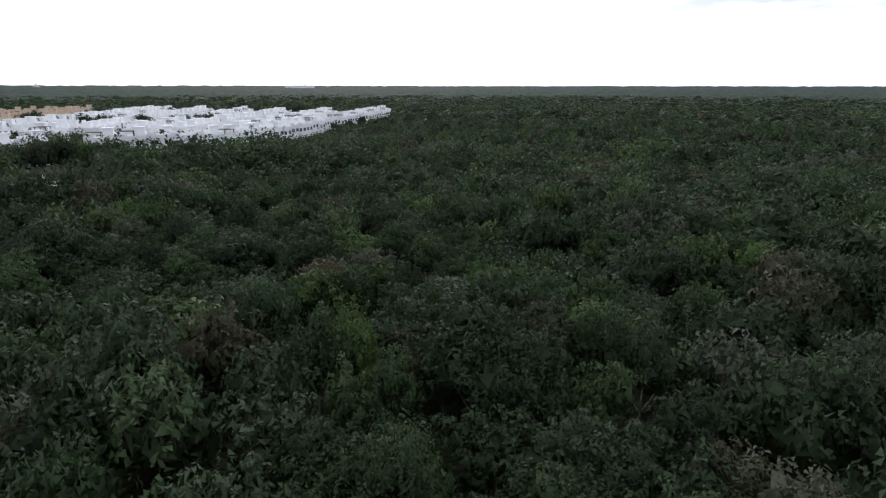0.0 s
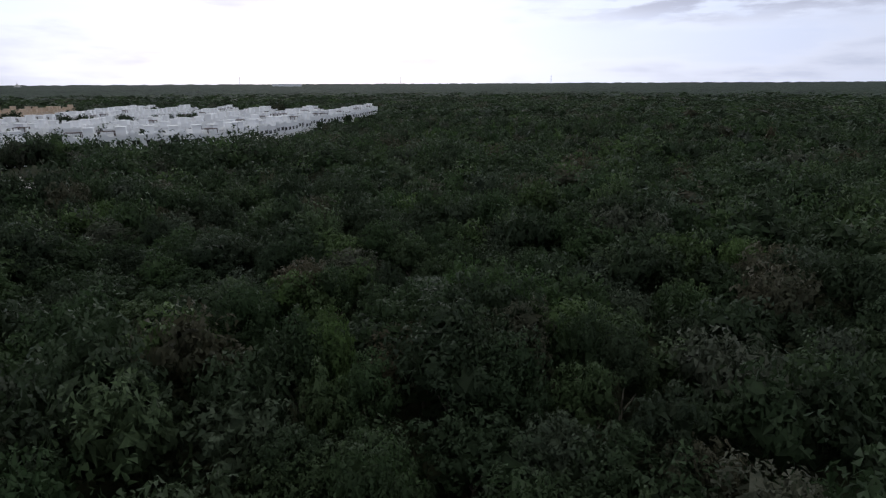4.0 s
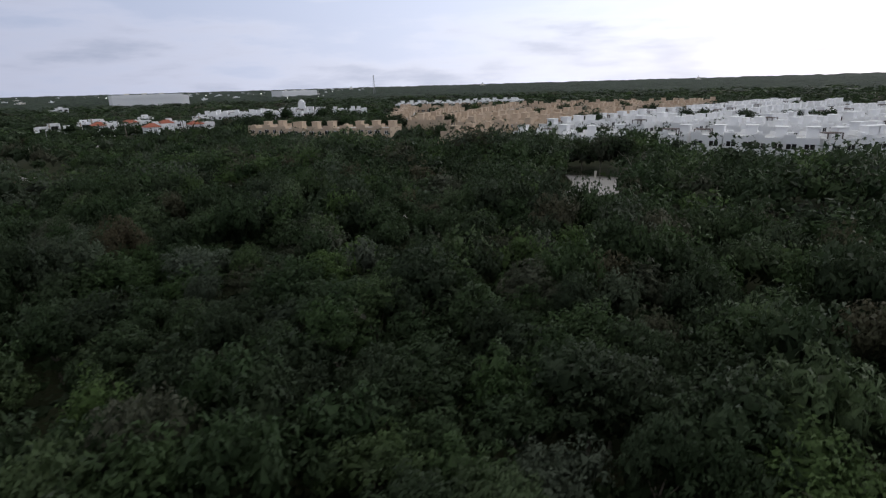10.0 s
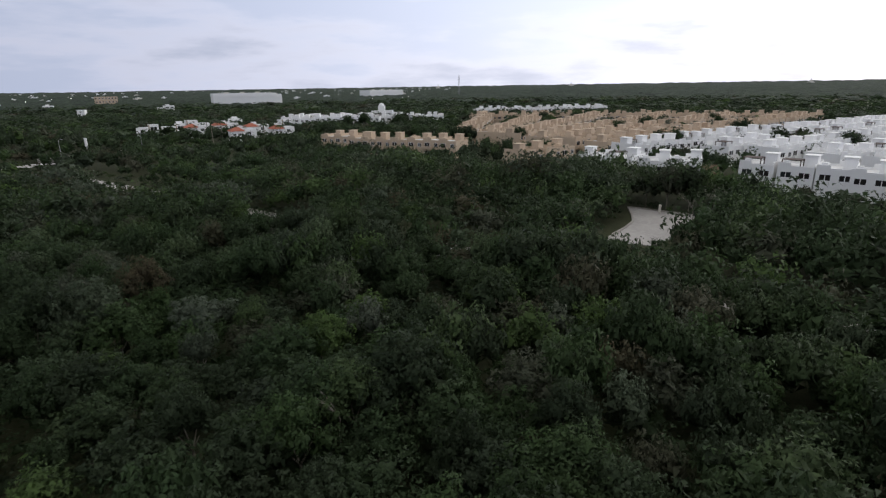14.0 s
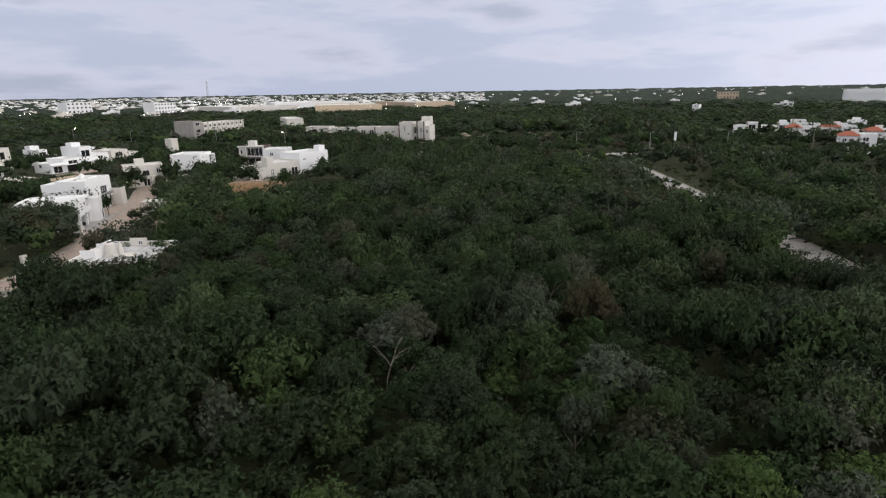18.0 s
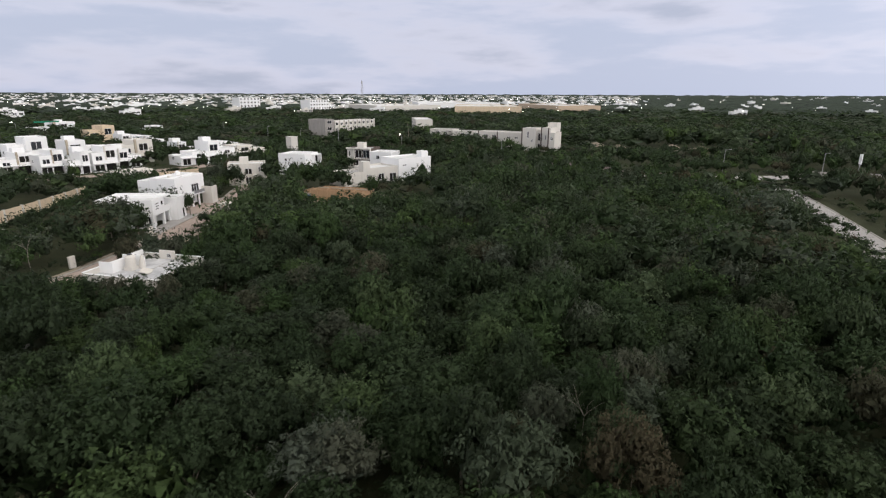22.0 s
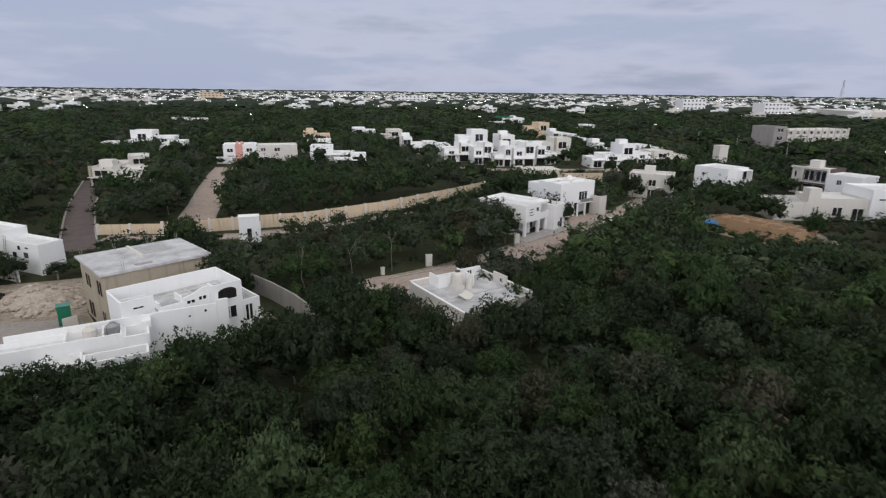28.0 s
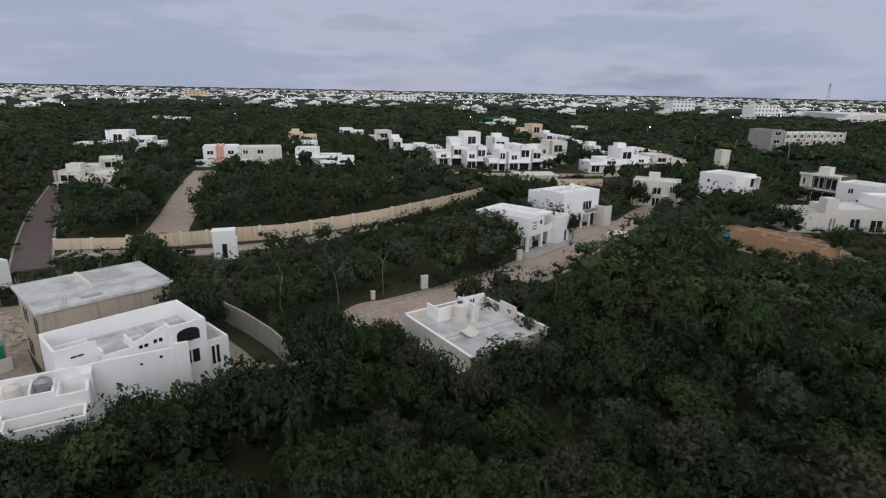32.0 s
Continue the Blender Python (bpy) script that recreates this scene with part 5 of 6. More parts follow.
def apartment(name, label, x, y, yaw, w, d, h, floors, bays, wall, seed, deep=0.0):
    """A flat-roofed block with a window in every bay of every floor."""
    m = pose(x, y, 0, 0, 0, yaw)
    t = house(name, label, m, "apartment block")
    clear_rect(m, 0, 0, w, d, 1.0)
    mass(t, 0, 0, w, d, 0, h, wall, ROOF_WHITE)
    fh, bw_ = h / floors, w / bays
    for f in range(floors):
        for b in range(bays):
            opening(t, "s", 0, b * bw_ + bw_ * 0.28, b * bw_ + bw_ * 0.72, f * fh + fh * 0.32, f * fh + fh * 0.78, random.Random(seed + f * 31 + b).choice((SHADE_OR_RUBBLE, GLASS)))
    if deep:
        for b in range(bays + 1):
            part("fin", boxes((b * bw_ - 0.25, -deep, 0, b * bw_ + 0.25, -0.01, h + 0.5)), wall, t)
    return t


NAP = pose(-225.5, -139.2, 0, 0, 0, 114)
flats = house("pale_apartment_block", "pale three-storey flats of stepped boxes with dark strips", NAP, "apartment block")
clear_rect(NAP, -20, -1, 20, 12, 1.0)
for x0, y0, x1, y1, top in ((0, 0, 6.4, 9, 10.2), (6.42, 1.6, 9.6, 9, 9.4), (9.62, -0.6, 13.4, 9, 10.6), (13.42, -2.4, 16, 8, 8.6), (9.0, 9.02, 13.4, 15, 12.4),
                            (-15, 6, -0.02, 14, 7.6), (-27, 10, -15.02, 18, 7.4), (-44, 16, -31, 24, 6.6), (-62, 22, -48, 30, 6.8)):
    mass(flats, x0, y0, x1, y1, 0, top, PALE, ROOF_WHITE)
for x0, y0, z1 in ((-0.5, -0.25, 10.4), (9.0, -0.9, 10.8), (12.9, -2.6, 10.8), (-15.4, 5.8, 7.6), (-27.4, 9.8, 7.5)):
    part("dark_strip", boxes((x0, y0, 0, x0 + 0.5, y0 + 0.22, z1)), DARK_PANEL, flats, "dark brown vertical strip")
for x0, x1, y0, z0, z1 in ((2.2, 3.0, 0, 5.6, 8.6), (4.2, 5.0, 0, 4.0, 5.2), (7.0, 9.2, 1.6, 4.6, 8.0), (7.0, 9.2, 1.6, 0.4, 3.2), (10.8, 11.6, -0.6, 5.4, 7.4), (14.2, 15.2, -2.4, 5.2, 6.6),
                           (-10, -8.6, 6, 4.6, 5.4), (-6, -4.6, 6, 4.6, 5.4), (-24, -22, 10, 3.6, 5.8), (-19.6, -17.6, 10, 3.6, 5.8), (-40, -38, 16, 3.6, 5.6), (-36, -34.4, 16, 3.6, 5.6),
                           (-58, -56, 22, 3.6, 5.6), (-53, -51.4, 22, 3.6, 5.6)):
    opening(flats, "s", y0, x0, x1, z0, z1, SHADE_OR_RUBBLE)
for i, (x, y, r, h) in enumerate(((-263, -126, 6.5, 3.2), (-263, -113, 6.0, 2.8), (-284, -98, 6.5, 3.2), (-287, -86, 6.0, 3.0))):
    rubble(x, y, r, h, 21 + i, DIRT, "heaps of pale rubble at the forest edge", 60)
keep_clear(-263, -129, -263, -109, 7)
keep_clear(-284, -101, -288, -82, 7)
apartment("pale_apartment_block", "long pale apartment block with flat roofs beyond the avenue", -187, -253, 205, 40, 11, 9.4, 3, 9, PALE, 3, 0.7)
apartment("pale_apartment_block", "tall dark-ended wing of the pale apartment block", -179, -249, 205, 8, 12, 11.0, 3, 1, GREY, 13)
apartment("pale_apartment_block", "pale apartment block with terraces among trees", -258, -253, 240, 34, 11, 9.0, 3, 7, PALE, 4)
apartment("office_block", "white four-storey office block with rows of dark windows", -348, -640, 205, 38, 16, 17, 4, 7, WHITE, 5)
apartment("office_block", "white four-storey office block with rows of dark windows", -300, -770, 200, 36, 16, 19, 4, 6, WHITE, 6)
apartment("office_block", "white block on the skyline of the town", 155, -1110, 190, 62, 20, 16, 3, 8, WHITE, 7)
apartment("office_block", "cream four-storey block on the skyline of the town", 560, -1080, 205, 44, 20, 17, 4, 6, CREAM, 8)
apartment("office_block", "brown office block above the woods", -1000, -150, 101, 31, 18, 16.5, 3, 7, TAN, 9)

# the shopping centre: long low halls
def hall(x, y, yaw, w, d, h, wall, label, doors=True):
    m = pose(x, y, 0, 0, 0, yaw)
    t = house("shopping_hall", label, m, "shopping hall", "shopping halls")
    clear_rect(m, 0, 0, w, d, 2.0)
    mass(t, 0, 0, w, d, 0, h, wall, ROOF_WHITE, "wall", 0.8)
    part("fascia", boxes((0, -0.4, h * 0.72, w, -0.02, h * 0.86)), random.Random(int(x)).choice((PINK, WHITE, TAN)) if doors else wall, t)
    for i in range(3):
        part("roof_unit", boxes((w * (0.2 + 0.25 * i), d * 0.4, h - 0.8, w * (0.2 + 0.25 * i) + 6, d * 0.4 + 4, h + 1.6)), PALE, t)
    # shop doorways are near-black sheets painting the dark inside
    for i in range(4 if doors else 0):
        part("shop_door", boxes((w * (0.1 + 0.22 * i), -0.06, 0, w * (0.1 + 0.22 * i) + w * 0.1, -0.02, h * 0.4)), SHADE_OR_RUBBLE, t)


hall(-500, -560, 262, 130, 90, 10.5, PALE, "pale pinkish shopping hall with a flat roof")
hall(-524, -432, 230, 110, 80, 11, CREAM, "cream shopping hall with a flat roof and red fascia")
hall(-610, -560, 240, 120, 120, 13, WHITE, "white shopping hall set back behind the others")
hall(-660, -420, 245, 150, 60, 11, TAN, "tan shopping hall with loading doors")
hall(-833, 22, 95, 84, 50, 19.0, WHITE, "large plain white warehouse above the woods", False)
hall(-846, 82, 95, 32, 40, 17.0, WHITE, "white warehouse annex with ribbon windows", False)
hall(-1200, 330, 110, 90, 40, 18.0, WHITE, "white hall far off in the woods", False)


def lattice_mast(x, y, h, label, w=3.0):
    t = thing("radio_mast", pose(x, y, 0), label, "mast", "radio masts")
    for sx, sy in ((-1, -1), (1, -1), (1, 1), (-1, 1)):
        bm = bmesh.new()
        cyl(bm, (sx * w / 2, sy * w / 2, 0), (sx * w * 0.18, sy * w * 0.18, h), 0.22, 0.14, 5)
        part("leg", bm, STEEL, t)
    bm = bmesh.new()
    n = int(h / 3)
    for i in range(n):
        z0, z1 = h * i / n, h * (i + 1) / n
        a, b = w / 2 + (w * 0.18 - w / 2) * i / n, w / 2 + (w * 0.18 - w / 2) * (i + 1) / n
        for p, q in (((-a, -a, z0), (b, -b, z1)), ((a, -a, z0), (b, b, z1)), ((a, a, z0), (-b, b, z1)), ((-a, a, z0), (-b, -b, z1))):
            cyl(bm, p, q, 0.09, 0.09, 4)
    part("bracing", bm, STEEL, t)
    bm = bmesh.new()
    for i in range(3):
        a = i * 2.1
        cyl(bm, (0.8 * math.cos(a), 0.8 * math.sin(a), h * 0.86), (0.8 * math.cos(a), 0.8 * math.sin(a), h * 0.97), 0.3, 0.3, 6)
    part("antenna", bm, PALE, t)


lattice_mast(-640, -1018, 52, "tall grey lattice radio mast over the town", 5.0)
lattice_mast(-1250, 560, 48, "grey lattice radio mast above the woods", 4.0)
for x, y in ((-180, 3400), (-1100, 3300), (700, 3300)):
    lattice_mast(x, y, 62, "thin radio mast on the horizon", 5.0)


def street_lamp(x, y, yaw, lit, h=8.0):
    t = thing("street_lamp", pose(x, y, 0, 0, 0, yaw), "grey steel street lamp with a short arm", "street lamp", "street lamps")
    bm = bmesh.new()
    cyl(bm, (0, 0, 0), (0, 0, h), 0.11, 0.07, 6)
    part("pole", bm, STEEL, t)
    bm = bmesh.new()
    cyl(bm, (0, 0, h - 0.1), (1.5, 0, h + 0.25), 0.05, 0.04, 5)
    part("arm", bm, STEEL, t)
    part("head", boxes((1.3, -0.18, h + 0.18, 2.1, 0.18, h + 0.34)), LAMP if lit else STEEL, t, "lit lamp head" if lit else "")


for i, (x, y) in enumerate(((-138, -300), (-146, -250), (-151, -219), (-158, -192), (-172, -160), (-192, -118), (-130, -350), (-122, -430),
                            (114, -341), (187, -343), (64, -362), (11, -366), (-40, -372), (-84, -380), (-236, -20), (-253, 4), (-222, -44))):
    street_lamp(x, y, 200 + 15 * i, i % 4 == 0 and i < 13)
sgn = thing("road_sign", pose(-252, -15, 0, 0, 0, 60), "tall pale advertising sign beside the crossing road", "sign")
part("pole", boxes((-0.15, -0.15, 0, 0.15, 0.15, 4.0)), STEEL, sgn)
part("board", boxes((-0.5, -0.15, 4.0, 0.5, 0.15, 7.2)), WHITE, sgn)
lw = thing("roadside_wall", pose(-238, -28, 0, 0, 0, 125), "low dark and pale wall along the crossing road", "wall", "", "structure")
part("panel", boxes((0, 0, 0, 42, 0.25, 1.6)), GREY, lw)

# houses beyond the crossing road, with palms
for i, (x, y, yaw, w, h) in enumerate(((-338, -9, 98, 11, 6.6), (-344, 3, 98, 12, 6.2), (-366, 14, 100, 13, 6.8), (-372, 34, 100, 12, 6.6), (-352, 62, 104, 12, 6.2))):
    modern_house(x, y, yaw, w, 9, h, 90 + i, WHITE, "white flat-roofed house beyond the crossing road")


def tiled_house(x, y, yaw, w, d, h, seed):
    """A white house with one hipped tile roof beside a flat-roofed wing and a small tower."""
    m = pose(x, y, 0, 0, 0, yaw)
    t = house("tiled_house", "white two-storey house with red clay tile roof", m, "house", "tiled houses")
    clear_rect(m, 0, -3, w, d, 1.0)
    cut = w * 0.55
    part("wall", ring_walls(0, 0, cut, d, 0, h - 1.2), WHITE, t)
    mass(t, cut + 0.02, 0.8, w, d - 0.6, 0, h - 0.4, WHITE, ROOF_WHITE, "wing_wall")
    mass(t, cut - 2.6, d * 0.5, cut - 0.2, d * 0.5 + 2.4, h - 1.2, h + 1.0, WHITE, ROOF_WHITE, "tower", 0.1)
    bm = bmesh.new()
    v = [bm.verts.new(p) for p in ((-0.5, -0.5, h - 1.2), (cut - 0.02, -0.5, h - 1.2), (cut - 0.02, d + 0.5, h - 1.2), (-0.5, d + 0.5, h - 1.2),
                                   (cut * 0.35, d * 0.4, h + 0.5), (cut * 0.65, d * 0.4, h + 0.5))]
    for f in ((0, 1, 5, 4), (1, 2, 5), (2, 3, 4, 5), (3, 0, 4), (3, 2, 1, 0)):
        bm.faces.new([v[k] for k in f])
    part("roof", bm, RED_TILE, t, "red clay tile roof")
    part("garden_wall", boxes((-1.0, -3.0, 0, w + 1.0, -2.8, 2.0)), WHITE, t)
    opening(t, "s", 0, 1.0, 2.4, h * 0.45, h * 0.45 + 1.3, SHADE_OR_RUBBLE)
    opening(t, "s", 0, 3.2, 4.4, h * 0.45, h * 0.45 + 1.3, SHADE_OR_RUBBLE)
    opening(t, "s", 0.8, cut + 1.0, cut + 2.8, h * 0.5, h * 0.5 + 1.5, SHADE_OR_RUBBLE)
    opening(t, "s", 0, 1.2, 3.4, 0.1, 2.2, SHADE_OR_RUBBLE)


for i, (x, y, yaw, w, h) in enumerate(((-284, 38, 98, 12, 6.4), (-322, 16, 98, 12, 6.6), (-330, 30, 100, 13, 6.8), (-314, 46, 100, 12, 6.4), (-292, 58, 102, 11, 6.2))):
    tiled_house(x, y, yaw, w, 9, h, 70 + i)
NCH = pose(-560, -82, 0, 0, 0, 80)
chap = house("white_turret_house", "small white turret house lit on the roof", NCH)
mass(chap, 0, 0, 6, 5, 0, 9.5, WHITE, ROOF_WHITE)
opening(chap, "s", 0, 2.4, 3.6, 7.2, 8.4, SHADE_OR_RUBBLE)
part("lamp", boxes((2.6, 2.6, 9.1, 3.0, 3.0, 9.6)), LAMP, chap)
ND2 = pose(-420, 140, 0, 0, 0, 70)
dome = house("domed_house", "white house with a small round dome tower", ND2)
mass(dome, 0, 0, 16, 10, 0, 7, WHITE, ROOF_WHITE)
mass(dome, 5, 2, 10, 7, 6.5, 10.5, WHITE, ROOF_WHITE, "tower")
bm = bmesh.new()
bmesh.ops.create_uvsphere(bm, u_segments=16, v_segments=8, radius=2.2)
bmesh.ops.translate(bm, verts=bm.verts, vec=(7.5, 4.5, 10.4))
part("dome", bm, WHITE, dome)
for i in range(4):
    opening(dome, "s", 0, 1 + 3.8 * i, 3 + 3.8 * i, 3.8, 5.4, SHADE_OR_RUBBLE)
# carport and tiled roof beside the tan rows
cp = house("flat_carport", "low tan carport with dark openings among the tan houses", pose(-160, 118, 0, 0, 0, 40), "carport")
part("roof", boxes((0, 0, 2.8, 12, 6, 3.1)), TAN, cp)
for i in range(4):
    part("column", boxes((0.2 + 3.7 * i, 0.2, 0, 0.6 + 3.7 * i, 0.6, 2.8)), TAN, cp)
part("back_wall", boxes((0, 5.7, 0, 12, 6, 2.8)), DARK_PANEL, cp)
keep_clear(-158, 120, -152, 126, 5)
th = house("thatched_roof", "brown thatched gable roof behind the white corner house", pose(-106, 148, 0, 0, 0, 40), "shelter")
bm = bmesh.new()
v = [bm.verts.new(p) for p in ((-3, -2.6, 2.4), (3, -2.6, 2.4), (3, 2.6, 2.4), (-3, 2.6, 2.4), (-2.4, 0, 4.6), (2.4, 0, 4.6))]
for f in ((0, 1, 5, 4), (2, 3, 4, 5), (1, 2, 5), (3, 0, 4), (3, 2, 1, 0)):
    bm.faces.new([v[i] for i in f])
part("roof", bm, THATCH, th)
for sx in (-2.4, 2.4):
    for sy in (-2, 2):
        part("column", boxes((sx - 0.12, sy - 0.12, 0, sx + 0.12, sy + 0.12, 2.45)), BARK, th)

# ---- the far town ----
def woods_top(r):
    """How high the tree tops stand at a distance from the middle: the land rises a little towards the horizon."""
    return 6.0 + 15.0 * (max(r - 840, 0) / 4060) ** 2


TOWN = [(WHITE, "small white flat-roofed building in the far town"), (WHITE, "low white flat-roofed building in the far town"), (PALE, "pale grey flat-roofed building in the far town")]
town_kinds = []
for i, (mt, lb) in enumerate(TOWN * 2):
    t = house("town_building", lb, pose(0, 0, 0), "building", "far town buildings")
    hh = 7.4 if i < 3 else 8.8
    part("wall", boxes((-8, -5, 0, 4, 5, hh), (4, -4, 0, 10, 5, hh - 1.6)), mt, t)
    part("stair_tower", boxes((-3, -1, hh, 1, 3, hh + 1.6)), mt, t)
    part("roof", boxes((-8.2, -5.2, hh, -3.05, 5.2, hh + 0.25), (1.05, -5.2, hh, 4.2, 5.2, hh + 0.25)), ROOF_WHITE, t)
    for b in range(2):
        opening(t, "n", 5, -7 + 5.0 * b, -4 + 5.0 * b, 4.6, 6.2, SHADE_OR_RUBBLE)
    town_kinds.append({"ob": t, "used": False})
q = random.Random(77)
placed = 0
while placed < 240:
    d = 620 + 1500 * q.random()
    az = q.uniform(-147, -44) if q.random() < 0.95 else q.uniform(-182, -147)
    x, y = -60 + d * math.cos(radians(az)), 20 + d * math.sin(radians(az))
    if any(math.hypot(x - cx, y - cy) < r for cx, cy, r in ((-560, -480, 170), (-350, -640, 40), (-300, -770, 40), (155, -1110, 60))):
        continue
    t = q.choice(town_kinds)
    if t["used"]:
        copy_thing(t["ob"], pose(x, y, 0, 0, 0, q.uniform(-25, 25) + az + 90))
    else:
        t["ob"].matrix_basis = pose(x, y, 0, 0, 0, az + 90)
        t["used"] = True
    if d < 900:
        keep_clear(x, y, x + 0.1, y, 9)
    placed += 1
bm = bmesh.new()
for i in range(420):
    d = 480 + 2200 * q.random()
    az = q.uniform(-148, -42) if i % 14 else q.uniform(-200, -148)
    x, y = -60 + d * math.cos(radians(az)), 20 + d * math.sin(radians(az))
    s = 0.16 + d / 7000
    z = q.uniform(8.5, 10.5)
    box(bm, x - s, y - s, z - s * 0.6, x + s, y + s, z + s * 0.6)
tagged(new("town_lights", as_mesh("town_lights", bm, LAMP)), "scattered lit street lights of the far town", "lights", "", "stuff")

# the mass of the town's roofs, too many and too far to tell apart
for name, mt, lb, count, seed in (("white_town_roofs", WHITE, "mass of small white flat-roofed buildings of the far town", 1500, 5),
                                  ("cream_town_roofs", PALE, "mass of pale flat-roofed buildings of the far town", 800, 6)):
    q = random.Random(seed)
    bm = bmesh.new()
    for i in range(count):
        d = 900 + 2900 * q.random() ** 0.85
        az = q.uniform(-147, -42) if i % 22 else q.uniform(-205, -147)
        x, y = -60 + d * math.cos(radians(az)), 20 + d * math.sin(radians(az))
        w, dp, top = q.uniform(3, 11), q.uniform(3, 9), woods_top(d) + q.uniform(0.6, 3.2)
        box(bm, x - w, y - dp, 0, x + w, y + dp, top)
        box(bm, x - w * 0.4, y - dp * 0.4, top, x + w * 0.1, y + dp * 0.2, top + q.uniform(1.2, 2.6))
    tagged(new(name, as_mesh(name, bm, mt)), lb, "buildings", "", "stuff")

# hotel pyramids on the skyline, kilometres away
def stepped_tower(x, y, w, h, label):
    t = thing("skyline_tower", pose(x, y, 0), label, "building", "skyline towers")
    for i in range(5):
        f = 1 - i / 5
        part("tier", boxes((-w / 2 * f, -w / 2 * f, h * i / 5 + (0 if i == 0 else 0.01), w / 2 * f, w / 2 * f, h * (i + 1) / 5)), PALE, t)
    bm = bmesh.new()
    cyl(bm, (0, 0, h), (0, 0, h * 1.35), 1.2, 0.6, 6)
    part("spire", bm, STEEL, t)


stepped_tower(-2080, 2900, 40, 26, "hazy stepped tower on the horizon")
stepped_tower(-2900, 1980, 40, 26, "hazy stepped tower on the horizon")
stepped_tower(-3250, 1260, 34, 26, "hazy stepped tower on the horizon")
hall(-700, 2700, 70, 160, 60, 22, WHITE, "white hall on the far horizon", False)
# ---- forest ----
def ico(level):
    bm = bmesh.new()
    bmesh.ops.create_icosphere(bm, subdivisions=level, radius=1.0)
    v = np.array([x.co[:] for x in bm.verts])
    f = np.array([[x.index for x in y.verts] for y in bm.faces])
    bm.free()
    return v, f


ICO1, ICO2 = ico(1), ico(2)
OCTA = (np.array([[1.0, 0, 0], [0, 1, 0], [-1, 0, 0], [0, -1, 0], [0, 0, 1], [0, 0, -1]]),
        np.array([[0, 1, 4], [1, 2, 4], [2, 3, 4], [3, 0, 4], [1, 0, 5], [2, 1, 5], [3, 2, 5], [0, 3, 5]]))


def unit(d):
    return d / (np.linalg.norm(d, axis=-1, keepdims=True) + 1e-9)


def crown(rs, lobes, clumps, each, leaf, radius=2.3, height=3.2, ball=ICO1, core=0.6):
    """A crown as arrays: a few limbs' masses, each set with domed clumps of pointed leaves round a ragged heart. Its base is at z = 0."""
    vs, fs, ns, n = [], [], [], 0
    v, f = ball
    for i in range(lobes):
        a = 2 * math.pi * (i * 0.381966 + rs.uniform(-0.08, 0.08))
        rr = radius * 0.72 * math.sqrt((i + 0.25) / lobes)
        c = np.array([rr * math.cos(a), rr * math.sin(a), height * (0.66 - 0.5 * (rr / radius) ** 2) * rs.uniform(0.72, 1.18)])
        s = np.array([1, 1, 0.8]) * radius * rs.uniform(0.85, 1.2) * (1.12 / math.sqrt(lobes + 0.6) if lobes > 2 else 0.8)
        # the heart: loose sprays of foliage lying over one another
        tri = v[f]
        mid = tri.mean(1, keepdims=True)
        tri = mid * rs.uniform(0.7, 1.15, (len(f), 1, 1)) + (tri - mid) * 1.15 + rs.normal(scale=0.24, size=tri.shape)
        vs.append((c - np.array([0, 0, 0.22 * s[2]]) + tri * s * core).reshape(-1, 3))
        ns.append(unit(np.repeat(mid, 3, 1) + rs.normal(scale=0.22, size=tri.shape)).reshape(-1, 3))
        fs.append(n + np.arange(3 * len(f)).reshape(-1, 3))
        n += 3 * len(f)
        g = np.arange(clumps) + rs.uniform(-0.3, 0.3, clumps)
        z = 1.0 - 1.35 * (g + 0.5) / clumps
        ph = g * 2.39996 + rs.uniform(0, 6)
        q = np.sqrt(np.maximum(0, 1 - z * z))
        d0 = np.stack([q * np.cos(ph), q * np.sin(ph), z], 1)
        cc = c + d0 * s * rs.uniform(0.74, 1.10, (clumps, 1))
        cr = s[0] * rs.uniform(0.7, 1.25, (clumps, 1, 1)) * 1.3 / math.sqrt(clumps)
        d = rs.normal(size=(clumps, each, 3)) + 0.45 * d0[:, None]
        d[..., 2] += 0.4
        d = unit(d)
        p = cc[:, None] + d * cr * rs.uniform(0.6, 1.1, (clumps, each, 1)) * np.array([1, 1, 0.8])
        soft = unit(d + 0.45 * d0[:, None] + np.array([0, 0, 0.1])).reshape(-1, 3)
        p, d = p.reshape(-1, 3), d.reshape(-1, 3)
        m = len(p)
        nrm = unit(d + rs.normal(scale=0.4, size=(m, 3)) + np.array([0, 0, 0.3]))
        t = unit(np.cross(nrm, rs.normal(size=(m, 3))))
        b = np.cross(nrm, t)
        l = leaf * rs.uniform(0.6, 1.35, (m, 1))
        tri = np.stack([p - t * l * 0.5 + b * l * 0.30, p - t * l * 0.42 - b * l * 0.34, p + t * l * 0.62 - nrm * l * 0.15], 1)
        vs.append(tri.reshape(-1, 3))
        ns.append(np.repeat(unit(soft + rs.normal(scale=0.07, size=(m, 3))), 3, 0))
        fs.append(n + 3 * np.arange(m)[:, None] + np.array([[0, 1, 2]]))
        n += 3 * m
    return np.concatenate(vs), np.concatenate(fs), np.concatenate(ns)


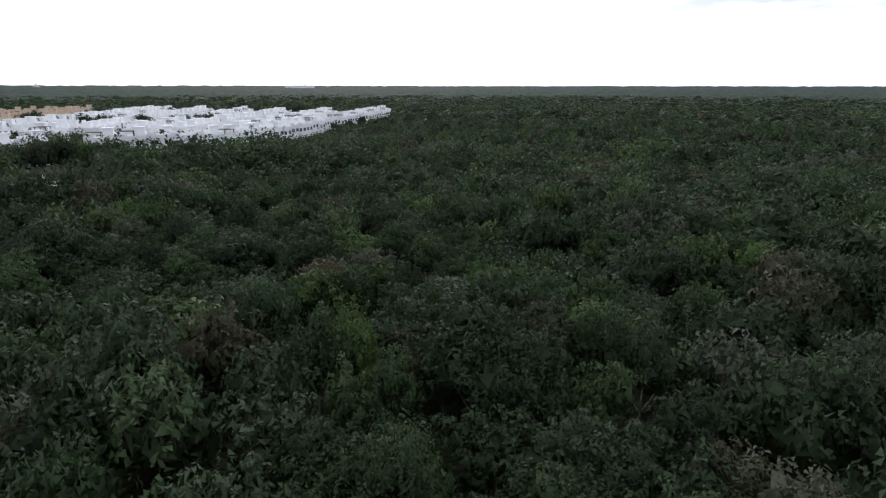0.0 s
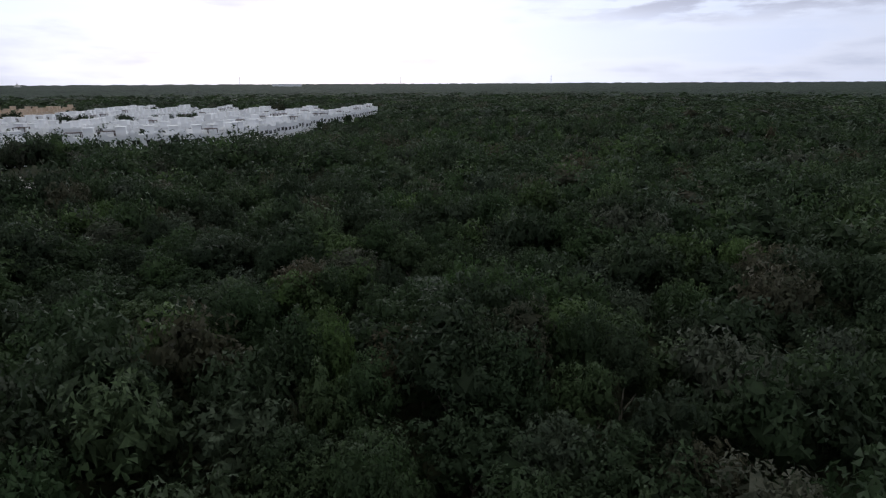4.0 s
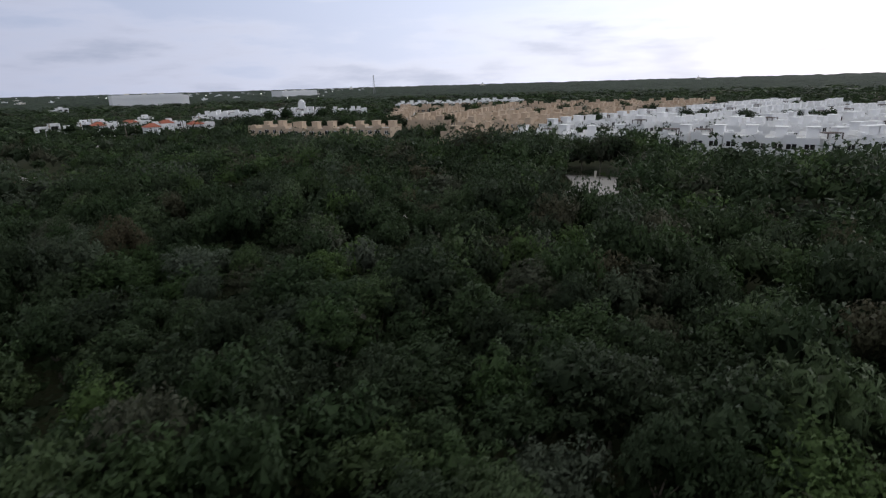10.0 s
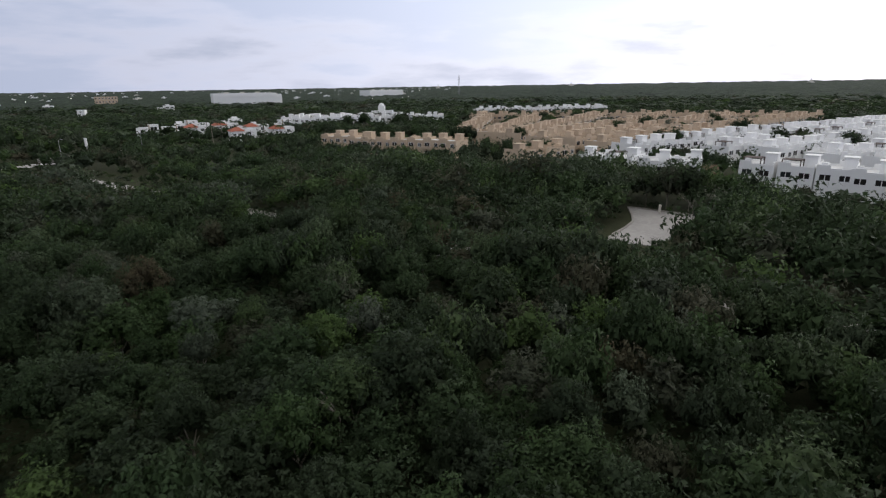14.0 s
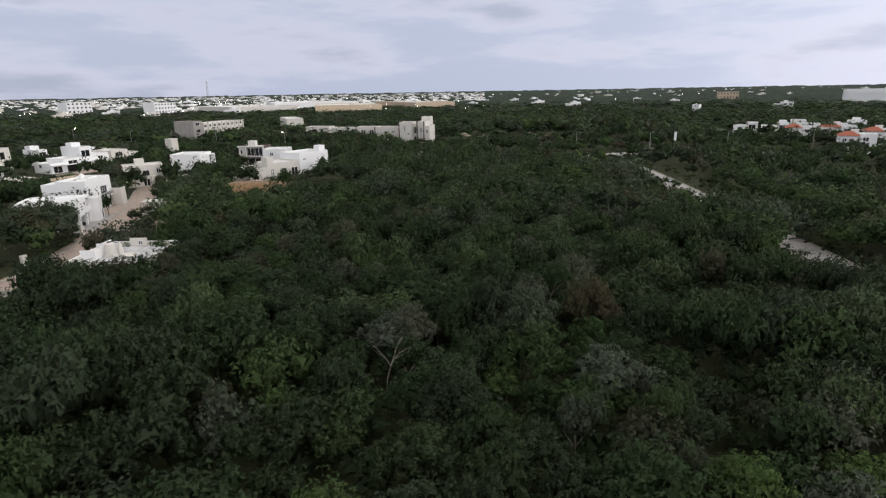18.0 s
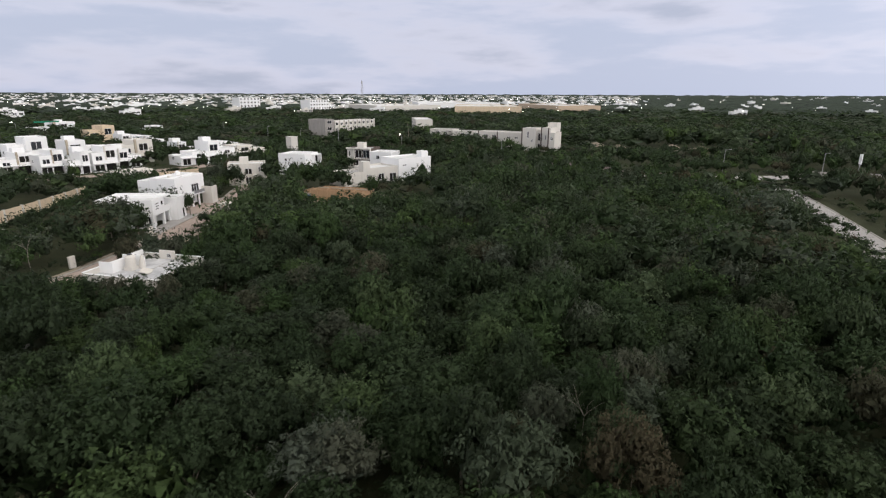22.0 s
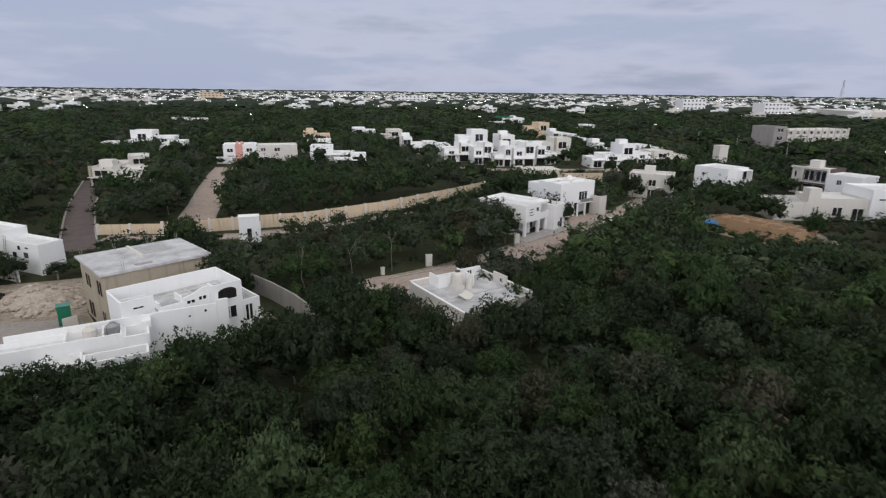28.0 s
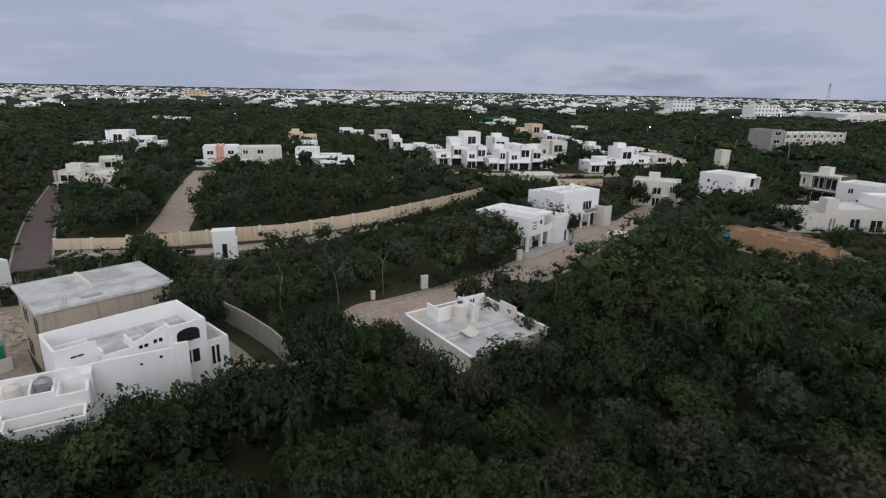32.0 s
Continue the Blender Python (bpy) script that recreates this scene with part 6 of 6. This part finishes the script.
def raw_mesh(name, v, f, material, tint=None, soft=None):
    me = bpy.data.meshes.new(name)
    me.vertices.add(len(v))
    me.vertices.foreach_set("co", np.ascontiguousarray(v, np.float32).ravel())
    me.loops.add(len(f) * 3)
    me.loops.foreach_set("vertex_index", np.ascontiguousarray(f, np.int32).ravel())
    me.polygons.add(len(f))
    me.polygons.foreach_set("loop_start", np.arange(0, 3 * len(f), 3, dtype=np.int32))
    if tint is not None:
        me.attributes.new("tint", "FLOAT", "POINT").data.foreach_set("value", np.ascontiguousarray(tint, np.float32))
    if soft is not None:
        me.attributes.new("custom_normal", "FLOAT_VECTOR", "POINT").data.foreach_set("vector", np.ascontiguousarray(soft, np.float32).ravel())
    me.polygons.foreach_set("use_smooth", np.ones(len(f), bool))
    me.update(calc_edges=True)
    me.materials.append(material)
    return me


def scatter(name, templates, places, material, rs, label, wide=False):
    """Many crowns joined into one object: places are rows of x, y, top height, width factor, tint."""
    vs, fs, ts, ns, n = [], [], [], [], 0
    pick = rs.integers(0, len(templates), len(places))
    for k, (v, f, nv) in enumerate(templates):
        q = places[pick == k]
        if not len(q):
            continue
        a = rs.uniform(0, 2 * math.pi, len(q))
        ca, sa = np.cos(a)[:, None], np.sin(a)[:, None]
        top = v[:, 2].max()
        w = q[:, 3:4]
        x = (v[None, :, 0] * ca - v[None, :, 1] * sa) * w + q[:, 0:1]
        y = (v[None, :, 0] * sa + v[None, :, 1] * ca) * w + q[:, 1:2]
        z = q[:, 2:3] + (v[None, :, 2] - top) * np.clip(0.74 * q[:, 2:3] / top, 0.25, 2.6)
        vs.append(np.stack([x, y, z], 2).reshape(-1, 3))
        ns.append(np.stack([nv[None, :, 0] * ca - nv[None, :, 1] * sa, nv[None, :, 0] * sa + nv[None, :, 1] * ca, np.repeat(nv[None, :, 2], len(q), 0)], 2).reshape(-1, 3))
        fs.append((f[None] + (np.arange(len(q)) * len(v))[:, None, None]).reshape(-1, 3) + n)
        ts.append(np.repeat(q[:, 4], len(v)))
        n += len(q) * len(v)
    ob = new(name, raw_mesh(name, np.concatenate(vs), np.concatenate(fs), material, np.concatenate(ts), np.concatenate(ns)))
    return tagged(ob, label, "trees", "", "stuff")


def free_of(p, extra=0.0):
    """Which of the points p lie outside all cleared bands."""
    ok = np.ones(len(p), bool)
    for ax, ay, bx, by, r in CLEAR:
        d = np.array([bx - ax, by - ay])
        L = max(d @ d, 1e-6)
        t = np.clip(((p - [ax, ay]) @ d) / L, 0, 1)
        q = p - np.array([ax, ay]) - t[:, None] * d
        ok &= (q ** 2).sum(1) > (r + extra) ** 2
    return ok


def jittered(rs, x0, x1, y0, y1, step):
    gx, gy = np.meshgrid(np.arange(x0, x1, step, dtype=float), np.arange(y0, y1, step, dtype=float))
    p = np.stack([gx.ravel(), gy.ravel()], 1)
    p[:, 0] += (np.round((p[:, 1] - y0) / step) % 2) * step * 0.5
    return p + rs.uniform(-0.42, 0.42, p.shape) * step


def near_line(p, pts):
    best = np.full(len(p), 1e9)
    for (ax, ay), (bx, by) in zip(pts, pts[1:]):
        d = np.array([bx - ax, by - ay])
        t = np.clip(((p - [ax, ay]) @ d) / (d @ d), 0, 1)
        q = p - np.array([ax, ay]) - t[:, None] * d
        best = np.minimum(best, np.sqrt((q ** 2).sum(1)))
    return best


def boost(p):
    """Taller stands of trees: before the white estate and along the forest road."""
    b = np.zeros(len(p))
    for cx, cy, r, h in ((-100, 104, 14, 3.5), (-106, 120, 14, 4.0), (-108, 134, 12, 3.5), (-51, 70, 7, 4.4), (-60, 75, 5, 3.2), (-52, 108, 14, 3.5), (-38, 112, 14, 3.0), (-84, 127, 9, 3.0), (-94, 128, 9, 3.5), (-130, 60, 22, 2.0),
                         (-84, -74, 7, 1.6), (-150, 6, 16, 1.5), (-282, -32, 20, 6.0), (-310, -72, 20, 7.0), (-310, -112, 22, 6.0)):
        b = np.maximum(b, h * np.exp(-((p[:, 0] - cx) ** 2 + (p[:, 1] - cy) ** 2) / (r * r)))
    return b


# bands of scrub and young growth: ax, ay, bx, by, half width, height
LOW = [(-15, -52, -45, -92, 14, 5.0), (-23, -78, -54, -120, 6, 2.6), (24, -50, -12, -55, 8, 2.2), (-35, -38, -42, -43, 6, 2.2), (-60, -70, -64, -74, 4, 3.8),
       (-70, -72, -90, -100, 6, 4.4), (-90, -60, -106, -58, 9, 4.2), (-95, -71, -112, -68, 8, 2.4), (6, -40, 34, -76, 7, 2.6),
       (-42, -150, -80, -156, 9, 2.6), (46, -150, 18, -157, 7, 3.0), (-98, 46, -107, 41, 5, 2.2),
       (-172, 2, -196, -16, 7, 2.4), (-67, 95, -59, 87, 5.5, 2.8), (-70, 101, -62, 93, 6, 2.4), (-56, -120, -82, -128, 6, 2.6), (-100, -118, -116, -108, 7, 3.2),
       (-205, -30, -255, 0, 9, 2.0), (-138, 28, -182, 4, 6, 4.2), (-132, 18, -176, 0, 6, 3.6), (12, -146, -14, -143, 8, 4.2), (-202, -108, -226, -124, 15, 4.2), (-33, -34, -40, -38, 7, 2.2), (-57, -59, -68, -70, 4, 2.4), (-44, -22, -57, -22, 5, 5.6), (-108, -80, -124, -86, 6, 3.4), (-120, -110, -134, -116, 7, 3.4),
       (-14, -5, -30, -13, 7, 5.0), (-262, 16, -275, 60, 14, 4.2), (-300, 0, -320, 4, 12, 4.4), (-226, -118, -256, -104, 16, 3.6), (-258, -96, -276, -82, 12, 3.8), (-54, -53, -62, -63, 6, 2.0), (-64, -63, -76, -78, 5, 3.2), (-85, -82, -91, -78, 5, 3.0), (-88, 139, -70, 144, 13, 4.9), (-64, 150, -48, 178, 14, 5.0), (-46, 178, -40, 215, 12, 5.0)]


def canopy_height(p, rs):
    n = np.array([noise.noise(Vector((x * 0.045, y * 0.045, 0.3))) + 0.85 * noise.noise(Vector((x * 0.13, y * 0.13, 4.0))) for x, y in p])
    h = 6.3 + 2.2 * n + rs.uniform(-1.3, 1.2, len(p)) + boost(p)
    for ax, ay, bx, by, r, top in LOW:
        near = near_line(p, [(ax, ay), (bx, by)]) < r
        h = np.where(near, np.minimum(h, top * rs.uniform(0.6, 1.15, len(p))), h)
    return h


def seen(p, rs):
    """Thins the woods on the side that lies behind the whole way."""
    a = np.degrees(np.arctan2(p[:, 1], p[:, 0] + 10))
    return p[(np.abs(a) > 46) | (rs.uniform(0, 1, len(p)) < 0.45)]


MIDDLE = [(5, 15), (2, 27), (-4, 42), (-28, 47), (-50, 28), (-66, 18), (-52, 8), (-48, -8)]


def ring(rs, name, x0, x1, y0, y1, step, lo, hi, width, kind, room, label):
    """A belt of canopy between two distances from the middle line."""
    p = jittered(rs, x0, x1, y0, y1, step)
    d = near_line(p, MIDDLE)
    p = p[(d >= lo) & (d < hi)]
    p = seen(p[free_of(p, room)], rs)
    rows = np.column_stack([p, canopy_height(p, rs), rs.uniform(*width, len(p)), rs.uniform(0, 1, len(p))])
    lobes, clumps, each, leaf = kind
    crowns = [crown(np.random.default_rng(170 + i), lobes, clumps, each, leaf, 2.2, 2.6, OCTA, 0.8) for i in range(5)]
    scatter(name, crowns, rows, LEAF_STUFF, rs, label)


def build_forest():
    rs = np.random.default_rng(11)
    near = jittered(rs, -190, 90, -110, 175, 3.75)
    near = near[free_of(near, 1.0)]
    d = near_line(near, MIDDLE)
    near = near[d < 105]
    d = d[d < 105]
    order = np.argsort(d)
    near, d = near[order], d[order]
    h = canopy_height(near, rs)
    # single trees where the way passes closest
    kinds = []
    for i in range(8):
        r = np.random.default_rng(50 + i)
        kinds.append(crown(r, 6 + i % 3, 11, 30, 0.17, 2.2 + 0.25 * (i % 3), 2.8 + 0.5 * (i % 4), ICO2, 0.56))
    meshes = [raw_mesh("crown", v, f, LEAF, None, nv) for v, f, nv in kinds]
    trunks = [as_mesh("trunk", tree_trunk(np.random.default_rng(80 + i), 3.6), BARK) for i in range(4)]
    for i in range(215):
        k = i % 8
        x, y, top = *near[i], h[i]
        s = rs.choice((0.8, 0.95, 1.1, 1.25, 1.5)) * rs.uniform(0.9, 1.1)
        zs = 0.74 * top / kinds[k][0][:, 2].max()
        s = min(s, 0.35 + 0.16 * top)
        cz = top * 0.26
        t = thing("tree", pose(x, y, 0, 0, 0, rs.uniform(0, 360)), "dense green broadleaf jungle tree", "tree", "jungle trees")
        c = new("crown", meshes[k])
        c.parent, c.location, c.scale = t, (0, 0, cz), (s, s, zs)
        b = new("trunk", trunks[k % 4])
        b.parent, b.scale = t, (1, 1, max(cz + 1.6, 1.5) / 3.6)
    rest, dr, hr = near[215:], d[215:], h[215:]
    rows = np.column_stack([rest, hr, np.clip(0.25 + 0.125 * hr + rs.uniform(-0.25, 0.35, len(rest)), 0.5, 1.7), rs.uniform(0, 1, len(rest))])
    # here and there a broad crown stands over its neighbours
    tall = (rs.uniform(0, 1, len(rest)) < 0.17) & (hr > 5.5) & free_of(rest, 4.5)
    close = dr < 36
    rows[tall, 2] += 1.5
    rows[tall, 3] *= np.where(close[tall], 1.1, 1.5)
    rows[close, 3] = np.minimum(rows[close, 3], 1.3)
    mids = [crown(np.random.default_rng(120 + i), 6 + i % 3, 9, 13, 0.235, 2.3, 3.0, ICO2, 0.58) for i in range(8)]
    scatter("forest_close", mids, rows[close], LEAF_STUFF, rs, "dense green jungle canopy of broadleaf trees")
    outs = [crown(np.random.default_rng(150 + i), 4, 6, 7, 0.34, 2.4, 3.0, ICO1, 0.52) for i in range(6)]
    scatter("forest_middle", outs, rows[~close], LEAF_STUFF, rs, "dense dark green jungle canopy further off")
    ring(rs, "forest_outer", -330, 180, -330, 330, 5.6, 103, 222, (0.8, 1.5), (3, 4, 5, 0.48), 2.0, "unbroken green jungle canopy beyond the houses")
    ring(rs, "forest_far", -640, 420, -560, 620, 10.0, 220, 472, (1.7, 2.7), (2, 4, 5, 0.8), 2.0, "unbroken green jungle canopy towards the horizon")
    ring(rs, "forest_distant", -1020, 900, -940, 980, 17, 465, 880, (3.0, 5.0), (2, 3, 3, 1.1), 3.0, "distant green jungle canopy")
    # understorey that closes the gaps below the crowns
    floor = jittered(rs, -130, 70, -60, 110, 3.4)
    floor = floor[(near_line(floor, MIDDLE) < 46)]
    floor = floor[free_of(floor, 1.2)]
    hf = np.minimum(canopy_height(floor, rs) * 0.62, 4.2)
    rows = np.column_stack([floor, hf, rs.uniform(0.8, 1.2, len(floor)), rs.uniform(0, 0.5, len(floor))])
    unders = [crown(np.random.default_rng(230 + i), 3, 5, 8, 0.25, 2.2, 2.6, OCTA, 0.6) for i in range(5)]
    scatter("understorey", unders, rows, LEAF_STUFF, rs, "dark green understorey below the tree crowns")
    # undergrowth along clearings
    low = jittered(rs, -260, 70, -170, 135, 2.6)
    low = low[free_of(low, 0.1) & ~free_of(low, 3.4)]
    rows = np.column_stack([low, rs.uniform(0.7, 2.6, len(low)), rs.uniform(0.35, 0.75, len(low)), rs.uniform(0, 1, len(low))])
    bushes = [crown(np.random.default_rng(210 + i), 3, 5, 7, 0.34, 2.2, 2.6, OCTA, 0.5) for i in range(5)]
    scatter("undergrowth", bushes, rows, LEAF_STUFF, rs, "low green scrub along clearings and streets")
    # woods out to the horizon
    rings = np.geomspace(700, 4900, 46)
    n = 900
    a = 2 * np.pi * np.arange(n) / n
    v = []
    for r in rings:
        hgt = rs.uniform(-1.9, 1.9, n) * min(1.9, 0.7 + r / 1500) + woods_top(r) - (1.5 if r < 860 else 0)
        v.append(np.column_stack([-60 + r * np.cos(a), 20 + r * np.sin(a), hgt]))
    v = np.concatenate(v)
    f = []
    i = np.arange(n)
    j = (i + 1) % n
    for k in range(len(rings) - 1):
        f.append(np.column_stack([k * n + i, (k + 1) * n + i, (k + 1) * n + j]))
        f.append(np.column_stack([k * n + i, (k + 1) * n + j, k * n + j]))
    tagged(new("far_woods", raw_mesh("far_woods", v, np.concatenate(f), FAR_GREEN)), "flat dark green woods reaching the horizon", "woods", "", "stuff")


def tree_trunk(rs, h):
    bm = bmesh.new()
    cyl(bm, (0, 0, -0.1), (0.05, 0.03, h * 0.6), 0.13, 0.09, 7)
    for i in range(4):
        a = i * 1.6 + rs.uniform(0, 0.6)
        cyl(bm, (0.05, 0.03, h * 0.56), (0.05 + 0.9 * math.cos(a), 0.03 + 0.9 * math.sin(a), h * rs.uniform(0.92, 1.05)), 0.07, 0.03, 5)
    return bm


build_forest()


def dead_tree(x, y, h, seed, label="pale bare dead tree standing among green crowns"):
    """A leafless tree of forked, bent limbs."""
    q = random.Random(seed)
    t = thing("dead_tree", pose(x, y, 0, 0, 0, q.uniform(0, 360)), label, "tree", "dead trees")
    bm = bmesh.new()
    p = Vector((0, 0, 0))
    for i in range(4):
        n = p + Vector((q.uniform(-0.25, 0.25), q.uniform(-0.25, 0.25), h * 0.17))
        cyl(bm, p, n, 0.055 - 0.006 * i, 0.05 - 0.006 * i, 6)
        p = n
    part("trunk", bm, DEADWOOD, t)
    for k in range(q.randint(3, 4)):
        bm = bmesh.new()
        a = q.uniform(0, 6.28)
        c = p.copy()
        d = Vector((math.cos(a) * 0.55, math.sin(a) * 0.55, 0.9))
        r = 0.028
        for i in range(4):
            n = c + d * h * 0.10
            cyl(bm, c, n, r, r * 0.75, 5)
            if i in (1, 2):
                e = c + (d + Vector((q.uniform(-0.8, 0.8), q.uniform(-0.8, 0.8), 0.1))) * h * 0.11
                cyl(bm, c, e, r * 0.6, r * 0.3, 4)
            c = n
            r *= 0.75
            d = d + Vector((q.uniform(-0.3, 0.3), q.uniform(-0.3, 0.3), q.uniform(-0.35, 0.1)))
        part("limb", bm, DEADWOOD, t)


for i, (x, y, h) in enumerate(((-66.5, 21.8, 6.2), (-45.7, 18.0, 6.0), (-33.2, 42, 5.8), (-28.5, -40, 6.6), (-33, -45, 6.0), (-37.5, -50, 6.2), (-58, -44, 7.0), (-62, 99, 9.5))):
    dead_tree(x, y, h, 300 + i)


def palm(x, y, h, seed):
    q = random.Random(seed)
    t = thing("palm_tree", pose(x, y, 0, 0, 0, q.uniform(0, 360)), "slender palm with drooping green fronds", "palm", "palms")
    bm = bmesh.new()
    cyl(bm, (0, 0, 0), (0.2, 0.1, h), 0.2, 0.13, 7)
    part("trunk", bm, BARK, t)
    for i in range(11):
        a = i * 0.571 + q.uniform(-0.1, 0.1)
        bm = bmesh.new()
        prev = None
        for j in range(6):
            f = j / 5
            c = Vector((0.2 + math.cos(a) * 2.6 * f, 0.1 + math.sin(a) * 2.6 * f, h + 0.9 * f - 2.4 * f * f))
            w = 0.42 * math.sin(math.pi * (0.12 + 0.86 * f))
            s = Vector((-math.sin(a), math.cos(a), -0.5)) * w
            s2 = Vector((math.sin(a), -math.cos(a), -0.5)) * w
            row = [bm.verts.new(c + s), bm.verts.new(c), bm.verts.new(c + s2)]
            if prev:
                bm.faces.new((prev[0], prev[1], row[1], row[0]))
                bm.faces.new((prev[1], prev[2], row[2], row[1]))
            prev = row
        part("frond", bm, LEAF, t)


for i, (x, y, h) in enumerate(((-278, 30, 8.5), (-298, 34, 9.5), (-279, 53, 8.5), (-306, 27, 10), (-303, 54, 9), (-316, 62, 9.5), (-276, 60, 8), (-200, -196, 9), (-228, -238, 9))):
    palm(x, y, h, 500 + i)


def lone_tree(x, y, top, wide, label="dark green broadleaf tree among the houses"):
    """A single tree standing between houses, with its trunk and a crown of leaves."""
    k = LONE[int(abs(x * 7 + y * 3)) % len(LONE)]
    t = thing("tree", pose(x, y, 0, 0, 0, (x * 37 + y * 11) % 360), label, "tree", "garden trees")
    c = new("crown", k[0])
    zs = 0.78 * top / k[1]
    c.parent, c.location, c.scale = t, (0, 0, top * 0.22), (wide / 2.5, wide / 2.5, zs)
    b = new("trunk", LONE_TRUNK)
    b.parent, b.scale = t, (1, 1, top * 0.5 / 3.6)


LONE = []
for i in range(4):
    lv, lf, ln = crown(np.random.default_rng(400 + i), 7, 8, 20, 0.25, 2.4, 3.0, ICO2, 0.58)
    LONE.append((raw_mesh("crown", lv, lf, LEAF, None, ln), lv[:, 2].max()))
LONE_TRUNK = as_mesh("trunk", tree_trunk(np.random.default_rng(410), 3.6), BARK)
q = random.Random(31)
# groves inside the white and the tan estates: x, y, spread, count
for gx, gy, gr, gn in ((-128, 214, 7, 5), (-116.6, 221, 3, 2), (-107.8, 223.3, 4, 3), (-99, 234, 4, 2), (-87, 318, 8, 4), (-211, 228, 9, 6), (-220, 271, 5, 2),
                       (-178, 242, 4, 2), (-300, 240, 8, 4), (-294, 209, 5, 3), (-210, 205, 3, 2), (-248, 104, 6, 4), (-232, 114, 5, 4), (-212, 125, 6, 4),
                       (-193.6, 141, 2, 2), (-270, 82, 5, 3), (-150, 178, 4, 3), (-250, 190, 6, 3), (-330, 140, 9, 5), (-340, 110, 8, 4)):
    for i in range(gn):
        lone_tree(gx + q.uniform(-gr, gr), gy + q.uniform(-gr, gr), q.uniform(7.8, 10.4), q.uniform(3.4, 5.0))
# trees beside the villa's front, the low house and the estate houses: x, y, top, half width
for x, y, top, wide in ((-16, -10.6, 4.6, 2.0), (-18.6, -11.2, 5.2, 2.2), (-21.2, -11.6, 5.0, 2.0), (-24.2, -11.4, 5.2, 2.2), (-27.4, -12.2, 5.6, 2.4),
                        (-28.8, -14.4, 5.8, 2.3), (-30.0, -16.8, 6.0, 2.4), (-32.2, -18.8, 6.0, 2.4), (-35.0, -18.6, 5.6, 2.2), (-43.0, -28.0, 5.6, 2.2), (-41.0, -32.4, 4.6, 2.0), (-41.6, -30.2, 5.4, 2.1), (-45.0, -25.8, 5.8, 2.1), (-50.5, -26.4, 4.2, 1.6), (-53.6, -28.8, 4.4, 1.6),
                        (-55.4, -36.0, 5.6, 2.2), (-57.6, -29.6, 5.8, 2.2),
                        (-46.8, -23.8, 6.0, 2.2), (-49.4, -23.4, 5.6, 2.1), (-52.4, -25.6, 5.2, 2.1), (-55.8, -28.0, 5.4, 2.1), (-57.6, -32.4, 6.2, 2.4), (-58.4, -36.6, 6.8, 2.6),
                        (-90, 115.6, 8.6, 3.2), (-86.4, 117.6, 8.8, 3.0), (-82.8, 119.8, 9.0, 3.4), (-79, 122.4, 8.4, 3.2), (-110.1, -127.6, 6.0, 3.2), (-65.8, -81.4, 5.0, 1.6), (-65.3, -68.2, 3.2, 1.6), (-54.8, -108, 7.2, 3.4), (-52.0, -70.5, 7.4, 3.0), (-53.6, -67.6, 6.6, 3.0), (-49.6, -73.4, 6.8, 3.2),
                        (-49.4, -67.2, 6.6, 2.8), (-80.7, -72.4, 8.6, 3.4), (-77.4, -68.6, 8.0, 3.2), (-74.4, -65.2, 7.0, 2.8), (-83.6, -69.2, 7.6, 3.0),
                        (-80, -112, 7.6, 3.2), (-84, -109, 7.0, 2.8), (-89.2, -105.4, 4.2, 1.8), (-93.4, -68.4, 3.4, 1.9), (-98, -66, 3.8, 2.0),
                        (-101, -63, 4.2, 2.2), (-107, -74.6, 6.0, 2.3), (-9.4, -47.4, 8.0, 2.6), (-11.6, -45.4, 6.4, 2.2), (-5.0, -50.5, 6.4, 2.3), (9.6, -38.6, 3.6, 1.9), (12.4, -39.6, 4.0, 2.0), (5.6, -40.6, 2.6, 1.5), (3.4, -47.6, 2.4, 1.8), (-1.6, -57.0, 5.4, 2.2), (17, -87, 7.2, 3.6), (22, -96, 7.6, 3.8), (27.5, -107, 7.6, 3.8), (34, -121, 7.4, 3.6), (6.4, -94, 6.8, 3.2), (12.6, -106, 6.8, 3.4), (14, -79.5, 6.6, 3.4), (20, -82, 7.0, 3.6), (-4.8, -55.0, 4.6, 2.0)):
    lone_tree(x, y, top, wide, "dark green broadleaf tree close to the house walls")
